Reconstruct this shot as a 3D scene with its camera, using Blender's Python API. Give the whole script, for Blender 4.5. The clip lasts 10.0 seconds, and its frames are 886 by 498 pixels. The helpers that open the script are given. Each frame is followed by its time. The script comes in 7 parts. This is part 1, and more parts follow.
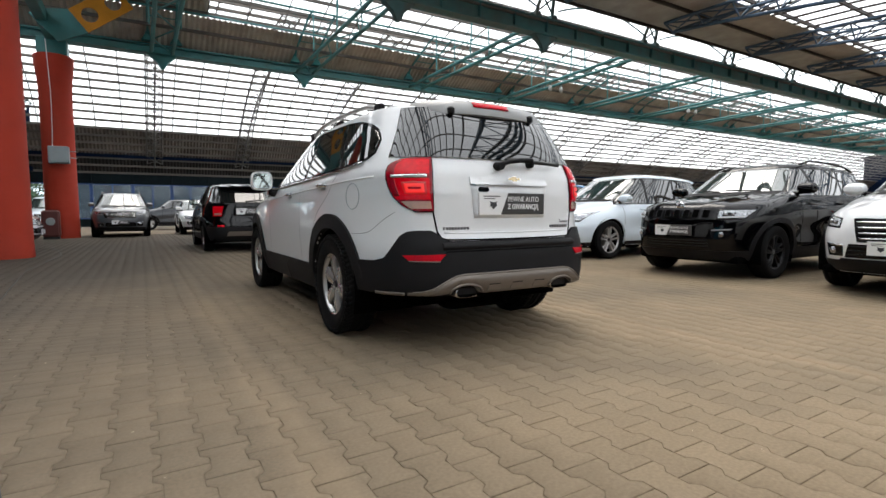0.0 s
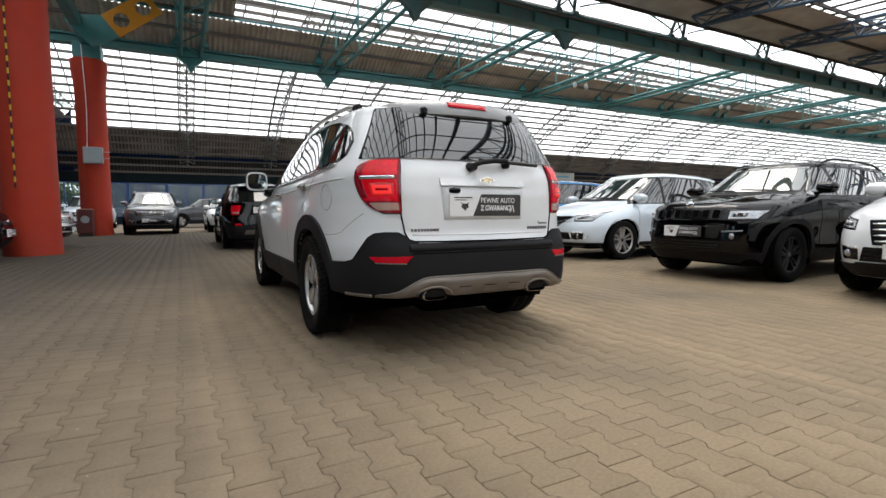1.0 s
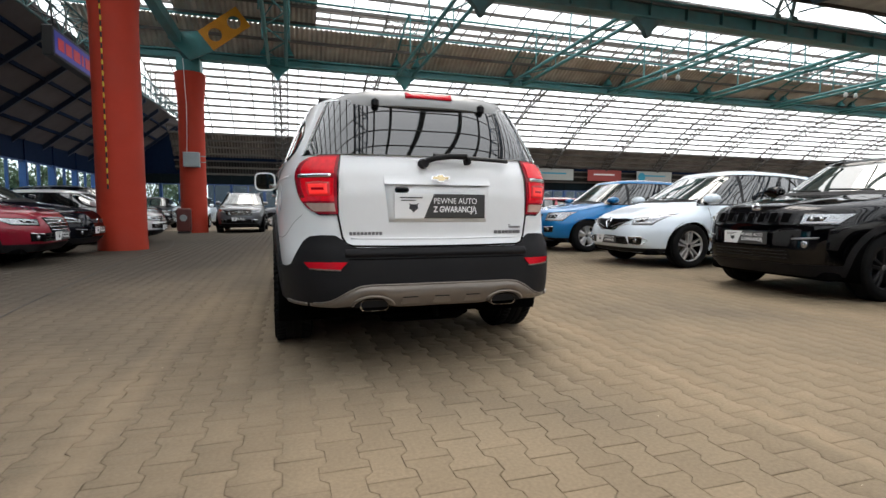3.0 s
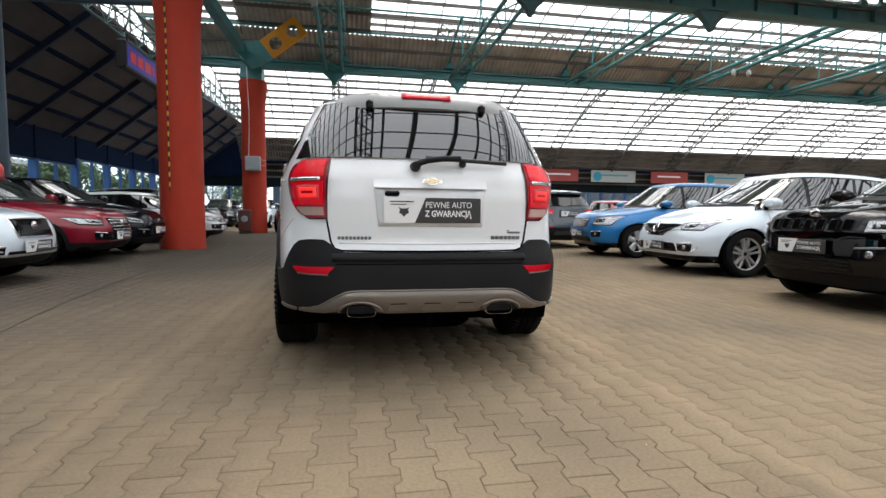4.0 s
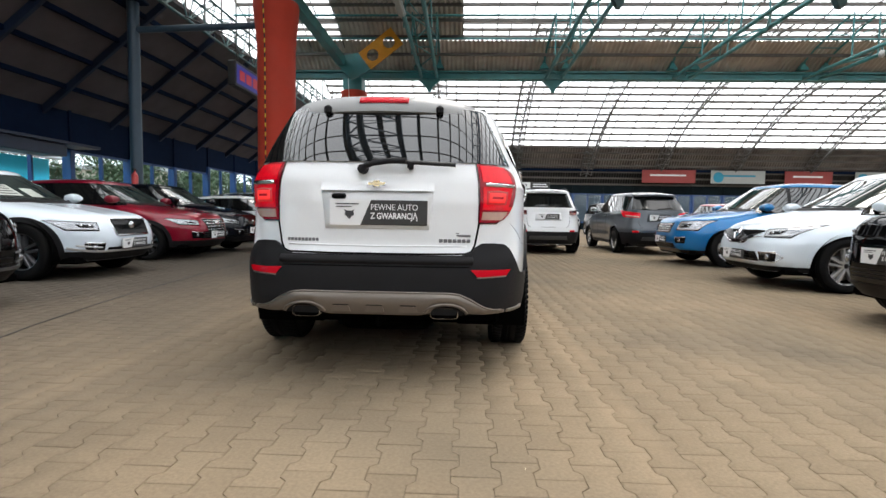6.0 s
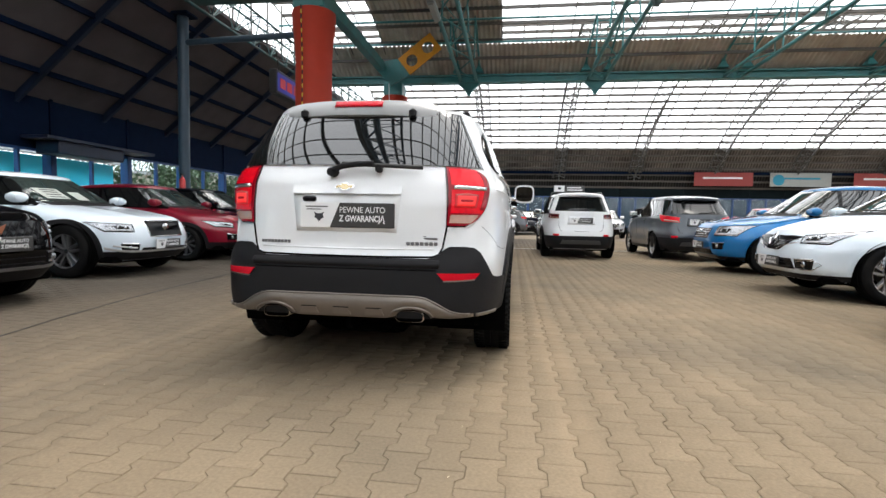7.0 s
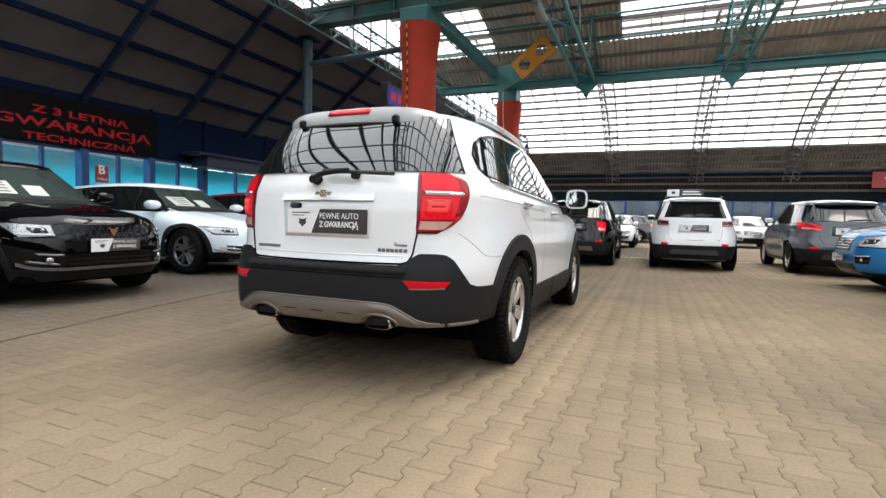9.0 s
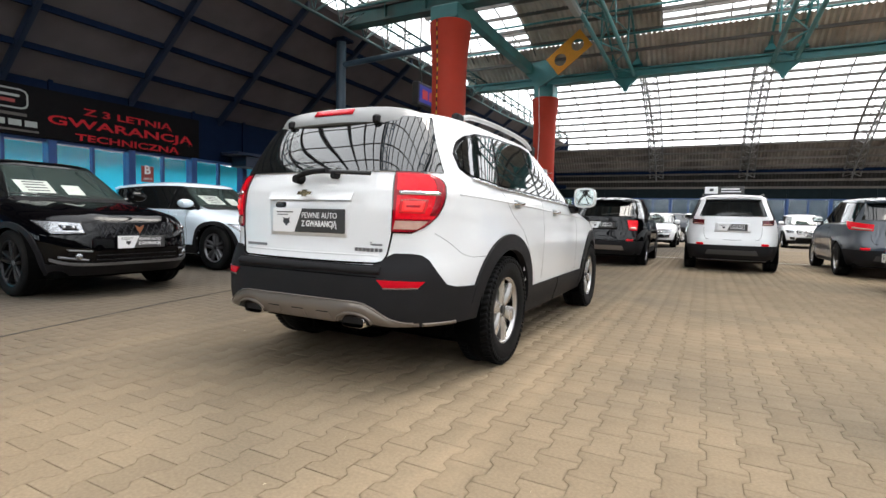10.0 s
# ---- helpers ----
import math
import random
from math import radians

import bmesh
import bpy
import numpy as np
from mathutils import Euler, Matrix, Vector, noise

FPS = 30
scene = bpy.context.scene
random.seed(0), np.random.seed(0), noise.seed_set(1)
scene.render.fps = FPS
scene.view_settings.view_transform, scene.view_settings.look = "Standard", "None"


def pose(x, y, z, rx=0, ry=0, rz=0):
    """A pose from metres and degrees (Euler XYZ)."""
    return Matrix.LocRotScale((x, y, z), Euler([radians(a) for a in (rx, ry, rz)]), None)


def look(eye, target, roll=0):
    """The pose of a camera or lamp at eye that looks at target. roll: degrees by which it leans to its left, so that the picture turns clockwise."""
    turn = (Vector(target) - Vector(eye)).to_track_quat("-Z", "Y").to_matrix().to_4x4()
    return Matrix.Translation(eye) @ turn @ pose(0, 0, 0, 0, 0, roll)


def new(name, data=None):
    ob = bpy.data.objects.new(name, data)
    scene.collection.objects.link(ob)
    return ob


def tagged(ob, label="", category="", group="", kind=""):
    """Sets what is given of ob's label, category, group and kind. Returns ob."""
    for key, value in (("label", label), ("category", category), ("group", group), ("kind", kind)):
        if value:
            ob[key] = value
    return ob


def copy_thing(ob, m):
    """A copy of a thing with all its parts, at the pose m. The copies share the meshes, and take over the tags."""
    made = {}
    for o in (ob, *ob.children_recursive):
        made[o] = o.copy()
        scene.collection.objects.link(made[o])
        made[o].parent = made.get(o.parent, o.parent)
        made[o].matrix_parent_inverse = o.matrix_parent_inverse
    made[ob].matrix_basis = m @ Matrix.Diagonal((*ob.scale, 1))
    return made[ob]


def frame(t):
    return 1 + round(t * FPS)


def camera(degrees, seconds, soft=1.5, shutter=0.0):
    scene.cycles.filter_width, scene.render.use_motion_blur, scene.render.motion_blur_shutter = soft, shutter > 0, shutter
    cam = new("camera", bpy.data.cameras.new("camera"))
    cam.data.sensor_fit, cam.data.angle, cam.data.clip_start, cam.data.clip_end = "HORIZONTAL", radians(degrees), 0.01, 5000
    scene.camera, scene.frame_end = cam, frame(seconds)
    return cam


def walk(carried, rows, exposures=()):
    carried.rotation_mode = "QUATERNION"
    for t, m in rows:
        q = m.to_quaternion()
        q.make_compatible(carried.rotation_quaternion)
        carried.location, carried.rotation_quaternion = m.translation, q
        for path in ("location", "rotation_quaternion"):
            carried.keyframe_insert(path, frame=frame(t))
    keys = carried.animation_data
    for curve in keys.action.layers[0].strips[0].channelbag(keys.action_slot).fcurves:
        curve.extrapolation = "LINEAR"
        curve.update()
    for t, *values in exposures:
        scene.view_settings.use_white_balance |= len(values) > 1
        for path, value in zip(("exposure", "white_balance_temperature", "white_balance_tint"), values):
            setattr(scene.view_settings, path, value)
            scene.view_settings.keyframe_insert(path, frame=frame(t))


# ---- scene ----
cam = camera(83.0, 10.0)
PATH = [
    (0, (-0.013, -0.163, 0.88), (1.017, 1.545, 0.732), -0.2),
    (0.5, (0.136, -0.251, 0.903), (1.134, 1.475, 0.749), -0.2),
    (1, (0.329, -0.313, 0.898), (1.256, 1.452, 0.744), -0.1),
    (1.5, (0.57, -0.323, 0.884), (1.427, 1.477, 0.727), 0.0),
    (2, (0.778, -0.332, 0.9), (1.564, 1.5, 0.738), 0.1),
    (2.5, (1.027, -0.339, 0.901), (1.715, 1.533, 0.743), 0.1),
    (4, (1.634, -0.315, 0.917), (1.995, 1.647, 0.774), 0.6),
    (4.5, (1.875, -0.373, 0.924), (2.094, 1.61, 0.781), 0.7),
    (5, (2.103, -0.346, 0.905), (2.228, 1.645, 0.763), 0.8),
    (5.5, (2.318, -0.346, 0.907), (2.352, 1.649, 0.763), 0.8),
    (6, (2.548, -0.337, 0.923), (2.469, 1.656, 0.788), 0.9),
    (7.5, (3.206, -0.238, 0.928), (2.823, 1.722, 0.812), 1.2),
    (8, (3.421, -0.177, 0.956), (2.9, 1.751, 0.847), 1.3),
    (8.5, (3.631, -0.072, 0.929), (2.987, 1.818, 0.82), 1.4),
    (9, (3.809, 0.03, 0.947), (3.038, 1.872, 0.836), 1.4),
    (9.5, (3.994, 0.13, 0.952), (3.131, 1.931, 0.839), 1.4),
    (10, (4.133, 0.195, 0.966), (3.21, 1.965, 0.842), 1.5),
]
walk(cam, [(t, look(eye, target, roll)) for t, eye, target, roll in PATH], [(0, 0.28), (2.5, 0.31), (4.5, 0.42), (7.5, 0.62), (10, 0.74)])

# ---- light ----
world = bpy.data.worlds.new("world")
scene.world = world
world.use_nodes = True
wn, wl = world.node_tree.nodes, world.node_tree.links
sky = wn.new("ShaderNodeTexSky")
sky.sky_type, sky.sun_disc = "NISHITA", False
sky.sun_elevation, sky.sun_rotation = radians(66), radians(28)
sky.dust_density, sky.air_density = 6.0, 1.0
veil = wn.new("ShaderNodeMix")
veil.data_type = "RGBA"
veil.inputs[0].default_value = 0.72
veil.inputs[7].default_value = (18.5, 19.0, 19.6, 1)
wl.new(sky.outputs[0], veil.inputs[6])
wl.new(veil.outputs[2], wn["Background"].inputs[0])
wn["Background"].inputs[1].default_value = 0.15
sun = new("sun", bpy.data.lights.new("sun", "SUN"))
sun.data.energy, sun.data.angle, sun.data.color = 1.5, radians(32), (1.0, 0.95, 0.88)
sun.matrix_world = look((0, 0, 30), (-2.4, -4.6, 18))


# ---- mesh helpers ----
class Mesh:
    """Vertices and faces gathered in lists, then made into one mesh."""

    def __init__(self):
        self.v, self.f = [], []

    def add(self, verts, faces):
        k = len(self.v)
        self.v += [tuple(p) for p in verts]
        self.f += [tuple(i + k for i in f) for f in faces]
        return self

    def box(self, x0, x1, y0, y1, z0, z1, bevel=0.0, m=None):
        if bevel > 0:
            vs, b = [], bevel
            for z, i in ((z0, b), (z0 + b, 0), (z1 - b, 0), (z1, b)):
                xa, xb, ya, yb = x0 + i, x1 - i, y0 + i, y1 - i
                for x, y in ((xa + b, ya), (xb - b, ya), (xb, ya + b), (xb, yb - b), (xb - b, yb), (xa + b, yb), (xa, yb - b), (xa, ya + b)):
                    vs.append((x, y, z))
            fs = [tuple(range(7, -1, -1)), tuple(range(24, 32))]
            for r in range(3):
                fs += [(r * 8 + i, r * 8 + (i + 1) % 8, r * 8 + 8 + (i + 1) % 8, r * 8 + 8 + i) for i in range(8)]
        else:
            vs = [(x, y, z) for z in (z0, z1) for y in (y0, y1) for x in (x0, x1)]
            fs = [(0, 2, 3, 1), (4, 5, 7, 6), (0, 1, 5, 4), (2, 6, 7, 3), (0, 4, 6, 2), (1, 3, 7, 5)]
        if m is not None:
            vs = [m @ Vector(p) for p in vs]
        return self.add(vs, fs)

    def tube(self, p, q, r, n=6, r2=None, caps=True):
        p, q = Vector(p), Vector(q)
        d = (q - p).normalized()
        a = d.orthogonal().normalized()
        b = d.cross(a)
        vs = []
        for c, rad in ((p, r), (q, r if r2 is None else r2)):
            vs += [c + rad * (math.cos(2 * math.pi * (i + 0.5) / n) * a + math.sin(2 * math.pi * (i + 0.5) / n) * b) for i in range(n)]
        fs = [(i, (i + 1) % n, n + (i + 1) % n, n + i) for i in range(n)]
        if caps:
            fs += [tuple(range(n - 1, -1, -1)), tuple(range(n, 2 * n))]
        return self.add(vs, fs)

    def line(self, pts, r, n=8):
        """A bent round rod through the points."""
        pts = [Vector(p) for p in pts]
        vs, prev = [], None
        for i, p in enumerate(pts):
            d = (pts[min(i + 1, len(pts) - 1)] - pts[max(i - 1, 0)]).normalized()
            a = d.orthogonal().normalized() if prev is None else (prev - d * prev.dot(d)).normalized()
            prev = a
            b = d.cross(a)
            vs += [p + r * (math.cos(2 * math.pi * k / n) * a + math.sin(2 * math.pi * k / n) * b) for k in range(n)]
        fs = [(i * n + k, i * n + (k + 1) % n, i * n + n + (k + 1) % n, i * n + n + k) for i in range(len(pts) - 1) for k in range(n)]
        fs += [tuple(range(n - 1, -1, -1)), tuple(range(len(vs) - n, len(vs)))]
        return self.add(vs, fs)

    def lathe(self, prof, n=32, axis="x", m=None):
        """Turns (radius, along) pairs round an axis."""
        vs = []
        for i in range(n):
            c, s_ = math.cos(2 * math.pi * i / n), math.sin(2 * math.pi * i / n)
            for r, h in prof:
                vs.append({"x": (h, r * c, r * s_), "y": (r * c, h, r * s_), "z": (r * c, r * s_, h)}[axis])
        k = len(prof)
        fs = [(i * k + j, i * k + j + 1, (i + 1) % n * k + j + 1, (i + 1) % n * k + j) for i in range(n) for j in range(k - 1)]
        if m is not None:
            vs = [m @ Vector(p) for p in vs]
        return self.add(vs, fs)

    def sheet(self, fn, nu, nv, off=0.004, depth=0.02, flip=False):
        """A curved plate fn(u, v, offset) with edges that go in by depth."""
        vs = [fn(i / nu, j / nv, off) for j in range(nv + 1) for i in range(nu + 1)]
        w = nu + 1
        fs = [(j * w + i, j * w + i + 1, (j + 1) * w + i + 1, (j + 1) * w + i) for j in range(nv) for i in range(nu)]
        ring = [i for i in range(w)] + [j * w + nu for j in range(1, nv + 1)] + [nv * w + i for i in range(nu - 1, -1, -1)] + [j * w for j in range(nv - 1, 0, -1)]
        k = len(vs)
        for r in ring:
            j, i = divmod(r, w)
            vs.append(fn(i / nu, j / nv, off - depth))
        m = len(ring)
        fs += [(ring[(i + 1) % m], ring[i], k + i, k + (i + 1) % m) for i in range(m)]
        if flip:
            fs = [f[::-1] for f in fs]
        return self.add(vs, fs)

    def prism(self, poly, z0, z1, m=None):
        n = len(poly)
        vs = [(x, y, z0) for x, y in poly] + [(x, y, z1) for x, y in poly]
        fs = [tuple(range(n - 1, -1, -1)), tuple(range(n, 2 * n))] + [(i, (i + 1) % n, n + (i + 1) % n, n + i) for i in range(n)]
        if m is not None:
            vs = [m @ Vector(p) for p in vs]
        return self.add(vs, fs)

    def data(self, name, material, smooth=False):
        me = bpy.data.meshes.new(name)
        me.from_pydata(self.v, [], self.f)
        me.materials.append(material)
        if smooth:
            me.polygons.foreach_set("use_smooth", [True] * len(me.polygons))
        me.update()
        return me


def fix_normals(me):
    bm = bmesh.new()
    bm.from_mesh(me)
    bmesh.ops.recalc_face_normals(bm, faces=bm.faces)
    bm.to_mesh(me)
    bm.free()
    return me


def part(name, mesh, material, parent, label="", smooth=False, at=None, sharp=None):
    """Links a Mesh (or finished mesh data) as one object under a thing or a part."""
    me = mesh.data(name, material, smooth) if isinstance(mesh, Mesh) else mesh
    if isinstance(mesh, Mesh):
        fix_normals(me)
        if smooth and sharp:
            me.set_sharp_from_angle(angle=radians(sharp))
    ob = new(name, me)
    if parent is not None:
        ob.parent = parent
    if at is not None:
        ob.matrix_basis = at
    return tagged(ob, label)


def thing(name, at, label, category, group="", kind=""):
    ob = new(name)
    ob.empty_display_size = 0.2
    ob.matrix_basis = at
    return tagged(ob, label, category, group, kind)


def text_data(name, body, size, material, extrude=0.001, shear=0.0, bold=0.0):
    cu = bpy.data.curves.new(name, "FONT")
    cu.body, cu.size, cu.extrude, cu.shear, cu.offset = body, size, extrude, shear, bold
    cu.align_x, cu.align_y, cu.resolution_u = "LEFT", "BOTTOM", 3
    ob = bpy.data.objects.new(name, cu)
    scene.collection.objects.link(ob)
    bpy.context.view_layer.update()
    me = bpy.data.meshes.new_from_object(ob.evaluated_get(bpy.context.evaluated_depsgraph_get()))
    me.name = name
    bpy.data.objects.remove(ob)
    bpy.data.curves.remove(cu)
    me.materials.clear()
    me.materials.append(material)
    return me


# ---- materials ----
def material(name, colour, rough=0.5, metal=0.0, coat=0.0, vary=0.0, scale=8.0, bump=0.0, bump_scale=60.0, spec=0.5, stain=None, stain_scale=1.2, stain_amount=0.5, rough_vary=0.0, flake=0.0):
    m = bpy.data.materials.new(name)
    m.use_nodes = True
    n, l = m.node_tree.nodes, m.node_tree.links
    p = n["Principled BSDF"]
    p.inputs["Base Color"].default_value = (*colour, 1)
    p.inputs["Roughness"].default_value, p.inputs["Metallic"].default_value = rough, metal
    p.inputs["Coat Weight"].default_value, p.inputs["Coat Roughness"].default_value = coat, 0.03
    p.inputs["Specular IOR Level"].default_value = spec
    tc = n.new("ShaderNodeTexCoord")
    out = None
    if vary or stain:
        no = n.new("ShaderNodeTexNoise")
        no.inputs["Scale"].default_value, no.inputs["Detail"].default_value = scale, 6
        l.new(tc.outputs["Object"], no.inputs["Vector"])
        mx = n.new("ShaderNodeMix")
        mx.data_type = "RGBA"
        mx.inputs[6].default_value = (*[c * (1 - vary) for c in colour], 1)
        mx.inputs[7].default_value = (*[min(1, c * (1 + vary)) for c in colour], 1)
        l.new(no.outputs[0], mx.inputs[0])
        out = mx.outputs[2]
    if stain:
        ns = n.new("ShaderNodeTexNoise")
        ns.inputs["Scale"].default_value, ns.inputs["Detail"].default_value = stain_scale, 5
        l.new(tc.outputs["Object"], ns.inputs["Vector"])
        ra = n.new("ShaderNodeMapRange")
        ra.inputs[1].default_value, ra.inputs[2].default_value, ra.inputs[4].default_value = 0.45, 0.7, stain_amount
        l.new(ns.outputs[0], ra.inputs[0])
        m2 = n.new("ShaderNodeMix")
        m2.data_type = "RGBA"
        l.new(ra.outputs[0], m2.inputs[0])
        l.new(out, m2.inputs[6])
        m2.inputs[7].default_value = (*stain, 1)
        out = m2.outputs[2]
    if flake:
        fl = n.new("ShaderNodeTexVoronoi")
        fl.inputs["Scale"].default_value = 900
        l.new(tc.outputs["Object"], fl.inputs["Vector"])
        mf = n.new("ShaderNodeMix")
        mf.data_type, mf.blend_type = "RGBA", "MIX"
        mf.inputs[6].default_value = (*[c * (1 - flake) for c in colour], 1)
        mf.inputs[7].default_value = (*[min(1, c * (1 + flake)) for c in colour], 1)
        l.new(fl.outputs["Color"], mf.inputs[0])
        out = mf.outputs[2]
    if out:
        l.new(out, p.inputs["Base Color"])
    if rough_vary:
        nr = n.new("ShaderNodeTexNoise")
        nr.inputs["Scale"].default_value, nr.inputs["Detail"].default_value = scale * 0.6, 4
        l.new(tc.outputs["Object"], nr.inputs["Vector"])
        mr = n.new("ShaderNodeMapRange")
        mr.inputs[3].default_value, mr.inputs[4].default_value = max(0, rough - rough_vary), min(1, rough + rough_vary)
        l.new(nr.outputs[0], mr.inputs[0])
        l.new(mr.outputs[0], p.inputs["Roughness"])
    if bump:
        nb = n.new("ShaderNodeTexNoise")
        nb.inputs["Scale"].default_value, nb.inputs["Detail"].default_value = bump_scale, 4
        l.new(tc.outputs["Object"], nb.inputs["Vector"])
        bu = n.new("ShaderNodeBump")
        bu.inputs["Strength"].default_value, bu.inputs["Distance"].default_value = bump, 0.01
        l.new(nb.outputs[0], bu.inputs["Height"])
        l.new(bu.outputs[0], p.inputs["Normal"])
    return m


def paint(name, colour, metal=0.0, rough=0.35, coat=1.0):
    return material(name, colour, rough=rough, metal=metal, coat=coat, flake=0.06 if metal else 0.02, spec=0.0 if max(colour) < 0.05 else 0.3)


WHITE = paint("pearl white car paint", (0.75, 0.76, 0.77), 0.0, 0.3)
WHITE2 = paint("white car paint", (0.72, 0.80, 0.87), 0.0, 0.3)
BLACK = paint("black car paint", (0.0012, 0.0012, 0.0016), 0.0, 0.5, 0.75)
BLUE = paint("blue metallic car paint", (0.003, 0.155, 0.40), 0.35, 0.35)
RED = paint("red metallic car paint", (0.22, 0.0008, 0.016), 0.2, 0.35)
GREY = paint("grey metallic car paint", (0.062, 0.070, 0.082), 0.6, 0.36)
SILVER = paint("silver grey car paint", (0.085, 0.09, 0.10), 0.6, 0.34)
NAVY = paint("dark navy car paint", (0.003, 0.004, 0.008), 0.0, 0.5, 0.7)
PLASTIC = material("dark grey grained plastic", (0.0155, 0.0150, 0.0162), 0.55, spec=0.10, vary=0.15, scale=5, bump=0.08, bump_scale=900)
GLOSS_BLACK = material("gloss black trim", (0.004, 0.004, 0.005), 0.12, spec=0.2, coat=0.08)
RUBBER = material("black tyre rubber", (0.007, 0.007, 0.0075), 0.75, vary=0.25, scale=20, bump=0.15, bump_scale=220, spec=0.1, stain=(0.02, 0.018, 0.015), stain_scale=3, stain_amount=0.3)
ALLOY = material("silver alloy", (0.56, 0.55, 0.54), 0.27, 0.7, vary=0.06, scale=12)
DARK_ALLOY = material("dark alloy", (0.012, 0.012, 0.014), 0.35, 0.3, spec=0.3)
MID_ALLOY = material("two-tone machined alloy", (0.17, 0.17, 0.18), 0.3, 0.7, vary=0.3, scale=8)
MIRROR = material("mirror glass", (0.42, 0.47, 0.46), 0.03, 1.0)
CHROME = material("chrome", (0.75, 0.75, 0.76), 0.08, 1.0)
SATIN = material("satin silver plastic", (0.185, 0.160, 0.138), 0.34, 0.6, vary=0.06, scale=30)
GOLD = material("gold badge enamel", (0.52, 0.43, 0.27), 0.25, 0.9)
GLASS = material("dark tinted car glass", (0.006, 0.007, 0.007), 0.02, spec=0.9, coat=0.6)
# Same tint as GLASS, with weaker reflections.
PARKED_GLASS = material("weakly reflecting dark car glass", (0.006, 0.007, 0.007), 0.04, spec=0.45)
SCREEN = material("green-tinted windscreen glass", (0.035, 0.05, 0.046), 0.02, spec=1.0, coat=1.0)
DEEP_RED = material("deep red lamp rim", (0.045, 0.001, 0.004), 0.15, coat=0.6)
RAIL = material("brushed silver rail", (0.52, 0.51, 0.50), 0.32, 0.5, vary=0.05, scale=20)
REFLECTOR_RED = material("red bumper reflector lens", (0.50, 0.004, 0.014), 0.15, coat=0.15, spec=0.2, bump=0.1, bump_scale=400)
SMOKED_RED = material("smoked dark red lamp lens", (0.09, 0.008, 0.010), 0.12, coat=0.7)
RED_LENS = material("red lamp lens", (0.78, 0.003, 0.014), 0.10, coat=0.35, spec=0.2, bump=0.2, bump_scale=300, vary=0.25, scale=40)
DARK_RED = material("dark red lamp lens", (0.28, 0.002, 0.010), 0.10, coat=0.5, spec=0.2, bump=0.2, bump_scale=300)
CLEAR = material("clear lamp lens", (0.42, 0.43, 0.45), 0.1, 0.35, coat=1.0, bump=0.4, bump_scale=90, vary=0.4, scale=16)
HEADLAMP = material("dark chrome headlamp", (0.34, 0.35, 0.37), 0.10, 0.75, coat=1.0, bump=0.3, bump_scale=60, vary=0.5, scale=12)
SMOKED = material("smoked lamp lens", (0.52, 0.31, 0.25), 0.12, 0.25, coat=1.0, bump=0.3, bump_scale=140, vary=0.3, scale=25)
WELL = material("black wheel well liner", (0.003, 0.003, 0.003), 0.9, spec=0.0)
PAPER = material("white paper", (0.42, 0.45, 0.41), 0.5, vary=0.2, scale=25)
PLATE_DARK = material("dark grey sign plate", (0.035, 0.034, 0.034), 0.45, vary=0.1, scale=14)
PLATE_WHITE = material("white sign plate", (0.78, 0.78, 0.78), 0.45)
INK = material("dark ink", (0.03, 0.03, 0.035), 0.6)
LETTER_WHITE = material("white lettering", (0.8, 0.8, 0.8), 0.5)
GREY_MARK = material("grey metal lettering", (0.2, 0.2, 0.21), 0.3, 0.6)
TEAL = material("teal painted steel", (0.035, 0.175, 0.18), 0.5, vary=0.25, scale=3, bump=0.05, stain=(0.06, 0.05, 0.035), stain_scale=1.1, stain_amount=0.35)
TEAL_DARK = material("dusty teal painted steel", (0.03, 0.09, 0.095), 0.6, vary=0.3, scale=4, stain=(0.07, 0.05, 0.03), stain_scale=2.5, stain_amount=0.6)
TEAL_GRIMY = material("grimy teal painted steel", (0.030, 0.115, 0.115), 0.55, vary=0.3, scale=3, bump=0.05, stain=(0.07, 0.052, 0.03), stain_scale=1.1, stain_amount=0.55)
BLUE_STEEL = material("dark blue painted steel", (0.005, 0.012, 0.032), 0.75, spec=0.05, vary=0.25, scale=4)
BLUE_BEAM = material("blue-black painted beam steel", (0.007, 0.017, 0.042), 0.5, vary=0.25, scale=4)
BLUE_POST = material("slate blue painted post", (0.03, 0.058, 0.085), 0.45, vary=0.2, scale=4)
DARK_RIB = material("dark rusty glazing ribs", (0.028, 0.021, 0.017), 0.7, vary=0.35, scale=3)
COPPER = material("copper badge", (0.55, 0.22, 0.12), 0.3, 0.9)
BLUE_FRAME = material("blue painted window frame", (0.010, 0.055, 0.19), 0.45, vary=0.2, scale=5)
TRUSS = material("grey-blue painted lattice steel", (0.13, 0.13, 0.128), 0.6, vary=0.3, scale=4, stain=(0.08, 0.06, 0.045), stain_scale=2, stain_amount=0.4)
NAVY_TRUSS = material("slate blue lattice steel", (0.045, 0.085, 0.14), 0.55, vary=0.3, scale=4)
PURLIN = material("weathered brown steel", (0.10, 0.09, 0.08), 0.7, vary=0.3, scale=4)
ORANGE = material("terracotta painted concrete", (0.39, 0.038, 0.019), 0.65, spec=0.2, vary=0.12, scale=2.5, bump=0.12, bump_scale=30, stain=(0.31, 0.046, 0.028), stain_scale=1.3, stain_amount=0.45)
YELLOW = material("ochre painted steel", (0.50, 0.215, 0.022), 0.5, spec=0.2, vary=0.15, scale=5)
CORRUGATED = material("weathered fibre-cement sheet", (0.42, 0.37, 0.315), 0.8, vary=0.35, scale=2, stain=(0.22, 0.185, 0.15), stain_scale=0.9, stain_amount=0.6)
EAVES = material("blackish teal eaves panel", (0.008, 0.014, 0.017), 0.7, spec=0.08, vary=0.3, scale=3)
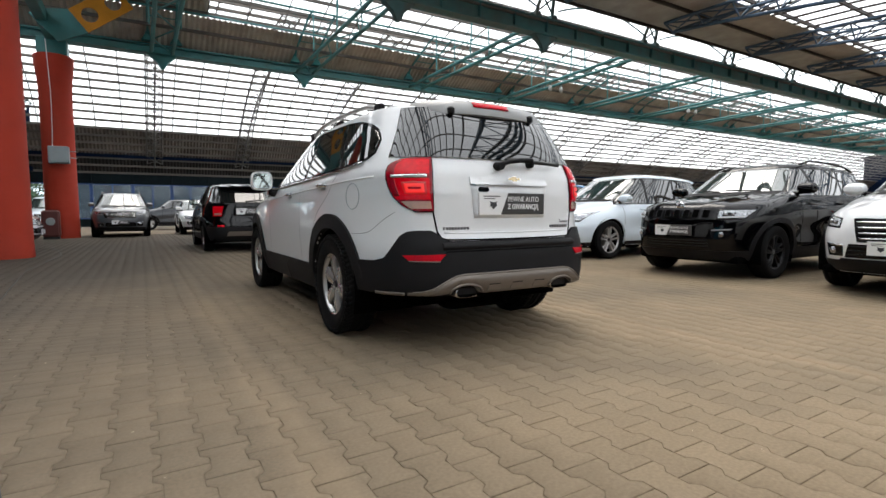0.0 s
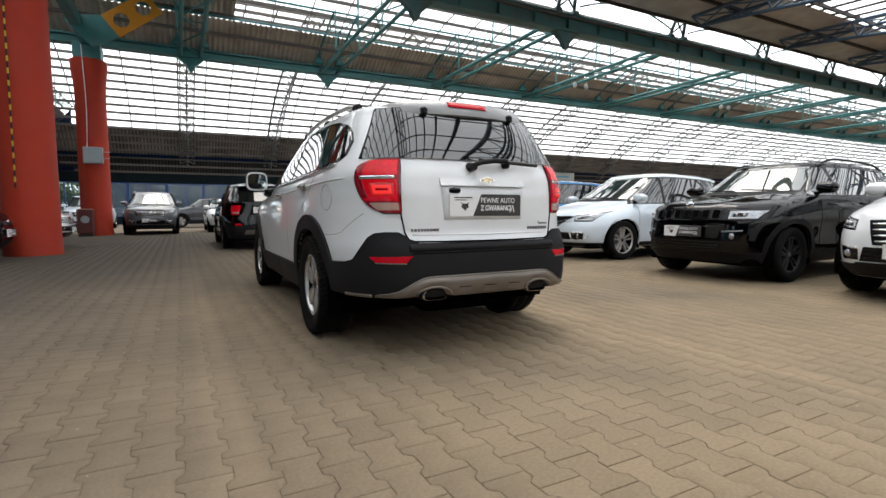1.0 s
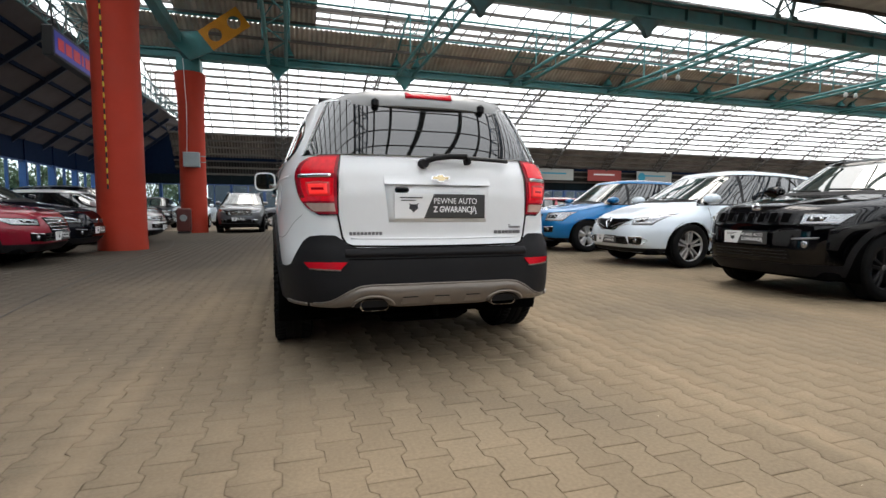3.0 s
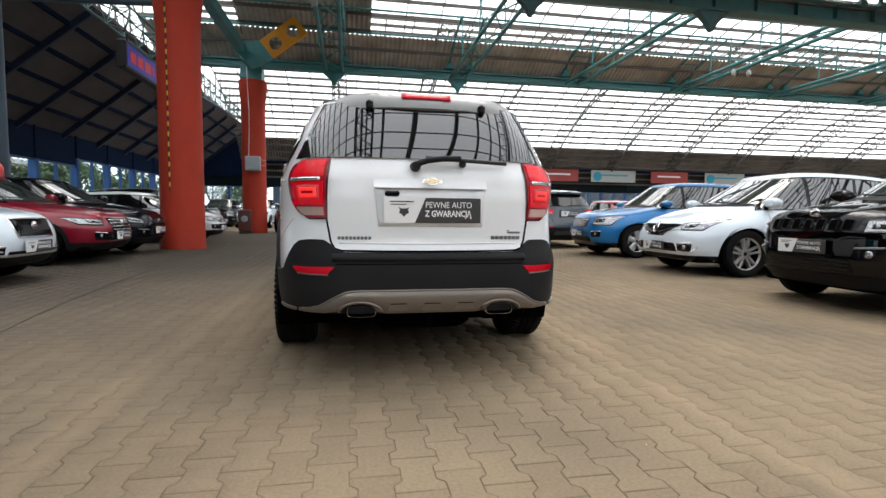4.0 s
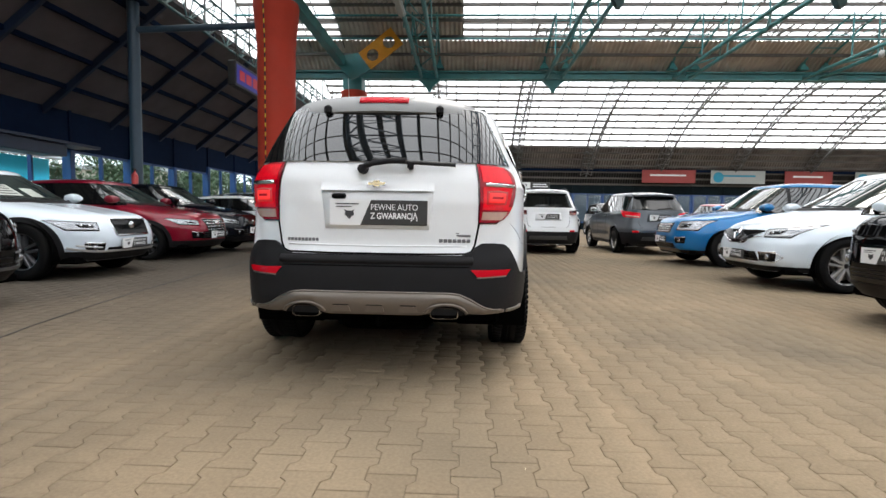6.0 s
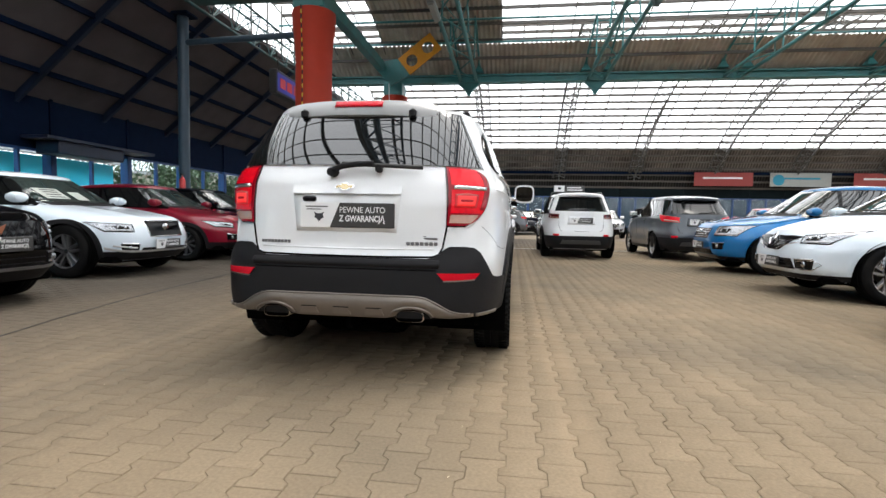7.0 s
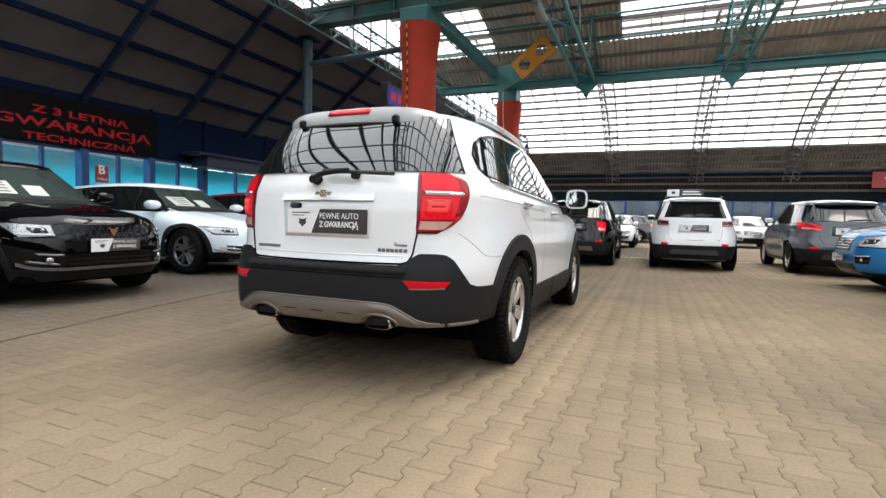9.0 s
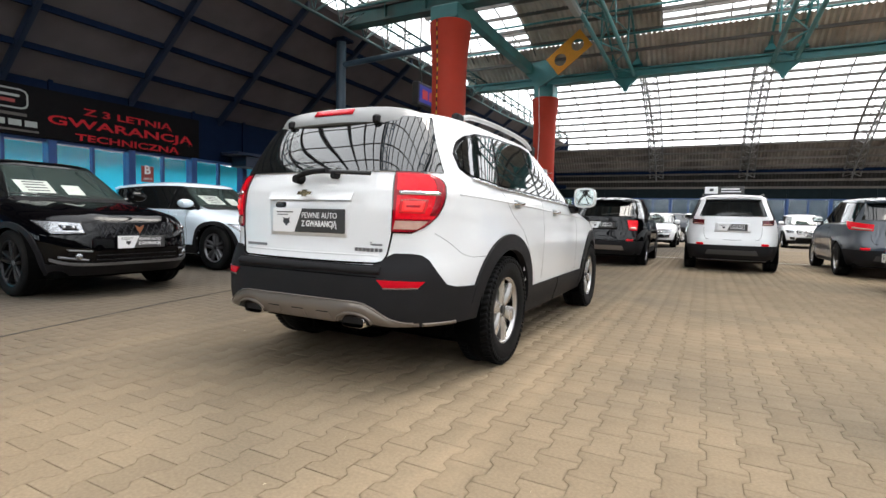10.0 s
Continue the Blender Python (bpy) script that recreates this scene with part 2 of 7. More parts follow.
# Brown corrugated sheet made darker to hold the shade at the vault feet.
SHADED_SHEET = material("shade-darkened brown roof sheet", (0.165, 0.146, 0.130), 0.8, vary=0.4, scale=1.5, stain=(0.04, 0.035, 0.03), stain_scale=0.7, stain_amount=0.6)
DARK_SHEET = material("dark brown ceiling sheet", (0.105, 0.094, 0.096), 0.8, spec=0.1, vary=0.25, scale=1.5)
# Near-black lower roof foot: the shade at the eaves is in this colour.
SHADED_EAVES = material("eaves sheet with shade in its colour", (0.034, 0.032, 0.031), 0.8, spec=0.1, vary=0.4, scale=1.5, stain=(0.015, 0.015, 0.016), stain_scale=0.9, stain_amount=0.6)
STRIP_SHEET = material("weathered grey fibre-cement sheet", (0.40, 0.37, 0.335), 0.8, vary=0.3, scale=2, stain=(0.24, 0.21, 0.18), stain_scale=0.9, stain_amount=0.6)
BOX_GREY = material("grey painted cabinet", (0.30, 0.34, 0.35), 0.5, vary=0.08)
CYAN = material("cyan cladding", (0.03, 0.68, 0.95), 0.55, vary=0.08, scale=1.5)
ROOF_GREY = material("light grey roof sheet", (0.36, 0.37, 0.38), 0.6, vary=0.15)
SIGN_RED = material("red lettering", (0.42, 0.018, 0.025), 0.6, spec=0.1)
SIGN_BLACK = material("black banner cloth", (0.006, 0.0055, 0.006), 0.7, spec=0.08, vary=0.2)
BANNER_RED = material("red banner cloth", (0.30, 0.045, 0.04), 0.6, vary=0.15)
BANNER_WHITE = material("white banner cloth", (0.36, 0.38, 0.36), 0.6, vary=0.15)
BANNER_BLUE = material("blue banner print", (0.02, 0.28, 0.42), 0.6)
EXT_RED = material("fire extinguisher red", (0.5, 0.01, 0.01), 0.3, coat=0.5)
HAZARD = material("hazard yellow", (0.55, 0.42, 0.03), 0.6)
CABLE = material("black cable", (0.01, 0.01, 0.01), 0.6)
LEAF = material("green leaves", (0.034, 0.068, 0.022), 0.6, vary=0.5, scale=3)
BARK = material("brown bark", (0.09, 0.065, 0.045), 0.9, vary=0.3, scale=10)
PLASTER = material("pale plaster", (0.45, 0.40, 0.33), 0.8, vary=0.1)


def pane_material(name, clear, tint):
    m = bpy.data.materials.new(name)
    m.use_nodes = True
    n, l = m.node_tree.nodes, m.node_tree.links
    n.remove(n["Principled BSDF"])
    tr, gl, mx = n.new("ShaderNodeBsdfTransparent"), n.new("ShaderNodeBsdfGlossy"), n.new("ShaderNodeMixShader")
    tr.inputs[0].default_value = (*tint, 1)
    gl.inputs["Roughness"].default_value = 0.08
    mx.inputs[0].default_value = 1 - clear
    l.new(tr.outputs[0], mx.inputs[1])
    l.new(gl.outputs[0], mx.inputs[2])
    l.new(mx.outputs[0], n["Material Output"].inputs[0])
    return m


PANE = pane_material("roof glazing", 0.94, (0.97, 0.97, 0.96))
WINDOW = pane_material("window glass", 0.965, (0.9, 0.96, 0.98))


def glow(name, colour, strength):
    m = bpy.data.materials.new(name)
    m.use_nodes = True
    p = m.node_tree.nodes["Principled BSDF"]
    p.inputs["Base Color"].default_value = (0.01, 0.01, 0.012, 1)
    p.inputs["Emission Color"].default_value, p.inputs["Emission Strength"].default_value = (*colour, 1), strength
    return m


LED_BLUE, LED_RED = glow("blue led screen", (0.006, 0.018, 0.42), 0.28), glow("red led letters", (0.8, 0.004, 0.01), 0.24)
LIT_RED = glow("lit red tail lamp", (1.0, 0.03, 0.025), 0.75)
LIT_RED_SOFT = glow("softly lit red tail lamp", (0.8, 0.006, 0.012), 0.45)
LAMP = glow("lit number-plate lamp", (1.0, 0.72, 0.40), 6.0)


# ---- setting: ground and walls ----
def structure(name, mesh, mat, label, category, smooth=False, sharp=None):
    ob = part(name, mesh, mat, None, "", smooth, None, sharp)
    return tagged(ob, label, category, kind="structure")


def paver_material(name, by_object):
    m = material(name, (0.220, 0.169, 0.112), 0.85, vary=0.16, scale=1.1, spec=0.1, bump=0.25, bump_scale=240, stain=(0.126, 0.106, 0.078), stain_scale=0.45, stain_amount=0.7)
    n, l = m.node_tree.nodes, m.node_tree.links
    p = n["Principled BSDF"]
    place = n.new("ShaderNodeNewGeometry").outputs["Position"]
    for link in list(l):
        if link.from_node.bl_idname == "ShaderNodeTexCoord":
            l.new(place, link.to_socket)
    src = p.inputs["Base Color"].links[0].from_socket
    if by_object:
        rnd = n.new("ShaderNodeObjectInfo").outputs["Random"]
    else:
        rnd = n.new("ShaderNodeNewGeometry").outputs["Random Per Island"]
    hs, mr = n.new("ShaderNodeHueSaturation"), n.new("ShaderNodeMapRange")
    mr.inputs[3].default_value, mr.inputs[4].default_value = 0.93, 1.07
    l.new(rnd, mr.inputs[0])
    l.new(mr.outputs[0], hs.inputs["Value"])
    l.new(src, hs.inputs["Color"])
    fine, mm = n.new("ShaderNodeTexNoise"), n.new("ShaderNodeMix")
    fine.inputs["Scale"].default_value, fine.inputs["Detail"].default_value = 70, 4
    l.new(place, fine.inputs["Vector"])
    mm.data_type, mm.blend_type = "RGBA", "OVERLAY"
    mm.inputs[0].default_value = 0.3
    l.new(hs.outputs[0], mm.inputs[6])
    l.new(fine.outputs[0], mm.inputs[7])
    # two worn yellowish bay lines that run along the aisle
    sep, out = n.new("ShaderNodeSeparateXYZ"), mm.outputs[2]
    l.new(place, sep.inputs[0])
    for x in (3.30, 0.47):
        d, ab, sm, nz, mu = n.new("ShaderNodeMath"), n.new("ShaderNodeMath"), n.new("ShaderNodeMapRange"), n.new("ShaderNodeTexNoise"), n.new("ShaderNodeMath")
        d.operation, ab.operation, mu.operation = "SUBTRACT", "ABSOLUTE", "MULTIPLY"
        d.inputs[1].default_value = x
        sm.inputs[1].default_value, sm.inputs[2].default_value, sm.inputs[3].default_value, sm.inputs[4].default_value = 0.05, 0.10, 0.42, 0.0
        nz.inputs["Scale"].default_value = 2.2
        l.new(place, nz.inputs["Vector"])
        l.new(sep.outputs[0], d.inputs[0])
        l.new(d.outputs[0], ab.inputs[0])
        l.new(ab.outputs[0], sm.inputs[0])
        l.new(sm.outputs[0], mu.inputs[0])
        l.new(nz.outputs[0], mu.inputs[1])
        mx = n.new("ShaderNodeMix")
        mx.data_type = "RGBA"
        mx.inputs[7].default_value = (0.34, 0.255, 0.165, 1)
        l.new(mu.outputs[0], mx.inputs[0])
        l.new(out, mx.inputs[6])
        out = mx.outputs[2]
    # grey dirt on the west side, with the dimmer light there painted in
    wob, ad, west_dim, mx = n.new("ShaderNodeTexNoise"), n.new("ShaderNodeMath"), n.new("ShaderNodeMapRange"), n.new("ShaderNodeMix")
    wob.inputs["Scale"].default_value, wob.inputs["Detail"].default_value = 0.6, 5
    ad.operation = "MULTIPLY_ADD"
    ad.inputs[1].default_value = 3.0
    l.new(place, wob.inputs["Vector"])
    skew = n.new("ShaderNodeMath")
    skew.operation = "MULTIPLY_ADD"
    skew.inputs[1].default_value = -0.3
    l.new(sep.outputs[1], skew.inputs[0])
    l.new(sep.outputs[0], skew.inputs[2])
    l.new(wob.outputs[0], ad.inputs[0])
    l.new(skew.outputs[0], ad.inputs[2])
    west_dim.inputs[1].default_value, west_dim.inputs[2].default_value, west_dim.inputs[3].default_value, west_dim.inputs[4].default_value = -1.6, 3.0, 0.85, 0.0
    l.new(ad.outputs[0], west_dim.inputs[0])
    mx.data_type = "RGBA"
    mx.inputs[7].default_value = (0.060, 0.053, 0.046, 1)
    l.new(west_dim.outputs[0], mx.inputs[0])
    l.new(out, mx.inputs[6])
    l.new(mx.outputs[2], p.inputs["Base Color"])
    return m


GROUND = material("sand-filled paved ground", (0.17, 0.128, 0.084), 0.9, vary=0.25, scale=1.0, bump=0.2, bump_scale=120, stain=(0.09, 0.075, 0.06), stain_scale=0.5, stain_amount=0.7)
FAR_GROUND = material("distant paved ground", (0.17, 0.135, 0.10), 0.85, vary=0.2, scale=0.8, bump=0.3, bump_scale=20, stain=(0.12, 0.10, 0.08), stain_scale=0.4, stain_amount=0.7)
structure("ground", Mesh().box(-300, 300, -300, 400, -0.3, -0.012), FAR_GROUND, "brown paved ground under the hall", "ground")

WALL_X, FAR_Y, NEAR_Y, END_X = -9.4, 38.6, -13.0, 112.0


def window_wall(name, length, at, sill, head, top, bay, label, panel, frame_mat, split=True):
    """A wall of posts, panes and an upper panel along its local x."""
    root = thing(name, at, label, "wall", kind="structure")
    part("sill_wall", Mesh().box(0, length, 0, 0.2, 0, sill), panel, root)
    part("upper_panel", Mesh().box(0, length, 0.02, 0.2, head, top), panel, root)
    n = round(length / bay)
    post = Mesh().box(-0.09, 0.09, -0.06, 0.22, sill, head, 0.01).data("post", frame_mat)
    mull = Mesh().box(-0.035, 0.035, 0.02, 0.14, sill, head, 0.006).data("mullion", frame_mat)
    rail = Mesh().box(0.09, bay - 0.09, 0.03, 0.13, head - 0.07, head, 0.005).box(0.09, bay - 0.09, 0.03, 0.13, sill, sill + 0.06, 0.005).data("rail", frame_mat)
    pane = Mesh().box(0.05, bay / 2 - 0.03, 0.07, 0.085, sill, head).data("pane", WINDOW)
    seam = Mesh().box(-0.05, 0.05, -0.03, 0.03, head, top, 0.006).data("panel_rib", panel)
    for i in range(n + 1):
        part("post", post, None, root, at=pose(i * bay, 0, 0))
        part("panel_rib", seam, None, root, at=pose(i * bay, 0, 0))
        if i < n:
            part("mullion", mull, None, root, at=pose((i + 0.5) * bay, 0, 0))
            part("rail", rail, None, root, at=pose(i * bay, 0, 0))
            for k in (0, 0.5):
                ob = part("pane", pane, None, root, at=pose((i + k) * bay, 0, 0))
                ob.visible_shadow = False
    return root


window_wall("wall_west_middle", 10.92, pose(WALL_X, 11.83, 0, 0, 0, 90), 0.55, 2.72, 4.0, 2.73, "dark blue wall with blue-framed windows", BLUE_STEEL, BLUE_FRAME)
window_wall("wall_west_far", 16.38, pose(WALL_X, 22.75, 0, 0, 0, 90), 0.55, 3.0, 4.0, 2.73, "dark blue wall with tall blue-framed windows", BLUE_STEEL, BLUE_FRAME)
window_wall("wall_west", 25.48, pose(WALL_X, -13.65, 0, 0, 0, 90), 0.55, 2.54, 4.0, 1.82, "dark blue wall with a row of blue-framed windows", BLUE_STEEL, BLUE_FRAME)
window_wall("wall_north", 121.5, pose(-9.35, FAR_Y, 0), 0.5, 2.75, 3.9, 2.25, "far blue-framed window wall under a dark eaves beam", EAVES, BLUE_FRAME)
structure("wall_south", Mesh().box(-9.4, END_X, NEAR_Y - 0.3, NEAR_Y, 0, 3.2), BLUE_STEEL, "plain dark blue wall behind the cars", "wall")
structure("wall_east", Mesh().box(END_X, END_X + 0.3, NEAR_Y, FAR_Y, 0, 10.5), BLUE_STEEL, "plain dark end wall of the hall", "wall")


# ---- setting: the roofs ----
def profile_far(s):
    a = radians(3 + 71 * s)
    return 23 + 16.2 * math.sin(a), 1.0 + 9.0 * math.cos(a)


def profile_near(s):
    a = radians(75 * s)
    return 12.4 - 26 * math.sin(a), -0.78 + 8.6 * math.cos(a)


def profile_mid(s):
    u = 2 * s - 1
    return 17.375 - 4.75 * u, 8.82 - 1.65 * abs(u) ** 1.9


def corrugated(prof, s0, s1, x0, x1, rows, pitch=0.19, deep=0.028):
    m = Mesh()
    nx = int((x1 - x0) / pitch * 4)
    vs = []
    for j in range(rows + 1):
        y, z = prof(s0 + (s1 - s0) * j / rows)
        for i in range(nx + 1):
            vs.append((x0 + (x1 - x0) * i / nx, y, z + 0.05 + deep * math.cos(2 * math.pi * i / 4)))
    w = nx + 1
    m.add(vs, [(j * w + i, j * w + i + 1, (j + 1) * w + i + 1, (j + 1) * w + i) for j in range(rows) for i in range(nx)])
    return m


def glazing(prof, s0, s1, x0, x1, rows):
    m = Mesh()
    for j in range(rows):
        (ya, za), (yb, zb) = prof(s0 + (s1 - s0) * j / rows), prof(s0 + (s1 - s0) * (j + 1) / rows)
        m.add([(x0, ya, za + 0.06), (x1, ya, za + 0.06), (x1, yb, zb + 0.06), (x0, yb, zb + 0.06)], [(0, 1, 2, 3)])
    return m


def bars_along(prof, s0, s1, x0, x1, n, size):
    """Purlins along the roof."""
    m = Mesh()
    for j in range(n + 1):
        y, z = prof(s0 + (s1 - s0) * j / n)
        m.box(x0, x1, y - size / 2, y + size / 2, z - size, z + 0.045)
    return m


def bars_up(prof, s0, s1, x0, x1, step, size, rows):
    """Glazing bars that follow the roof's curve."""
    m = Mesh()
    for i in range(int((x1 - x0) / step) + 1):
        x = x0 + i * step
        for j in range(rows):
            (ya, za), (yb, zb) = prof(s0 + (s1 - s0) * j / rows), prof(s0 + (s1 - s0) * (j + 1) / rows)
            m.add([(x + dx, y, z + dz) for y, z in ((ya, za), (yb, zb)) for dx, dz in ((-size / 2, 0.0), (size / 2, 0.0), (size / 2, 0.05), (-size / 2, 0.05))],
                  [(0, 1, 5, 4), (1, 2, 6, 5), (2, 3, 7, 6), (3, 0, 4, 7)])
    return m


def roof(name, mesh, mat, label):
    return structure(name, mesh, mat, label, "roof")


def pane_sheet(name, mesh, label):
    ob = structure(name, mesh, PANE, label, "skylight")
    ob.visible_shadow = False
    return ob


X0, X1 = -6.1, 111.9
# the far vault: glazed, with a corrugated skirt at its foot
pane_sheet("ceiling_far_glazing", glazing(profile_far, 0.0, 0.75, X0, X1, 14), "white overcast light through far vault glazing")
roof("ceiling_far_skirt", corrugated(profile_far, 0.75, 0.90, X0, X1, 4), SHADED_SHEET, "brown corrugated roof foot above the far windows")
roof("ceiling_far_eaves", corrugated(profile_far, 0.90, 1.0, X0, X1, 3), SHADED_EAVES, "corrugated eaves darkened for shade above the far windows")
roof("ceiling_far_gutter", Mesh().box(X0, X1, profile_far(0.90)[0] - 0.1, profile_far(0.90)[0] + 0.06, profile_far(0.90)[1] - 0.16, profile_far(0.90)[1] + 0.02), BLUE_STEEL, "dark eaves beam under the far roof foot")
roof("ceiling_far_purlins", bars_along(profile_far, 0.0, 1.0, X0, X1, 24, 0.09), PURLIN, "thin weathered purlins under the far vault")
roof("ceiling_far_bars", bars_up(profile_far, 0.0, 0.75, X0, X1, 1.345, 0.055, 12), PURLIN, "slim glazing bars of the far vault")
# the middle bay between the two girders
pane_sheet("ceiling_middle_glazing", glazing(profile_mid, 0.155, 0.97, 2.4, X1, 12), "white overcast light through middle bay glazing")
pane_sheet("ceiling_middle_skylight", glazing(profile_mid, 0.12, 0.75, X0, -2.55, 8), "small skylight field beside the corrugated roof")
roof("ceiling_middle_skirt", corrugated(profile_mid, 0.0, 0.155, X0, X1, 3), CORRUGATED, "brown corrugated roof strip above the girder")
roof("ceiling_middle_sheet", corrugated(profile_mid, 0.155, 1.0, -2.55, 2.4, 10), CORRUGATED, "brown corrugated roof field between skylights")
roof("ceiling_middle_purlins", bars_along(profile_mid, 0.0, 1.0, X0, X1, 11, 0.07), PURLIN, "thin purlins under the middle bay roof")
roof("ceiling_middle_bars", bars_up(profile_mid, 0.155, 0.97, 2.4, X1, 1.345, 0.035, 8), PURLIN, "slim glazing bars of the middle bay")
roof("ceiling_middle_bars_west", bars_up(profile_mid, 0.12, 0.75, X0, -2.55, 0.71, 0.035, 8), PURLIN, "slim glazing bars of the small skylight")
# the near vault over the camera
roof("ceiling_near_strip", corrugated(profile_near, 0.0, 0.085, X0, X1, 3), STRIP_SHEET, "brown corrugated roof strip beside the near girder")
pane_sheet("ceiling_near_glazing", glazing(profile_near, 0.085, 0.84, X0, X1, 14), "white overcast light through near vault glazing")
# Out of view, mirrored from the far side; keeps low light off the floor.
roof("ceiling_near_skirt", corrugated(profile_near, 0.84, 1.0, X0, X1, 4), SHADED_SHEET, "unseen brown corrugated foot of the near vault")
roof("ceiling_near_purlins", bars_along(profile_near, 0.0, 1.0, X0, X1, 21, 0.07), DARK_RIB, "thin purlins under the near vault")
roof("ceiling_near_bars", bars_up(profile_near, 0.085, 0.84, X0, X1, 0.80, 0.10, 14), DARK_RIB, "slim glazing bars of the near vault")

# the low dark roof over the west row
LOW = [(-5.75, 6.75), (-9.5, 3.72)]


def low_z(x):
    return LOW[1][1] + (x - LOW[1][0]) * (LOW[0][1] - LOW[1][1]) / (LOW[0][0] - LOW[1][0])


m = Mesh()
m.add([(LOW[0][0], -13, LOW[0][1] + 0.08), (LOW[0][0], 38.6, LOW[0][1] + 0.08), (LOW[1][0], 38.6, LOW[1][1] + 0.08), (LOW[1][0], -13, LOW[1][1] + 0.08),
       (LOW[0][0], -13, LOW[0][1] + 0.2), (LOW[0][0], 38.6, LOW[0][1] + 0.2), (LOW[1][0], 38.6, LOW[1][1] + 0.2), (LOW[1][0], -13, LOW[1][1] + 0.2)],
      [(0, 1, 2, 3), (7, 6, 5, 4), (0, 4, 5, 1), (1, 5, 6, 2), (2, 6, 7, 3), (3, 7, 4, 0)])
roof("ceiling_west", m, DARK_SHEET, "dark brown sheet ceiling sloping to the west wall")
m = Mesh()
for i in range(20):
    y = -13.65 + i * 2.73
    a, b = (LOW[0][0] - 0.05, low_z(LOW[0][0] - 0.05)), (LOW[1][0], low_z(LOW[1][0]))
    m.add([(x, y + dy, z + dz) for x, z in (a, b) for dy, dz in ((-0.05, -0.15), (0.05, -0.15), (0.05, 0.08), (-0.05, 0.08))],
          [(0, 1, 5, 4), (1, 2, 6, 5), (2, 3, 7, 6), (3, 0, 4, 7), (0, 3, 2, 1), (4, 5, 6, 7)])
roof("ceiling_west_rafters", m, BLUE_BEAM, "dark blue steel rafters under the sloping ceiling")
m = Mesh()
for i in range(1, 5):
    x = LOW[1][0] + i * 0.78
    m.box(x - 0.04, x + 0.04, -13, 38.5, low_z(x) - 0.04, low_z(x) + 0.09)
roof("ceiling_west_purlins", m, BLUE_STEEL, "dark purlins under the sloping ceiling")


for name, y0, y1 in (("wall_gable_north", FAR_Y - 0.12, FAR_Y - 0.02), ("wall_gable_south", NEAR_Y + 0.02, NEAR_Y + 0.12)):
    structure(name, Mesh().prism([(LOW[1][0], 3.4), (-5.4, 3.4), (-5.4, 7.2), (LOW[0][0], 6.8), (LOW[1][0], 3.78)], -y1, -y0, pose(0, 0, 0, 90, 0, 0)), BLUE_STEEL, "plain dark gable panel under the low roof", "wall")
# upright glazing between the low roof's edge and the vaults
pane_sheet("ceiling_west_upstand", Mesh().box(X0 - 0.02, X0, -12.5, 38.4, 6.8, 9.1), "narrow upright glazing above the low roof edge")
m = Mesh()
for i in range(45):
    m.box(X0 + 0.005, X0 + 0.055, -12.5 + i * 1.15, -12.45 + i * 1.15, 6.7, 9.0)
roof("ceiling_west_mullions", m, PURLIN, "slim mullions of the upright glazing")


# ---- girders, columns, trusses ----
def girder(y, z0, z1, label, ribs, mat):
    root = thing("girder", pose(0, y, 0), label, "girder", "teal roof girders", "structure")
    part("web", Mesh().box(-6.3, X1, -0.06, 0.06, z0 + 0.06, z1 - 0.06), mat, root)
    part("lower_flange", Mesh().box(-6.3, X1, -0.2, 0.2, z0, z0 + 0.06), mat, root)
    part("upper_flange", Mesh().box(-6.3, X1, -0.2, 0.2, z1 - 0.06, z1), mat, root)
    st = Mesh().box(-0.012, 0.012, -0.19, 0.19, z0 + 0.06, z1 - 0.06).data("stiffener", mat)
    for i in range(ribs):
        part("stiffener", st, None, root, at=pose(NODE[0] - 5.38 + i * 1.345, 0, 0))
    return root


NODE = [0.95 + 5.38 * i for i in range(20)]
far_girder = girder(22.0, 6.83, 7.17, "long teal steel girder with bracketed nodes over columns", 0, TEAL)
near_girder = girder(12.75, 6.68, 7.22, "long dusty teal steel girder nearest the camera", 86, TEAL_GRIMY)
for g, xs, mat in ((far_girder, NODE[:2], TEAL), (near_girder, NODE[1:3], TEAL_DARK)):
    br = Mesh()
    br.add([(dx, dy, z) for dx, dy, z in ((-0.5, -0.12, 6.93), (0.5, -0.12, 6.93), (0.5, 0.12, 6.93), (-0.5, 0.12, 6.93), (-0.16, -0.1, 6.62), (0.16, -0.1, 6.62), (0.16, 0.1, 6.62), (-0.16, 0.1, 6.62),
                                           (-0.05, -0.07, 6.4), (0.05, -0.07, 6.4), (0.05, 0.07, 6.4), (-0.05, 0.07, 6.4))],
           [(0, 1, 5, 4), (1, 2, 6, 5), (2, 3, 7, 6), (3, 0, 4, 7), (4, 5, 9, 8), (5, 6, 10, 9), (6, 7, 11, 10), (7, 4, 8, 11), (8, 9, 10, 11), (0, 3, 2, 1)])
    me = fix_normals(br.data("bracket", mat))
    for x in xs:
        part("bracket", me, None, g, at=pose(x, 0, -0.10 if g is far_girder else -0.25))

# twin struts, hangers and stubs at every node between the girders
strut = Mesh()
for dx in (-0.34, 0.34):
    strut.tube((dx, 12.95, 7.32), (dx, 21.8, 7.18), 0.07, 8)
for i in range(6):
    y, d = 13.5 + i * 1.45, (0.34 if i % 2 else -0.34)
    strut.tube((-d, y, 7.31), (d, y + 1.45, 7.29), 0.028, 5)
hang = Mesh()
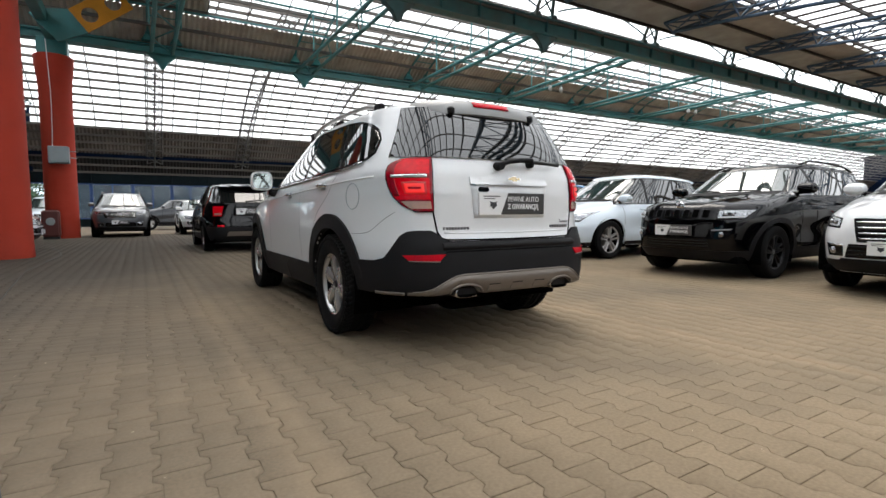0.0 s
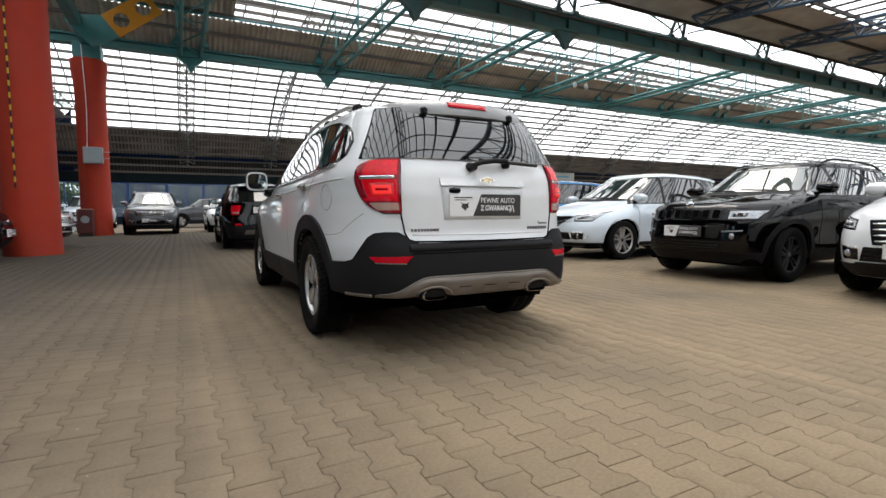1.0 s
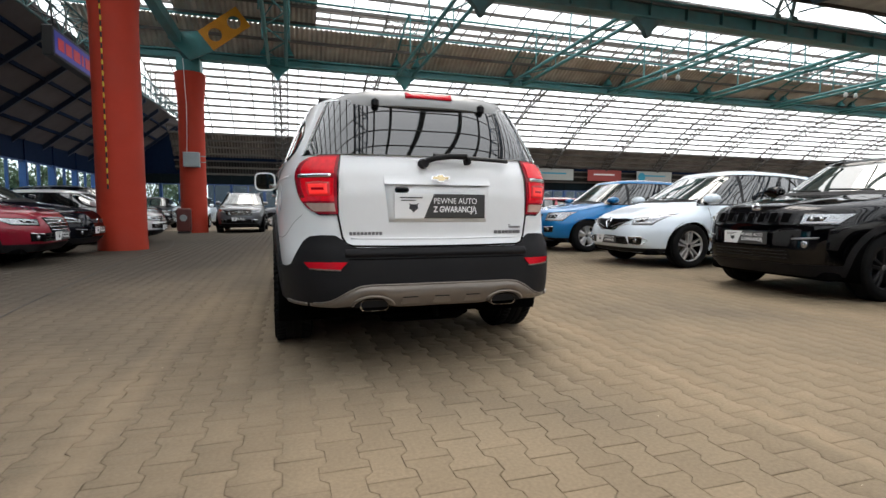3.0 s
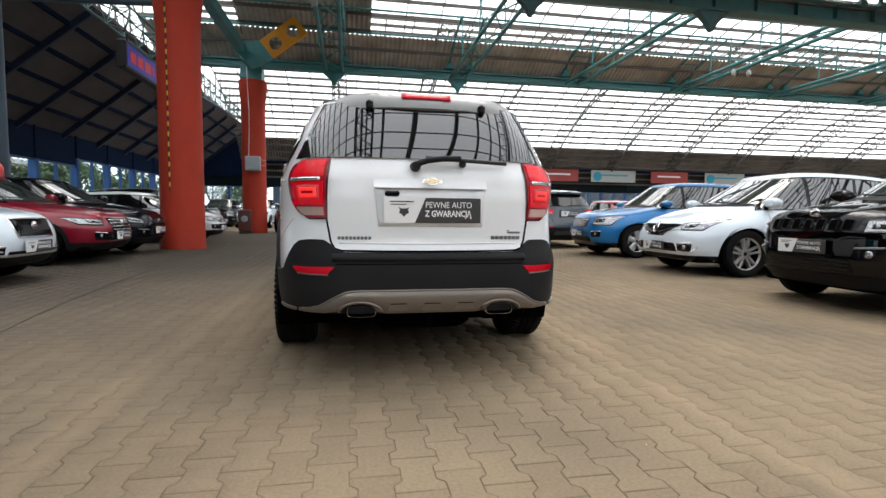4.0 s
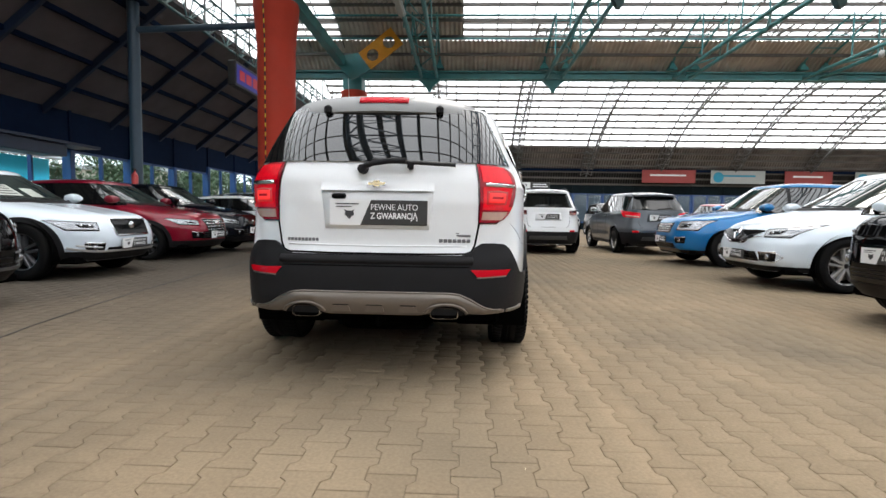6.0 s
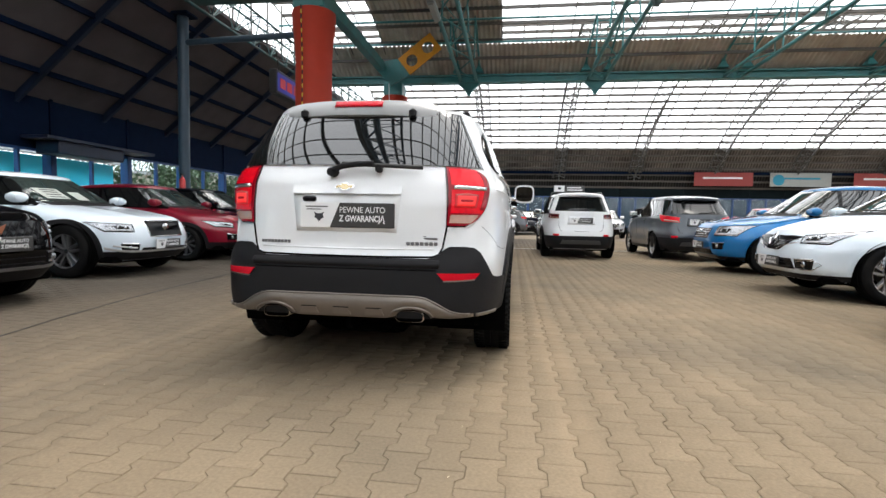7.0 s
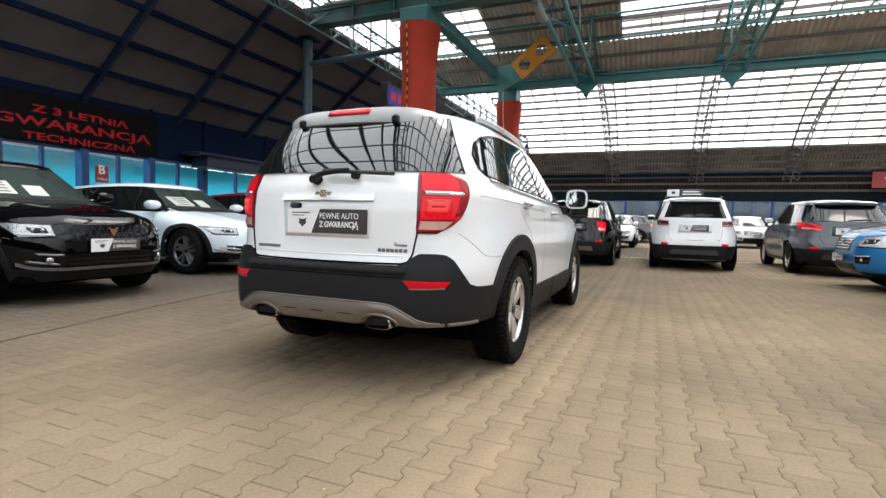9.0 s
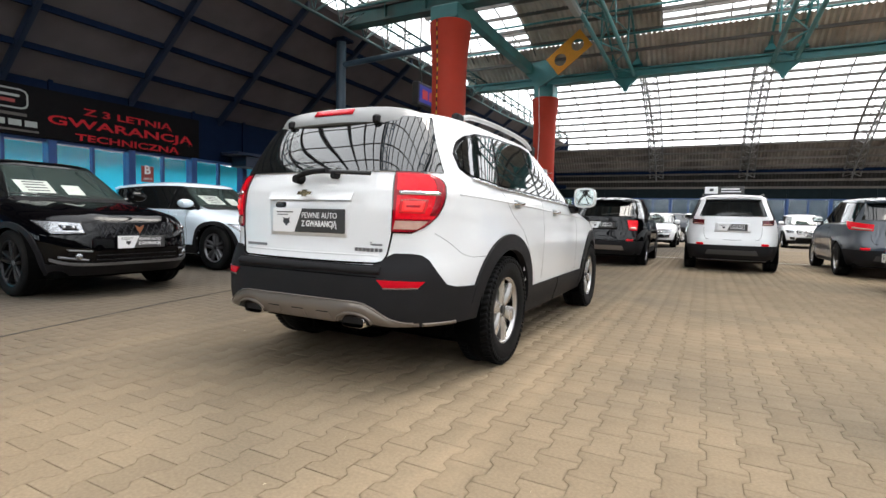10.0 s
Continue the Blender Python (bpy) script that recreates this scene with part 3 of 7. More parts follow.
for dx in (-0.46, 0.46):
    hang.line([(dx, 21.62, 7.75), (dx, 21.35, 8.0), (dx, 19.7, 8.62), (dx, 19.2, 8.75)], 0.045, 6)
    hang.tube((dx, 16.4, 7.3), (dx * 0.8, 16.4, 8.95), 0.03, 6).tube((dx, 19.0, 7.25), (dx, 19.0, 8.8), 0.03, 6)
for y, z in ((20.9, 8.15), (20.2, 8.42), (19.5, 8.68)):
    hang.tube((-0.46, y, z), (0.46, y, z), 0.022, 5)
hang.tube((-0.46, 19.0, 7.9), (0.46, 16.4, 8.3), 0.02, 5).tube((0.46, 19.0, 7.9), (-0.46, 16.4, 8.3), 0.02, 5)
foot = Mesh()
for dx in (-0.46, 0.46):
    foot.add([(dx + a, 21.7 + b, z) for a, b, z in ((-0.20, -0.15, 7.49), (0.20, -0.15, 7.49), (0.20, 0.15, 7.49), (-0.20, 0.15, 7.49), (-0.07, -0.08, 7.72), (0.07, -0.08, 7.72), (0.07, 0.08, 7.72), (-0.07, 0.08, 7.72), (-0.055, -0.10, 7.98), (0.055, -0.10, 7.98), (0.055, 0.0, 7.98), (-0.055, 0.0, 7.98))],
             [(0, 1, 5, 4), (1, 2, 6, 5), (2, 3, 7, 6), (3, 0, 4, 7), (4, 5, 9, 8), (5, 6, 10, 9), (6, 7, 11, 10), (7, 4, 8, 11), (8, 9, 10, 11), (3, 2, 1, 0)])
stub = Mesh()
for dx in (-0.36, 0.36):
    stub.box(dx - 0.12, dx + 0.12, 12.6, 12.9, 7.49, 7.68, 0.02).tube((dx, 12.75, 7.64), (dx * 0.7, 12.55, 8.22), 0.06, 6)
    stub.tube((dx, 12.7, 7.68), (-dx * 0.7, 12.55, 8.18), 0.03, 6)
    arch = [(dx * (1.3 + 5.6 * k / 8), 12.6, 7.56 + 0.66 * math.sin(math.pi * (0.12 + 0.38 * k / 8))) for k in range(9)]
    stub.line(arch, 0.03, 6)
stub.box(-0.55, 0.55, 12.45, 12.65, 8.16, 8.28, 0.02)
first = None
for x in NODE:
    if first is None:
        first = thing("node_strut", pose(x, 0, -0.28), "twin teal pipe strut with hangers between the girders", "strut", "struts between the girders", "structure")
        part("twin_pipe", strut, TEAL, first, smooth=True, sharp=40)
        part("hanger", hang, TEAL, first, smooth=True, sharp=40)
        part("hanger_foot", foot, TEAL, first)
        part("roof_stub", stub, TEAL_DARK, first, "dark grimy roof support stub", smooth=True, sharp=40)
    else:
        copy_thing(first, pose(x, 0, -0.28))


for y, z, r in ((20.35, 8.02, 0.04), (18.2, 8.1, 0.04), (15.2, 8.05, 0.035)):
    structure("tie_pipe", Mesh().tube((-6.0, y, z), (X1, y, z), r, 8), TEAL, "thin teal tie pipe running along the middle bay", "pipe", True, 40)
for x in (NODE[3], NODE[5]):
    for d in (-0.34, 0.34):
        lamp = thing("hall_lamp", pose(x + d, 17.8, 6.89), "small white glass hall lamp hung from a strut", "lamp", "hall lamps")
        part("globe", Mesh().lathe([(0.0, -0.36), (0.05, -0.35), (0.085, -0.29), (0.095, -0.22), (0.07, -0.14), (0.045, -0.10), (0.0, -0.10)], 16, "z"), material("opal lamp glass", (0.42, 0.43, 0.42), 0.3), lamp, smooth=True)
        part("stem", Mesh().tube((0, 0, -0.12), (0, 0, 0.08), 0.03, 8), TEAL, lamp)
tube_lamp = thing("strip_light", pose(0.62, 14.2, 6.74), "grimy white strip light under the first strut", "lamp")
part("housing", Mesh().box(-0.11, 0.11, -0.65, 0.65, 0.05, 0.16, 0.02), BOX_GREY, tube_lamp)
part("diffuser", Mesh().box(-0.09, 0.09, -0.62, 0.62, 0.0, 0.05, 0.02), BANNER_WHITE, tube_lamp)
part("bracket", Mesh().box(-0.03, 0.03, -0.05, 0.05, 0.16, 0.26), TEAL, tube_lamp)


def lattice(prof, s0, s1, n, depth, width, r):
    """Chords and zigzag of a three-chord lattice arch in the plane x = 0."""
    top, low, zig = Mesh(), Mesh(), Mesh()
    pts = [prof(s0 + (s1 - s0) * i / n) for i in range(n + 1)]
    taper = [min(1.0, 0.25 + 3.0 * min(i, n - i) / n) for i in range(n + 1)]
    A = [[(sx * width, y, z - 0.14) for y, z in pts] for sx in (-1, 1)]
    B = [(0, y, z - 0.14 - depth * k) for (y, z), k in zip(pts, taper)]
    for i in range(n):
        for c in A:
            top.tube(c[i], c[i + 1], r, 6, caps=False)
        low.tube(B[i], B[i + 1], r * 1.1, 6, caps=False)
        for c in A:
            zig.tube(c[i], B[i], r * 0.5, 5, caps=False).tube(B[i], c[i + 1], r * 0.5, 5, caps=False)
        zig.tube(A[0][i], A[1][i + 1], r * 0.45, 5, caps=False).tube(A[0][i], A[1][i], r * 0.45, 5, caps=False)
    return top, low, zig


def truss(name, prof, s0, s1, n, depth, width, r, xs, label, group, mat=None):
    base = None
    for x in xs:
        if base is None:
            base = thing(name, pose(x, 0, 0), label, "truss", group, "structure")
            for nm, me in zip(("upper_chord", "lower_chord", "bracing"), lattice(prof, s0, s1, n, depth, width, r)):
                part(nm, me, mat or TRUSS, base, smooth=True)
        else:
            copy_thing(base, pose(x, 0, 0))


truss("roof_truss", profile_far, 0.0, 0.93, 23, 0.75, 0.42, 0.042, NODE, "slender grey lattice arch under the far glazing", "lattice arches of the far vault")
truss("roof_truss", profile_near, 0.02, 0.95, 26, 0.9, 0.5, 0.06, NODE, "slender blue-grey lattice arch under the near glazing", "lattice arches of the near vault", NAVY_TRUSS)


def column(x, y, box):
    root = thing("column", pose(x, y, 0), "round terracotta-painted concrete column with a flared head", "column", "terracotta columns", "structure")
    prof = [(0.92 * r, 0.955 * z) for r, z in ((0.0, 0.0), (0.545, 0.0), (0.545, 0.05), (0.53, 0.3), (0.52, 2.5), (0.515, 5.0), (0.52, 5.35), (0.545, 5.75), (0.585, 6.05), (0.61, 6.3), (0.62, 6.48), (0.61, 6.56), (0.57, 6.58), (0.0, 6.58))]
    part("shaft", Mesh().lathe(prof, 48, "z"), ORANGE, root, smooth=True, sharp=50)
    part("bearing", Mesh().box(-0.42, 0.42, -0.42, 0.42, 6.28, 6.68 if y < 15 else 6.83, 0.03), TEAL, root)
    if box == "chain":
        for i in range(43):
            z = 1.35 + i * 0.115
            part("chain_link", Mesh().box(-0.016, 0.016, -0.01, 0.01, z, z + 0.1, 0.006), HAZARD if i % 2 else CABLE, root, at=pose(-0.12, -(0.482 if z < 5.0 else 0.482 + 0.085 * min(1, (z - 5.0))), 0))
    if box == "cabinet":
        part("cable", Mesh().line([(-0.12 - 0.04 * math.sin(z), -0.50 - (0.08 if z > 5.3 else 0), z) for z in (3.1, 3.7, 4.4, 5.0, 5.5, 6.1, 6.7)], 0.012, 6), LETTER_WHITE, root, "thin white cable")
    return root


column(-2.36, 12.75, "chain")
column(-2.36, 22.0, "cabinet")
column(74.0, 22.0, "")
cab = thing("switch_cabinet", pose(-2.30, 21.43, 2.58), "grey metal switch cabinet on the terracotta column", "cabinet")
part("housing", Mesh().box(-0.29, 0.29, -0.16, 0.1, 0, 0.57, 0.015), BOX_GREY, cab)
part("door", Mesh().box(-0.26, 0.26, -0.175, -0.162, 0.03, 0.54, 0.005), BOX_GREY, cab)
for z in (0.2, 0.42):
    part("conduit", Mesh().tube((0.29, 0, z), (0.5, 0.05, z), 0.015), BOX_GREY, cab)
reel = thing("hose_cabinet", pose(-2.60, 21.2, 0), "dark red hose cabinet at the foot of the column", "cabinet")
part("housing", Mesh().box(-0.25, 0.25, -0.15, 0.15, 0.08, 0.98, 0.05), material("dark red cabinet", (0.09, 0.018, 0.015), 0.5), reel)
part("dial", Mesh().lathe([(0.0, -0.17), (0.12, -0.17), (0.13, -0.15)], 20, "y", pose(0.0, 0, 0.6)), BOX_GREY, reel)
part("plinth", Mesh().box(-0.22, 0.22, -0.12, 0.12, 0.0, 0.08), CABLE, reel)

side_beam = structure("longitudinal_beam", Mesh().box(-2.51, -2.21, 13.0, 21.75, 6.74, 7.10, 0.02), TEAL, "teal box beam between the two column heads", "beam")
ochre = thing("ochre_brace", pose(-2.02, 19.6, 6.42, 0, -38, 0), "ochre steel brace plate with two round holes", "brace")
pm, n = Mesh(), 24
for cx in (1.15, 1.95):
    inn = [(cx + 0.23 * math.cos(2 * math.pi * i / n), 0.23 * math.sin(2 * math.pi * i / n)) for i in range(n)]
    cell = []
    for i in range(n):
        c, s_ = math.cos(2 * math.pi * i / n), math.sin(2 * math.pi * i / n)
        k = 0.4 / max(abs(c), abs(s_))
        cell.append((cx + k * c, k * s_))
    for y in (-0.03, 0.03):
        pm.add([(x, y, z) for x, z in inn] + [(x, y, z) for x, z in cell], [(i, (i + 1) % n, n + (i + 1) % n, n + i) for i in range(n)])
    pm.add([(x, y, z) for y in (-0.03, 0.03) for x, z in inn], [(i, (i + 1) % n, n + (i + 1) % n, n + i) for i in range(n)])
rim = [(0.75, -0.4), (2.35, -0.4), (2.35, 0.4), (0.75, 0.4)]
pm.add([(x, y, z) for y in (-0.03, 0.03) for x, z in rim], [(i, (i + 1) % 4, 4 + (i + 1) % 4, 4 + i) for i in range(4)])
me = pm.data("plate", YELLOW)
bm = bmesh.new()
bm.from_mesh(me)
bmesh.ops.remove_doubles(bm, verts=bm.verts, dist=0.002)
bmesh.ops.recalc_face_normals(bm, faces=bm.faces)
bm.to_mesh(me)
bm.free()
part("plate", me, None, ochre)
part("gusset", Mesh().prism([(-0.1, -0.25), (0.75, -0.4), (0.75, 0.4), (0.1, 0.76), (-0.2, 0.76)], -0.04, 0.04, pose(0, 0, 0, 90, 0, 0)), TEAL, ochre)

blue_post = thing("blue_post", pose(-6.15, 12.75, 0), "slim dark blue round steel post with a cross pipe", "post")
part("shaft", Mesh().tube((0, 0, 0), (0, 0, 6.32), 0.145, 20), BLUE_POST, blue_post, smooth=True, sharp=40)
part("cross_pipe", Mesh().tube((0.1, 0, 5.62), (3.45, 0, 5.74), 0.085, 12), BLUE_POST, blue_post, smooth=True, sharp=40)
part("head_plate", Mesh().box(-0.3, 0.3, -0.25, 0.25, 6.32, 6.4, 0.02), BLUE_STEEL, blue_post)
ext = thing("fire_extinguisher", pose(-6.08, 12.55, 1.40), "red fire extinguisher hung on the blue post", "extinguisher")
part("bottle", Mesh().lathe([(0, 0), (0.075, 0), (0.082, 0.03), (0.082, 0.42), (0.05, 0.5), (0.02, 0.52), (0.02, 0.57), (0, 0.57)], 20, "z"), EXT_RED, ext, smooth=True, sharp=50)
part("valve", Mesh().box(-0.03, 0.03, -0.08, 0.04, 0.56, 0.62, 0.01).tube((0, 0.03, 0.58), (0, 0.13, 0.58), 0.015), CABLE, ext)

m1, m2, m3 = lattice(lambda s: (-12 + 50 * s, 7.42), 0.0, 1.0, 44, 0.9, 0.25, 0.04)
edge = thing("edge_truss", pose(-5.45, 0, 0), "teal lattice truss along the edge of the low roof", "truss", kind="structure")
for nm, me in (("upper_chord", m1), ("lower_chord", m2), ("bracing", m3)):
    part(nm, me, TEAL_DARK, edge, smooth=True)

# ---- signs ----
sign = thing("warranty_banner", pose(WALL_X + 0.10, 1.64, -0.11, 90, 0, 90) @ Matrix.Diagonal((0.844, 0.917, 1, 1)), "black banner with red capital lettering on the west wall", "banner")
part("cloth", Mesh().box(-1.6, 10.05, 2.9, 4.10, -0.03, 0.0), SIGN_BLACK, sign)
for body, x0, x1, z, cap in (("Z 3 LETNIĄ", 6.36, 9.04, 3.58, 0.235), ("GWARANCJĄ", 5.45, 9.80, 3.22, 0.295), ("TECHNICZNĄ", 6.14, 9.28, 2.90, 0.23)):
    me = text_data("lettering", body, 0.4, SIGN_RED, 0.004, 0, 0.007)
    wide, high = max(v.co.x for v in me.vertices), max(v.co.y for v in me.vertices)
    part("lettering", me, None, sign, at=pose(x0, z, 0.006) @ Matrix.Diagonal(((x1 - x0) / wide, cap / high, 1, 1)))
ring = [(3.52 + 1.5 * u, 3.52 + 0.44 * v, 0.006) for u, v in ((0.08, 0), (0.9, 0), (0.97, 0.08), (1, 0.25), (1, 0.75), (0.97, 0.92), (0.9, 1), (0.08, 1), (0.03, 0.92), (0, 0.75), (0, 0.25), (0.03, 0.08), (0.08, 0))]
part("logo_ring", Mesh().line(ring, 0.022, 6), BANNER_WHITE, sign, "pale logo outline")
part("logo_bar", Mesh().box(3.7, 4.75, 3.64, 3.72, 0, 0.008, 0.003), BANNER_RED, sign, "red logo bar")
part("logo_bar", Mesh().box(3.7, 4.85, 3.78, 3.84, 0, 0.008, 0.003), BANNER_WHITE, sign)
for i in range(6):
    part("logo_bar", Mesh().box(3.2 + i * 0.35, 3.48 + i * 0.35, 3.11, 3.25, 0, 0.008, 0.003), BANNER_WHITE, sign)
part("logo_bar", Mesh().box(3.5, 5.0, 3.34, 3.41, 0, 0.008, 0.003), PURLIN, sign)
part("logo_bar", Mesh().box(3.4, 5.26, 2.98, 3.03, 0, 0.008, 0.003), PURLIN, sign)
led = thing("led_display", pose(-3.9, 13.5, 4.42), "hanging blue led display with glowing red characters", "display")
part("housing", Mesh().box(-0.12, 0.1, 0, 3.4, 0, 0.68, 0.02), CABLE, led)
part("rim", Mesh().box(0.1, 0.104, 0.04, 3.36, 0.04, 0.64), CABLE, led)
part("screen", Mesh().box(0.104, 0.108, 0.08, 3.32, 0.08, 0.60), LED_BLUE, led)
for i, (y, w) in enumerate(((0.25, 0.34), (0.68, 0.36), (1.14, 0.42), (1.66, 0.12), (1.9, 0.36))):
    part("character_bar", Mesh().box(0.108, 0.113, y, y + w, 0.2, 0.48, 0.004), LED_RED, led)
for y in (0.4, 3.0):
    part("hanger", Mesh().line([(0, y, 0.68), (-0.1, y, 1.4), (-1.6, y, 2.02)], 0.02, 6), CABLE, led)
plaque = thing("hall_sign", pose(WALL_X - 0.068, 8.66, 1.74, 90, 0, 90), "small red hall sign with a white letter", "sign")
part("plate", Mesh().box(-0.17, 0.17, -0.01, 0.42, 0, 0.02, 0.004), BANNER_RED, plaque)
part("lettering", text_data("lettering", "B", 0.32, LETTER_WHITE, 0.004, 0, 0.008), None, plaque, at=pose(-0.1, 0.15, 0.022))
part("lettering", text_data("lettering", "HALA", 0.1, LETTER_WHITE, 0.004), None, plaque, at=pose(-0.12, 0.03, 0.022))
for x0, x1, mat, lab in ((15.7, 19.6, BANNER_RED, "red hanging banner with a pale line"), (20.7, 24.6, BANNER_WHITE, "white hanging banner with a blue print"), (26.0, 29.4, BANNER_RED, "faded red hanging banner"), (31.0, 34.8, BANNER_WHITE, "pale hanging banner with blue print")):
    b = thing("hall_banner", pose(x0, 37.6, 3.56), lab, "banner", "banners along the far eaves")
    part("cloth", Mesh().box(0, x1 - x0, -0.02, 0.0, 0, 0.95), mat, b)
    part("print", Mesh().box(0.6, x1 - x0 - 0.7, -0.028, -0.02, 0.5, 0.62), LETTER_WHITE if mat == BANNER_RED else BANNER_BLUE, b)
    if mat == BANNER_WHITE:
        part("print", Mesh().lathe([(0, -0.03), (0.38, -0.03), (0.38, -0.02)], 20, "y", pose(0.55, 0, 0.45)), BANNER_BLUE, b)
door_box = thing("door_housing", pose(WALL_X, 11.3, 2.40), "projecting dark blue sliding door housing on the wall", "door housing", kind="structure")
part("housing", Mesh().box(0.05, 0.75, 0, 2.2, 0, 0.34, 0.02), BLUE_BEAM, door_box)
part("track", Mesh().box(0.05, 0.85, -0.4, 3.4, 0.34, 0.42, 0.01), BLUE_BEAM, door_box)

# ---- outside the windows ----
hall = thing("cyan_building", pose(-15.4, -14, 0), "cyan clad building with a pale grey eaves roof outside", "building")
part("wall", Mesh().box(-6, 0, 0, 34.8, 0, 3.05), CYAN, hall)
part("roof", Mesh().add([(0.6, -0.5, 3.15), (0.6, 35.2, 3.15), (-6, 35.2, 4.2), (-6, -0.5, 4.2), (0.6, -0.5, 3.09), (0.6, 35.2, 3.09), (-6, 35.2, 4.0), (-6, -0.5, 4.0)], [(0, 1, 2, 3), (4, 7, 6, 5), (0, 4, 5, 1), (1, 5, 6, 2), (2, 6, 7, 3), (3, 7, 4, 0)]), ROOF_GREY, hall)
part("upper_wall", Mesh().box(-6.6, -6.2, 0, 34.8, 0, 8.0), CYAN, hall)
part("gutter", Mesh().tube((0.66, -0.5, 3.04), (0.66, 35.2, 3.07), 0.06, 10), ROOF_GREY, hall, smooth=True)
for i in range(9):
    part("cladding_seam", Mesh().box(0, 0.02, 0, 0.05, 0, 2.9), CYAN, hall, at=pose(0, 2 + i * 3.7, 0))
far_hall = thing("pale_building", pose(-34, 44, 0), "pale plaster low building beyond the trees", "building")
part("wall", Mesh().box(0, 9, 0, 12, 0, 4.5), PLASTER, far_hall)
part("roof", Mesh().box(-0.4, 9.4, -0.4, 12.4, 4.5, 4.9, 0.05), ROOF_GREY, far_hall)
north_hall = thing("grey_blue_building", pose(-6, 52, 0), "grey-blue hall beyond the far windows", "building")
part("wall", Mesh().box(0, 75, 0, 8, 0, 5.5), material("grey-blue cladding", (0.03, 0.045, 0.06), 0.6, vary=0.1), north_hall)
part("roof", Mesh().box(-0.5, 75.5, -0.6, 8.5, 5.5, 6.0, 0.05), ROOF_GREY, north_hall)


def tree(x, y, h, seed):
    rnd = random.Random(seed)
    root = thing("tree", pose(x, y, 0), "leafy green tree outside the windows", "tree", "trees outside")
    tr = Mesh().tube((0, 0, 0), (0.1, 0.05, h * 0.45), 0.2, 10, 0.12)
    ends = []
    for i in range(7):
        a, k = rnd.uniform(0, 6.28), rnd.uniform(0.15, 0.4)
        e = (math.cos(a) * h * 0.25, math.sin(a) * h * 0.25, h * rnd.uniform(0.3, 0.9))
        tr.tube((0.08, 0.04, h * k), e, 0.07, 6, 0.02)
        ends.append(e)
    part("trunk", tr, BARK, root, smooth=True)
    cr = Mesh()
    for i in range(1700):
        e = rnd.choice(ends)
        c = Vector((e[0] + rnd.gauss(0, h * 0.10), e[1] + rnd.gauss(0, h * 0.10), e[2] + rnd.gauss(0, h * 0.085)))
        a, b = Vector([rnd.gauss(0, 1) for _ in range(3)]).normalized(), Vector([rnd.gauss(0, 1) for _ in range(3)]).normalized()
        s_ = rnd.uniform(0.08, 0.17)
        cr.add([c - a * s_, c + b * s_ * 0.5, c + a * s_, c - b * s_ * 0.5], [(0, 1, 2, 3)])
    me = cr.data("crown", LEAF)
    part("crown", me, None, root)
    return root


for i, (x, y, h) in enumerate(((-19, 30, 7), (-22, 36, 8), (-17.5, 38, 6.5), (-26, 31, 8), (-19, 45, 7), (-14.5, 47, 6), (-24, 49, 8), (-12.5, 55, 7), (-30, 40, 8.5), (-15.5, 33, 5), (-33, 28, 9), (-15, 25, 4.2), (-16.5, 28, 5), (-14.5, 29.5, 4), (-17, 22.5, 4.5), (-13.8, 36, 4.4), (-15.8, 41, 5), (-13.5, 43, 4.5), (-18, 51, 6), (-10, 60, 6), (-6.5, 45, 4.6), (-8.5, 48, 5))):
    tree(x, y, 0.8 * h, 40 + i)


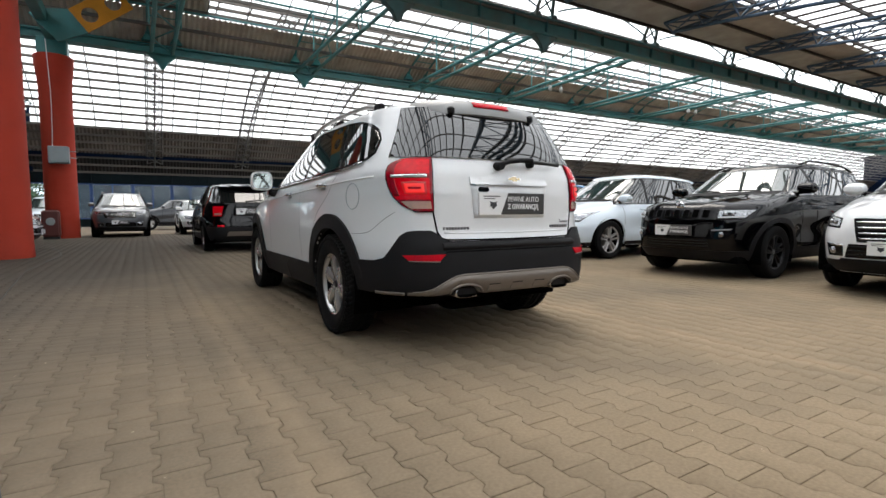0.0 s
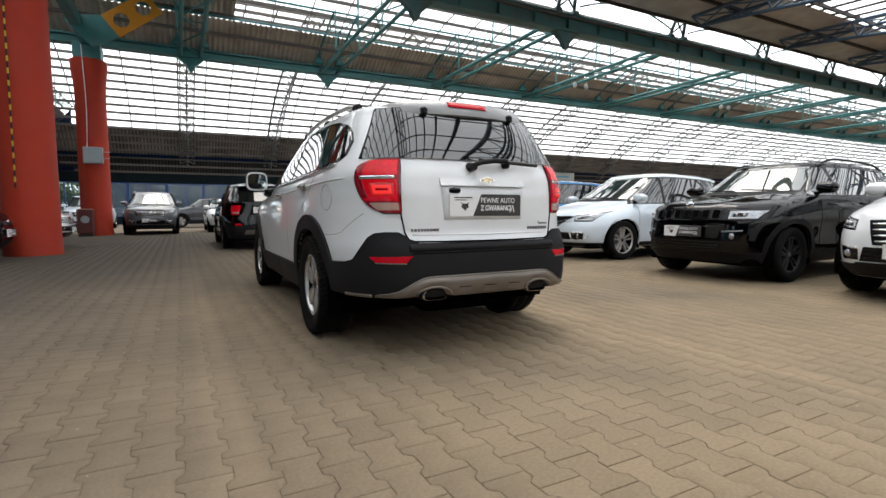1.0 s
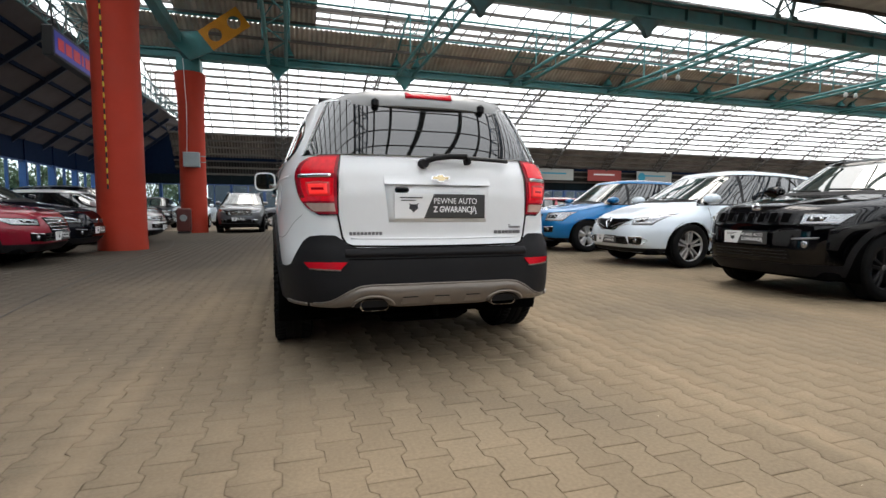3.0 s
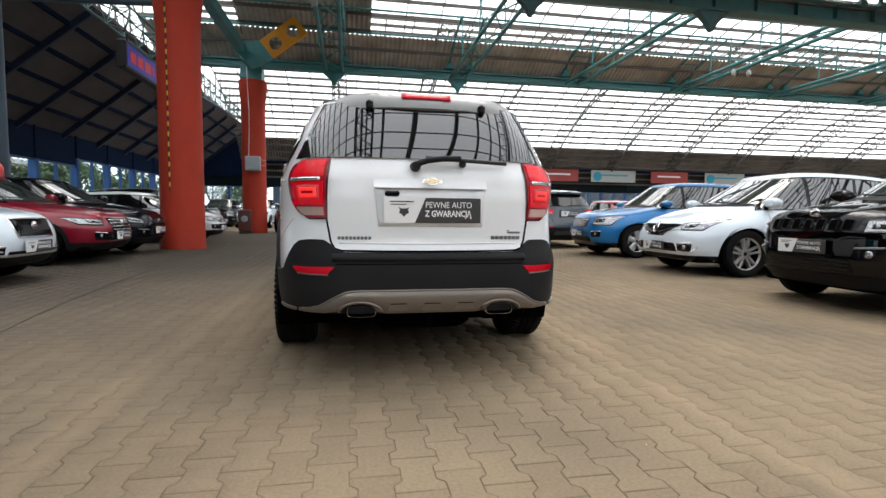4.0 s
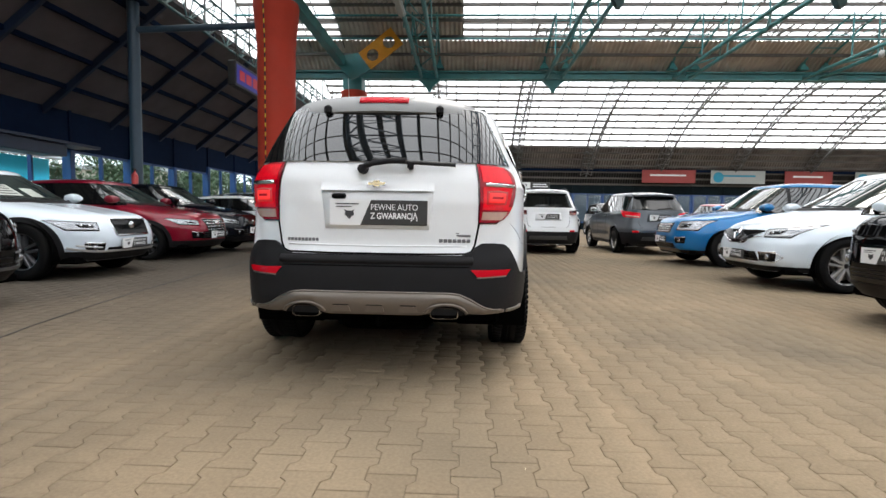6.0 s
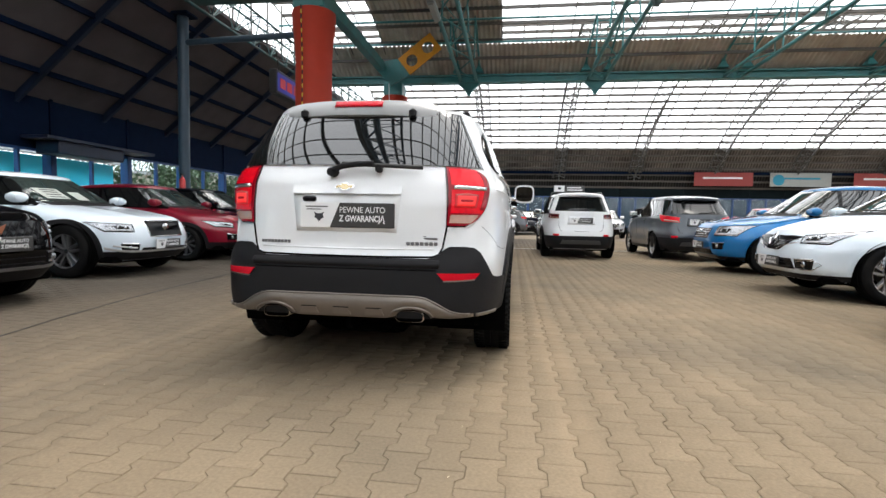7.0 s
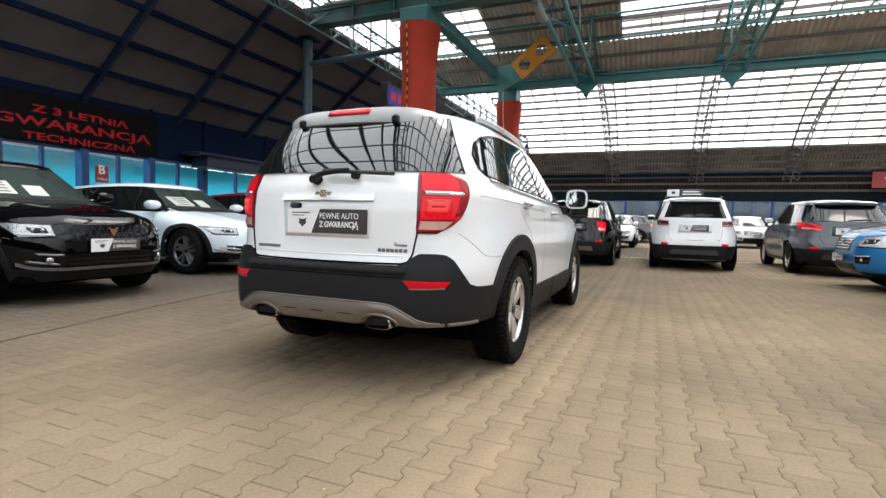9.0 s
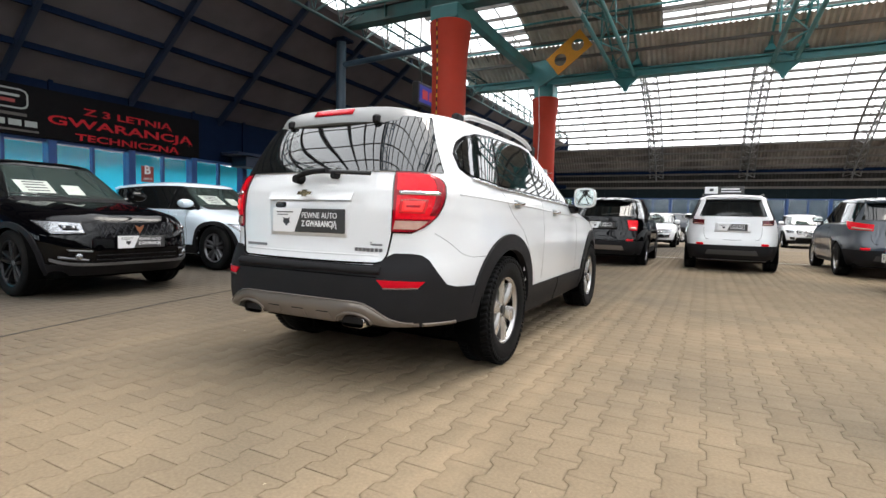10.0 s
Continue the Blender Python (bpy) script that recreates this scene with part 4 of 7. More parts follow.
# ---- cars: a body as a stack of rounded plan outlines ----
class Body:
    """The skin of a car. Local x to its right, y ahead, z up; the origin lies on the ground midway between the axles."""

    def __init__(self, c):
        self.c = c
        self.front, self.rear = c["wb"] / 2 + c["fo"], c["wb"] / 2 + c["fo"] - c["L"]
        self.half, self.H, self.zr = c["W"] / 2, c["H"], c["H"] - c.get("crown", 0.10)
        self.tf, self.tr, self.tw, self.tn = [list(zip(*c[k])) for k in ("fz", "rz", "wz", "nz")]

    def tab(self, t, z, k=1):
        return sum(np.interp(z + d, t[0], t[k]) for d in (-0.024, -0.012, 0, 0.012, 0.024)) / 5

    def ring(self, z):
        """Half-width, rear and front ends, and the two exponents of the outline at a height."""
        zz = min(z, self.zr)
        w, yf, yr = self.half * self.tab(self.tw, zz), self.front - self.tab(self.tf, zz), self.rear + self.tab(self.tr, zz)
        nr, nf = self.tab(self.tn, zz), self.tab(self.tn, zz, 2)
        if z > self.zr:
            q = min(0.9995, (z - self.zr) / (self.H - self.zr))
            k = (1 - q**2.2) ** 0.5
            mid = (yf + yr) / 2 - 0.1
            w, yf, yr = w * (0.06 + 0.94 * k), mid + (yf - mid) * (0.1 + 0.9 * k), mid + (yr - mid) * (0.1 + 0.9 * k)
        return w, yr, yf, nr, nf

    def warp(self, x, y, z):
        """Bends the plain stack: roofline, hood crown, tapered nose and tail, haunches and hollow doors."""
        c, wb, h = self.c, self.c["wb"], self.half
        if not c.get("bent"):
            return (x, y, z)
        sx, belt, peak = (1 if x > 0 else -1), c["belt"], c.get("peak", 0.15)
        if z > belt:
            q = (z - belt) / (self.H - belt)
            back, ahead = max(0.0, peak - y) / (peak - self.rear), max(0.0, y - peak) / (self.front - peak)
            z -= q * (c.get("fall", 0.11) * back**2 + 0.10 * ahead**2)
            x *= 1 - q * c.get("pinch", 0.08) * back**2
        ahead = max(0.0, y - (self.front - c["cowl_dy"] - 0.15)) / 0.5
        ahead = min(1.0, ahead) ** 2 * (3 - 2 * min(1.0, ahead))
        g = min(1.0, max(0.0, (z - c["hood"] + 0.26) / 0.26))
        z -= ahead * g * c.get("crown_x", 0.05) * (abs(x) / h) ** 2.4
        z += ahead * g * 0.012 * math.exp(-(((abs(x) - 0.42 * h) / 0.10) ** 2))
        t = max(0.0, y - wb * 0.28) / (self.front - wb * 0.28)
        x *= 1 - c.get("taper", 0.08) * t**2.2
        t = max(0.0, -y - wb * 0.35) / (-self.rear - wb * 0.35)
        x *= 1 - c.get("tail_taper", 0.05) * t**2
        if abs(x) > 0.6 * h and z < belt + 0.04:
            k = math.exp(-(((y - wb / 2) / 0.44) ** 2)) + math.exp(-(((y + wb / 2) / 0.5) ** 2))
            x += sx * 0.022 * k * math.exp(-(((z - 0.74) / 0.22) ** 2))
            door = 1 / (1 + math.exp(-(wb / 2 - 0.42 - abs(y)) / 0.06))
            x -= sx * door * (0.030 * math.exp(-(((z - 0.60) / 0.12) ** 2)) + 0.010 * math.exp(-(((z - belt + 0.06) / 0.05) ** 2)))
        return (x, y, z)

    def at(self, phi, z, off=0.0):
        w, yr, yf, nr, nf = self.ring(z)
        c, s_ = math.cos(phi), math.sin(phi)
        n = nf if s_ > 0 else nr
        ym = (yr + yf) / 2
        h = (yf - yr) / 2
        x = math.copysign(abs(c) ** (2 / n), c)
        y = math.copysign(abs(s_) ** (2 / n), s_)
        nx, ny = math.copysign(abs(x) ** (n - 1), c) / w, math.copysign(abs(y) ** (n - 1), s_) / h
        d = math.hypot(nx, ny) or 1
        return self.warp(w * x + off * nx / d, ym + h * y + off * ny / d, z)

    def side(self, y, z, off=0.0, sgn=1):
        w, yr, yf, nr, nf = self.ring(z)
        ym, h = (yr + yf) / 2, (yf - yr) / 2
        t = min(0.999, abs(y - ym) / h)
        n = nf if y > ym else nr
        return self.warp(sgn * (w * (1 - t**n) ** (1 / n) + off), y, z)

    def end(self, x, z, off=0.0, ahead=True):
        w, yr, yf, nr, nf = self.ring(z)
        ym, h = (yr + yf) / 2, (yf - yr) / 2
        n = nf if ahead else nr
        k = (1 - min(0.999, abs(x) / w) ** n) ** (1 / n)
        return self.warp(x, ym + (h * k + off) * (1 if ahead else -1), z)

    def levels(self, n):
        zs = np.linspace(self.c["z0"], self.H, 900)
        p = np.array([self.ring(z)[:3] for z in zs])
        d = np.r_[0, np.cumsum(np.sqrt(np.diff(zs) ** 2 + (0.45 * np.diff(p, axis=0) ** 2).sum(1)))]
        return np.interp(np.linspace(0, d[-1], n), d, zs)

    def angles(self, n):
        ph = np.linspace(0, 2 * math.pi, 4001)
        p = np.array([self.at(a, 0.6)[:2] for a in ph])
        q = np.hypot(*np.diff(p, axis=0).T)
        turn = np.abs(np.diff(np.unwrap(np.arctan2(*np.diff(p, axis=0).T))))
        d = np.r_[0, np.cumsum(q + 0.35 * np.r_[turn, 0])]
        return np.interp(np.linspace(0, d[-1], n, endpoint=False), d, ph)

    def shell(self, nz, nphi, arches):
        zs, ph = self.levels(nz), self.angles(nphi)
        vs = []
        for z in zs:
            for a in ph:
                x, y, zz = self.at(a, z)
                for ya, ra, zc in arches:
                    dy, dz = y - ya, zz - zc
                    r = math.hypot(dy, dz)
                    if abs(x) > 0.5 * self.half and abs(r - ra) < 0.03 and r > 0.05:
                        y, zz = ya + dy * ra / r, zc + dz * ra / r
                        if zz > self.c["z0"]:
                            x = self.side(y, zz, 0, 1 if x > 0 else -1)[0]
                vs.append((x, y, zz))
        n, fs = len(ph), []
        for j in range(nz - 1):
            for i in range(n):
                f = (j * n + i, j * n + (i + 1) % n, (j + 1) * n + (i + 1) % n, (j + 1) * n + i)
                cx, cy, cz = [sum(vs[k][d] for k in f) / 4 for d in range(3)]
                if abs(cx) > 0.5 * self.half and any(math.hypot(cy - ya, cz - zc) < ra - 0.004 for ya, ra, zc in arches):
                    continue
                fs.append(f)
        fs.append(tuple((nz - 1) * n + i for i in range(n)))
        return Mesh().add(vs, fs)


def lerp(a, b, t):
    return a + (b - a) * t


def quad_side(b, corners, sgn, top=None, low=None):
    """A plate on the flank, from four (y, z) corners: low rear, low front, top front, top rear."""
    (y0, z0), (y1, z1), (y2, z2), (y3, z3) = corners

    def fn(u, v, off):
        y = lerp(lerp(y0, y1, u), lerp(y3, y2, u), v)
        za = low(lerp(y0, y1, u)) if low else lerp(z0, z1, u)
        zb = top(lerp(y3, y2, u)) if top else lerp(z3, z2, u)
        return b.side(y, lerp(za, zb, v), off, sgn)

    return fn


def quad_end(b, corners, ahead):
    """A plate on the front or rear, from four (x, z) corners."""
    (x0, z0), (x1, z1), (x2, z2), (x3, z3) = corners
    return lambda u, v, off: b.end(lerp(lerp(x0, x1, u), lerp(x3, x2, u), v), lerp(lerp(z0, z1, u), lerp(z3, z2, u), v), off, ahead)


def quad_corner(b, corners, sgn, front):
    """A plate that wraps a corner, from four (angle, z) corners; the angle runs in degrees from the flank to the end."""
    (a0, z0), (a1, z1), (a2, z2), (a3, z3) = corners

    def fn(u, v, off):
        a = radians(lerp(lerp(a0, a1, u), lerp(a3, a2, u), v))
        x, y, z = b.at(a if front else -a, lerp(lerp(z0, z1, u), lerp(z3, z2, u), v), off)
        return (sgn * x, y, z)

    return fn


def arch_ring(b, ya, zc, ra, rb, sgn, a0, a1, off=0.012):
    def fn(u, v, o):
        a = radians(lerp(a0, a1, u))
        r = lerp(ra, rb, v)
        return b.side(ya + r * math.cos(a), zc + r * math.sin(a), o, sgn)

    return Mesh().sheet(fn, 28, 2, off, off + 0.03)


WHEELS = {}


def wheel_meshes(R, rim_r, style, mat, tread):
    key = (R, rim_r, style, mat.name)
    if key in WHEELS:
        return WHEELS[key]
    w = 0.115
    prof = [(rim_r - 0.012, -w * 0.86), (rim_r + 0.02, -w * 0.95), (R * 0.86, -w * 1.04), (R * 0.955, -w * 0.93), (R * 0.992, -w * 0.78), (R, -w * 0.5), (R * 0.985, -w * 0.44), (R * 0.985, -w * 0.40), (R, -w * 0.35),
            (R, -0.008), (R * 0.985, -0.005), (R * 0.985, 0.005), (R, 0.008), (R, w * 0.35), (R * 0.985, w * 0.40), (R * 0.985, w * 0.44), (R, w * 0.5), (R * 0.992, w * 0.78), (R * 0.955, w * 0.93), (R * 0.86, w * 1.04), (rim_r + 0.02, w * 0.95), (rim_r - 0.012, w * 0.86)]
    ty = Mesh().lathe(prof, 64)
    if tread:
        for i in range(60):
            a = 2 * math.pi * i / 60
            for sx in (-1, 1):
                ty.box(sx * w * 0.72 - 0.03, sx * w * 0.72 + 0.03, -0.012, 0.012, R - 0.008, R + 0.005, 0.003, m=pose(0, 0, 0, 360 * (i + 0.25 * sx) / 60, 0, 0) @ pose(0, 0, 0, 0, 0, 18 * sx))
                ty.box(sx * (w * 1.0) - 0.006, sx * (w * 1.0) + 0.006, -0.012, 0.012, R * 0.9, R * 0.97, 0.002, m=pose(0, 0, 0, 360 * (i + 0.25 * sx) / 60, 0, 0))
    tyre = fix_normals(ty.data("tyre", RUBBER, True))
    tyre.set_sharp_from_angle(angle=radians(50))
    face = w * 0.62
    barrel = fix_normals(Mesh().lathe([(rim_r - 0.03, -w * 0.8), (rim_r - 0.055, -w * 0.1), (rim_r - 0.045, face * 0.6), (rim_r - 0.032, w * 0.62)], 48).data("barrel", WELL, True))
    rim = Mesh().lathe([(rim_r - 0.032, w * 0.6), (rim_r - 0.02, w * 0.80), (rim_r - 0.002, w * 0.86), (rim_r, w * 0.82), (rim_r - 0.004, w * 0.6)], 48)
    n = {"five": 5, "six": 6, "ten": 10, "y": 5}[style]
    spokes = []
    for i in range(n):
        m = pose(0, 0, 0, 360 * i / n, 0, 0)
        cuts = [(0.0, 1.0)] if style in ("five", "six") else [(-0.16, 0.45), (0.16, 0.45)] if style == "y" else [(0.0, 0.5)]
        wide = {"five": 0.115, "six": 0.092, "ten": 0.05, "y": 0.075}[style]
        for lean, k in cuts:
            a, b_ = wide * 0.42 * (1 if k == 1 else k + 0.2), wide * 0.62 * (1 if k == 1 else k)
            r0, r1 = 0.045, rim_r - 0.025
            off0, off1 = lean * 0.12, lean * r1 * 1.25
            vs = []
            for r, hw, o, hx in ((r0, a, off0, face * 0.86), (r0 + (r1 - r0) * 0.5, lerp(a, b_, 0.4), lerp(off0, off1, 0.5), face * 1.04), (r1, b_, off1, face * 1.0)):
                vs += [(hx, o - hw, r), (hx, o + hw, r), (hx + 0.012, o + hw * 0.6, r), (hx + 0.012, o - hw * 0.6, r), (hx - 0.045, o - hw, r), (hx - 0.045, o + hw, r)]
            fs = []
            for j in (0, 6):
                fs += [(j + 3, j + 2, j + 8, j + 9), (j + 0, j + 3, j + 9, j + 6), (j + 2, j + 1, j + 7, j + 8), (j + 1, j + 5, j + 11, j + 7), (j + 4, j + 0, j + 6, j + 10)]
            sp = fix_normals(Mesh().add([m @ Vector(p) for p in vs], fs).data("spoke", mat, True))
            sp.set_sharp_from_angle(angle=radians(35))
            spokes.append(sp)
    hub = fix_normals(Mesh().lathe([(0.0, face * 0.95), (0.055, face * 0.95), (0.06, face * 0.8), (0.06, 0.0)], 20).data("hub", mat, True))
    hub.set_sharp_from_angle(angle=radians(35))
    rim_me = fix_normals(rim.data("wheel", mat, True))
    rim_me.set_sharp_from_angle(angle=radians(35))
    cap = fix_normals(Mesh().lathe([(0.0, face * 1.02), (0.026, face * 1.02), (0.03, face * 0.95)], 16).data("hub_cap", PLASTIC if mat != DARK_ALLOY else GREY_MARK, True))
    back = Mesh().lathe([(0.0, -0.01), (0.15, -0.01), (0.15, 0.01), (0.0, 0.01)], 28).lathe([(0.0, -0.06), (rim_r - 0.03, -0.06), (rim_r - 0.03, -0.05), (0.0, -0.05)], 28)
    disc = fix_normals(back.data("brake_disc", material("brake steel", (0.06, 0.058, 0.056), 0.5, 0.6) if "d" not in WHEELS else WHEELS["d"]))
    WHEELS["d"] = disc.materials[0]
    WHEELS[key] = (rim_me, tyre, cap, disc, hub, spokes, barrel)
    return WHEELS[key]


PLATE_TEXT = {}


def dealer_plate(parent, m, name="dealer_plate", w=0.53, h=0.135):
    """A dark plate with a slanted white field, a small mark and two lines of white lettering; faces -y."""
    pl = part(name, Mesh().box(-w / 2, w / 2, -0.012, 0, 0, h, 0.004), PLATE_DARK, parent, "dark sign plate with a white field", at=m)
    part("white_field", Mesh().prism([(-w / 2 - 0.001, -0.001), (-w / 2 + 0.168, -0.001), (-w / 2 + 0.228, h + 0.001), (-w / 2 - 0.001, h + 0.001)], -0.011, 0.002, pose(0, -0.0122, 0, 90, 0, 0)), PLATE_WHITE, pl)
    part("mark", Mesh().prism([(0, -0.028), (0.014, -0.012), (0.027, -0.006), (0.022, 0.012), (0.03, 0.026), (0.012, 0.018), (-0.012, 0.018), (-0.03, 0.026), (-0.022, 0.012), (-0.027, -0.006), (-0.014, -0.012)], 0, 0.002, pose(-w / 2 + 0.108, -0.0145, 0.06, 90, 0, 0)), INK, pl)
    part("print_bar", Mesh().box(-w / 2 + 0.03, -w / 2 + 0.16, -0.0165, -0.0145, h - 0.025, h - 0.019).box(-w / 2 + 0.035, -w / 2 + 0.12, -0.0165, -0.0145, h - 0.040, h - 0.035), INK, pl)
    if not PLATE_TEXT:
        PLATE_TEXT["a"] = text_data("lettering", "PEWNE AUTO", 0.047, LETTER_WHITE, 0.0008)
        PLATE_TEXT["b"] = text_data("lettering", "Z GWARANCJĄ", 0.047, LETTER_WHITE, 0.0008, 0, 0.0012)
    for k, x, z in (("a", -0.045, 0.074), ("b", -0.045, 0.026)):
        me = PLATE_TEXT[k]
        wide = max(v.co.x for v in me.vertices) or 1
        part("lettering", me, None, pl, at=pose(x, -0.0135, z, 90, 0, 0) @ Matrix.Diagonal((0.262 / wide, 1.0, 1, 1)))
    return pl


def spec(L, W, H, wb, fo, R, rim, hood=0.86, cowl=1.02, cowl_dy=1.10, top_dy=1.95, belt=1.0, rear_top=0.42, rear_belt=0.10, tail=4.6, nose=4.2, z0=0.24, roof_w=0.74, bent=True, **more):
    H0 = H - 0.10
    c = dict(L=L, W=W, H=H, wb=wb, fo=fo, R=R, rim=rim, belt=belt, z0=z0, cowl=cowl, cowl_dy=cowl_dy, top_dy=top_dy, hood=hood, rear_top=rear_top, bent=bent)
    c["fz"] = [(0.1, 0.3), (z0, 0.16), (z0 + 0.12, 0.03), (0.52, 0.0), (hood - 0.22, 0.015), (hood - 0.08, 0.07), (hood, 0.16), (lerp(hood, cowl, 0.55), lerp(0.16, cowl_dy, 0.45)), (cowl, cowl_dy), (H0, top_dy), (H, top_dy)]
    c["rz"] = [(0.1, 0.3), (z0, 0.14), (z0 + 0.12, 0.03), (0.5, 0.0), (0.66, 0.01), (0.76, 0.05), (belt + 0.08, rear_belt), (H0, rear_top), (H, rear_top)]
    c["wz"] = [(0.1, 0.85), (z0, 0.93), (0.4, 0.975), (0.62, 1.0), (0.8, 0.99), (belt - 0.03, 0.965), (belt + 0.03, 0.935), (H0, roof_w), (H, roof_w)]
    c["nz"] = [(0.2, 5.5, 5.0), (0.6, 5.5, 4.6), (belt, tail, nose), (H0, tail, 3.6), (H, 4, 3.4)]
    c.update(more)
    return c


def car(name, at, c, body_mat, label, group="parked cars", style="five", rim_mat=ALLOY, clad=True, grille="bars", lamps=CLEAR, tails=RED_LENS, front_plate=True, rear_plate=False, rails=None, skid=None, sheets=False, lower=None, front=True, rear=True, splits=(0.30, -0.55), near=False, diamond=False, chin=None):
    b = Body(c)
    root = thing(name, at, label, "car", group)
    R, wb = c["R"], c["wb"]
    ra = R + 0.055
    arches = [(wb / 2, ra, R), (-wb / 2, ra, R)]
    part("body", b.shell(72 if near else 50, 216 if near else 120, arches), body_mat, root, smooth=True, sharp=50)
    part("underbody", Mesh().box(-b.half * 0.80, b.half * 0.80, b.rear + 0.25, b.front - 0.25, c["z0"] - 0.03, c["z0"] + 0.06, 0.02).box(-b.half * 0.5, b.half * 0.5, b.rear + 0.2, b.front - 0.2, c["z0"], c["belt"] - 0.15, 0.02), WELL, root)
    clad_mat = PLASTIC if clad else body_mat
    for sgn in (-1, 1):
        for ya in (wb / 2, -wb / 2):
            liner = Mesh()
            vs, n = [], 20
            for i in range(n + 1):
                a = math.pi * (-0.12 + 1.24 * i / n)
                for x in (b.half * 0.52, b.side(ya, 0.7)[0] - 0.02):
                    vs.append((sgn * x, ya + (ra + 0.002) * math.cos(a), R + (ra + 0.002) * math.sin(a)))
            liner.add(vs, [(2 * i, 2 * i + 1, 2 * i + 3, 2 * i + 2) for i in range(n)] + [tuple(2 * i for i in range(n + 1))])
            part("wheel_liner", liner, WELL, root)
            part("wheel_arch", arch_ring(b, ya, R, ra - 0.012, ra + (0.062 if clad else 0.036), sgn, -8, 188, 0.014 if clad else 0.007), clad_mat, root, smooth=True, sharp=40)
            me = wheel_meshes(R, c["rim"], style, rim_mat, False)
            wheel = part("wheel", me[0], None, root, at=pose(sgn * (b.side(ya, 0.6)[0] - 0.125), ya, R, 0 if sgn > 0 else 0, 0, 0 if sgn > 0 else 180))
            part("tyre", me[1], None, wheel)
            part("hub", me[4], None, wheel)
            part("barrel", me[6], None, wheel)
            for sp in me[5]:
                part("spoke", sp, None, wheel)
            part("hub_cap", me[2], None, wheel)
            part("brake_disc", me[3], None, wheel)
        # the sill between the arches
        part("sill", Mesh().sheet(quad_side(b, [(-wb / 2 + ra, c["z0"] + 0.01), (wb / 2 - ra, c["z0"] + 0.01), (wb / 2 - ra, c["z0"] + (0.16 if clad else 0.08)), (-wb / 2 + ra, c["z0"] + (0.16 if clad else 0.08))], sgn), 12, 2, 0.01, 0.03), clad_mat if clad else PLASTIC, root, smooth=True, sharp=40)
        # side glass
        belt, H0 = c["belt"] + 0.03, c["H"] - 0.13
        slope = (c["top_dy"] - c["cowl_dy"]) / (c["H"] - 0.10 - c["cowl"])
        fb = b.front - c["cowl_dy"] - 0.16
        ft = fb - slope * (H0 - belt) * 0.93
        rb, rt = b.rear + c.get("glass_rear", 0.42), b.rear + c.get("glass_rear_top", 0.62)
        arc = c.get("arc", 0.05)

        def top(y, ft=ft, rt=rt, H0=H0, belt=belt, fb=fb, slope=slope):
            z = H0 - arc * max(0.0, (0.25 * (ft + rt) * 2 - y) / 1.4) ** 2
            return z

        def low(y, belt=belt):
            return belt + c.get("wedge", 0.02) * (0.6 - y) * 0.5

        part("window_trim", Mesh().sheet(quad_side(b, [(rb - 0.03, 0), (fb + 0.05, 0), (ft + 0.03, 0), (rt - 0.02, 0)], sgn, lambda y: top(y) + 0.022, lambda y: low(y) - 0.018), 28, 8, 0.004, 0.02), GLOSS_BLACK, root, smooth=True, sharp=40)
        cuts = [(fb, ft)]
        for s_ in splits:
            cuts.append((s_, s_ - 0.10))
        cuts.append((rb, rt))
        for i in range(len(cuts) - 1):
            (yb1, yt1), (yb0, yt0) = cuts[i], cuts[i + 1]
            g = 0.03
            part("side_window", Mesh().sheet(quad_side(b, [(yb0 + (g if i < len(cuts) - 2 else 0), 0), (yb1 - (g if i else 0), 0), (yt1 - (g if i else 0), 0), (yt0 + (g if i < len(cuts) - 2 else 0), 0)], sgn, top, low), 14, 8, 0.009, 0.012), GLASS, root, smooth=True, sharp=40)
        # door seams, handles, mirror
        for s_ in (fb - 0.12, *splits[:2]):
            y0 = s_ + 0.02
            part("door_seam", Mesh().sheet(quad_side(b, [(y0 - 0.003, c["z0"] + 0.2), (y0 + 0.003, c["z0"] + 0.2), (y0 - 0.012 + 0.003, low(y0) - 0.02), (y0 - 0.012 - 0.003, low(y0) - 0.02)], sgn), 1, 12, 0.0012, 0.004), WELL, root)
        for s_ in splits[:2]:
            hz = low(s_) - 0.12
            pts = [b.side(s_ + 0.06 + 0.19 * k, hz + 0.006 * k, 0.012 + 0.02 * math.sin(math.pi * min(1, max(0, k))), sgn) for k in (0, 0.15, 0.35, 0.65, 0.85, 1)]
            part("door_handle", Mesh().line(pts, 0.012, 8), body_mat, root, smooth=True, sharp=60)
        mx, my, mz = b.side(fb - 0.22, belt + 0.03)[0], fb - 0.17, belt + 0.09
        sh = Mesh()
        n, k = 16, 9
        vs = []
        for j in range(k):
            v = j / (k - 1)
            sc = math.sin(math.pi * (0.12 + 0.8 * v)) ** 0.6
            for i in range(n):
                a = 2 * math.pi * i / n
                ca, sa = math.copysign(abs(math.cos(a)) ** 0.6, math.cos(a)), math.copysign(abs(math.sin(a)) ** 0.6, math.sin(a))
                vs.append((sgn * (mx + 0.13 + 0.105 * ca * (0.85 + 0.15 * sc)), my - 0.05 + 0.16 * v, mz + 0.075 * sa * sc))
        sh.add(vs, [(j * n + i, j * n + (i + 1) % n, (j + 1) * n + (i + 1) % n, (j + 1) * n + i) for j in range(k - 1) for i in range(n)] + [tuple(range(n)), tuple(range((k - 1) * n, k * n))])
        mir = part("mirror", sh, body_mat, root, smooth=True, sharp=50)
        part("mirror_glass", Mesh().box(sgn * (mx + 0.13) - 0.088, sgn * (mx + 0.13) + 0.088, my - 0.056, my - 0.051, mz - 0.042, mz + 0.045, 0.002), MIRROR, mir)
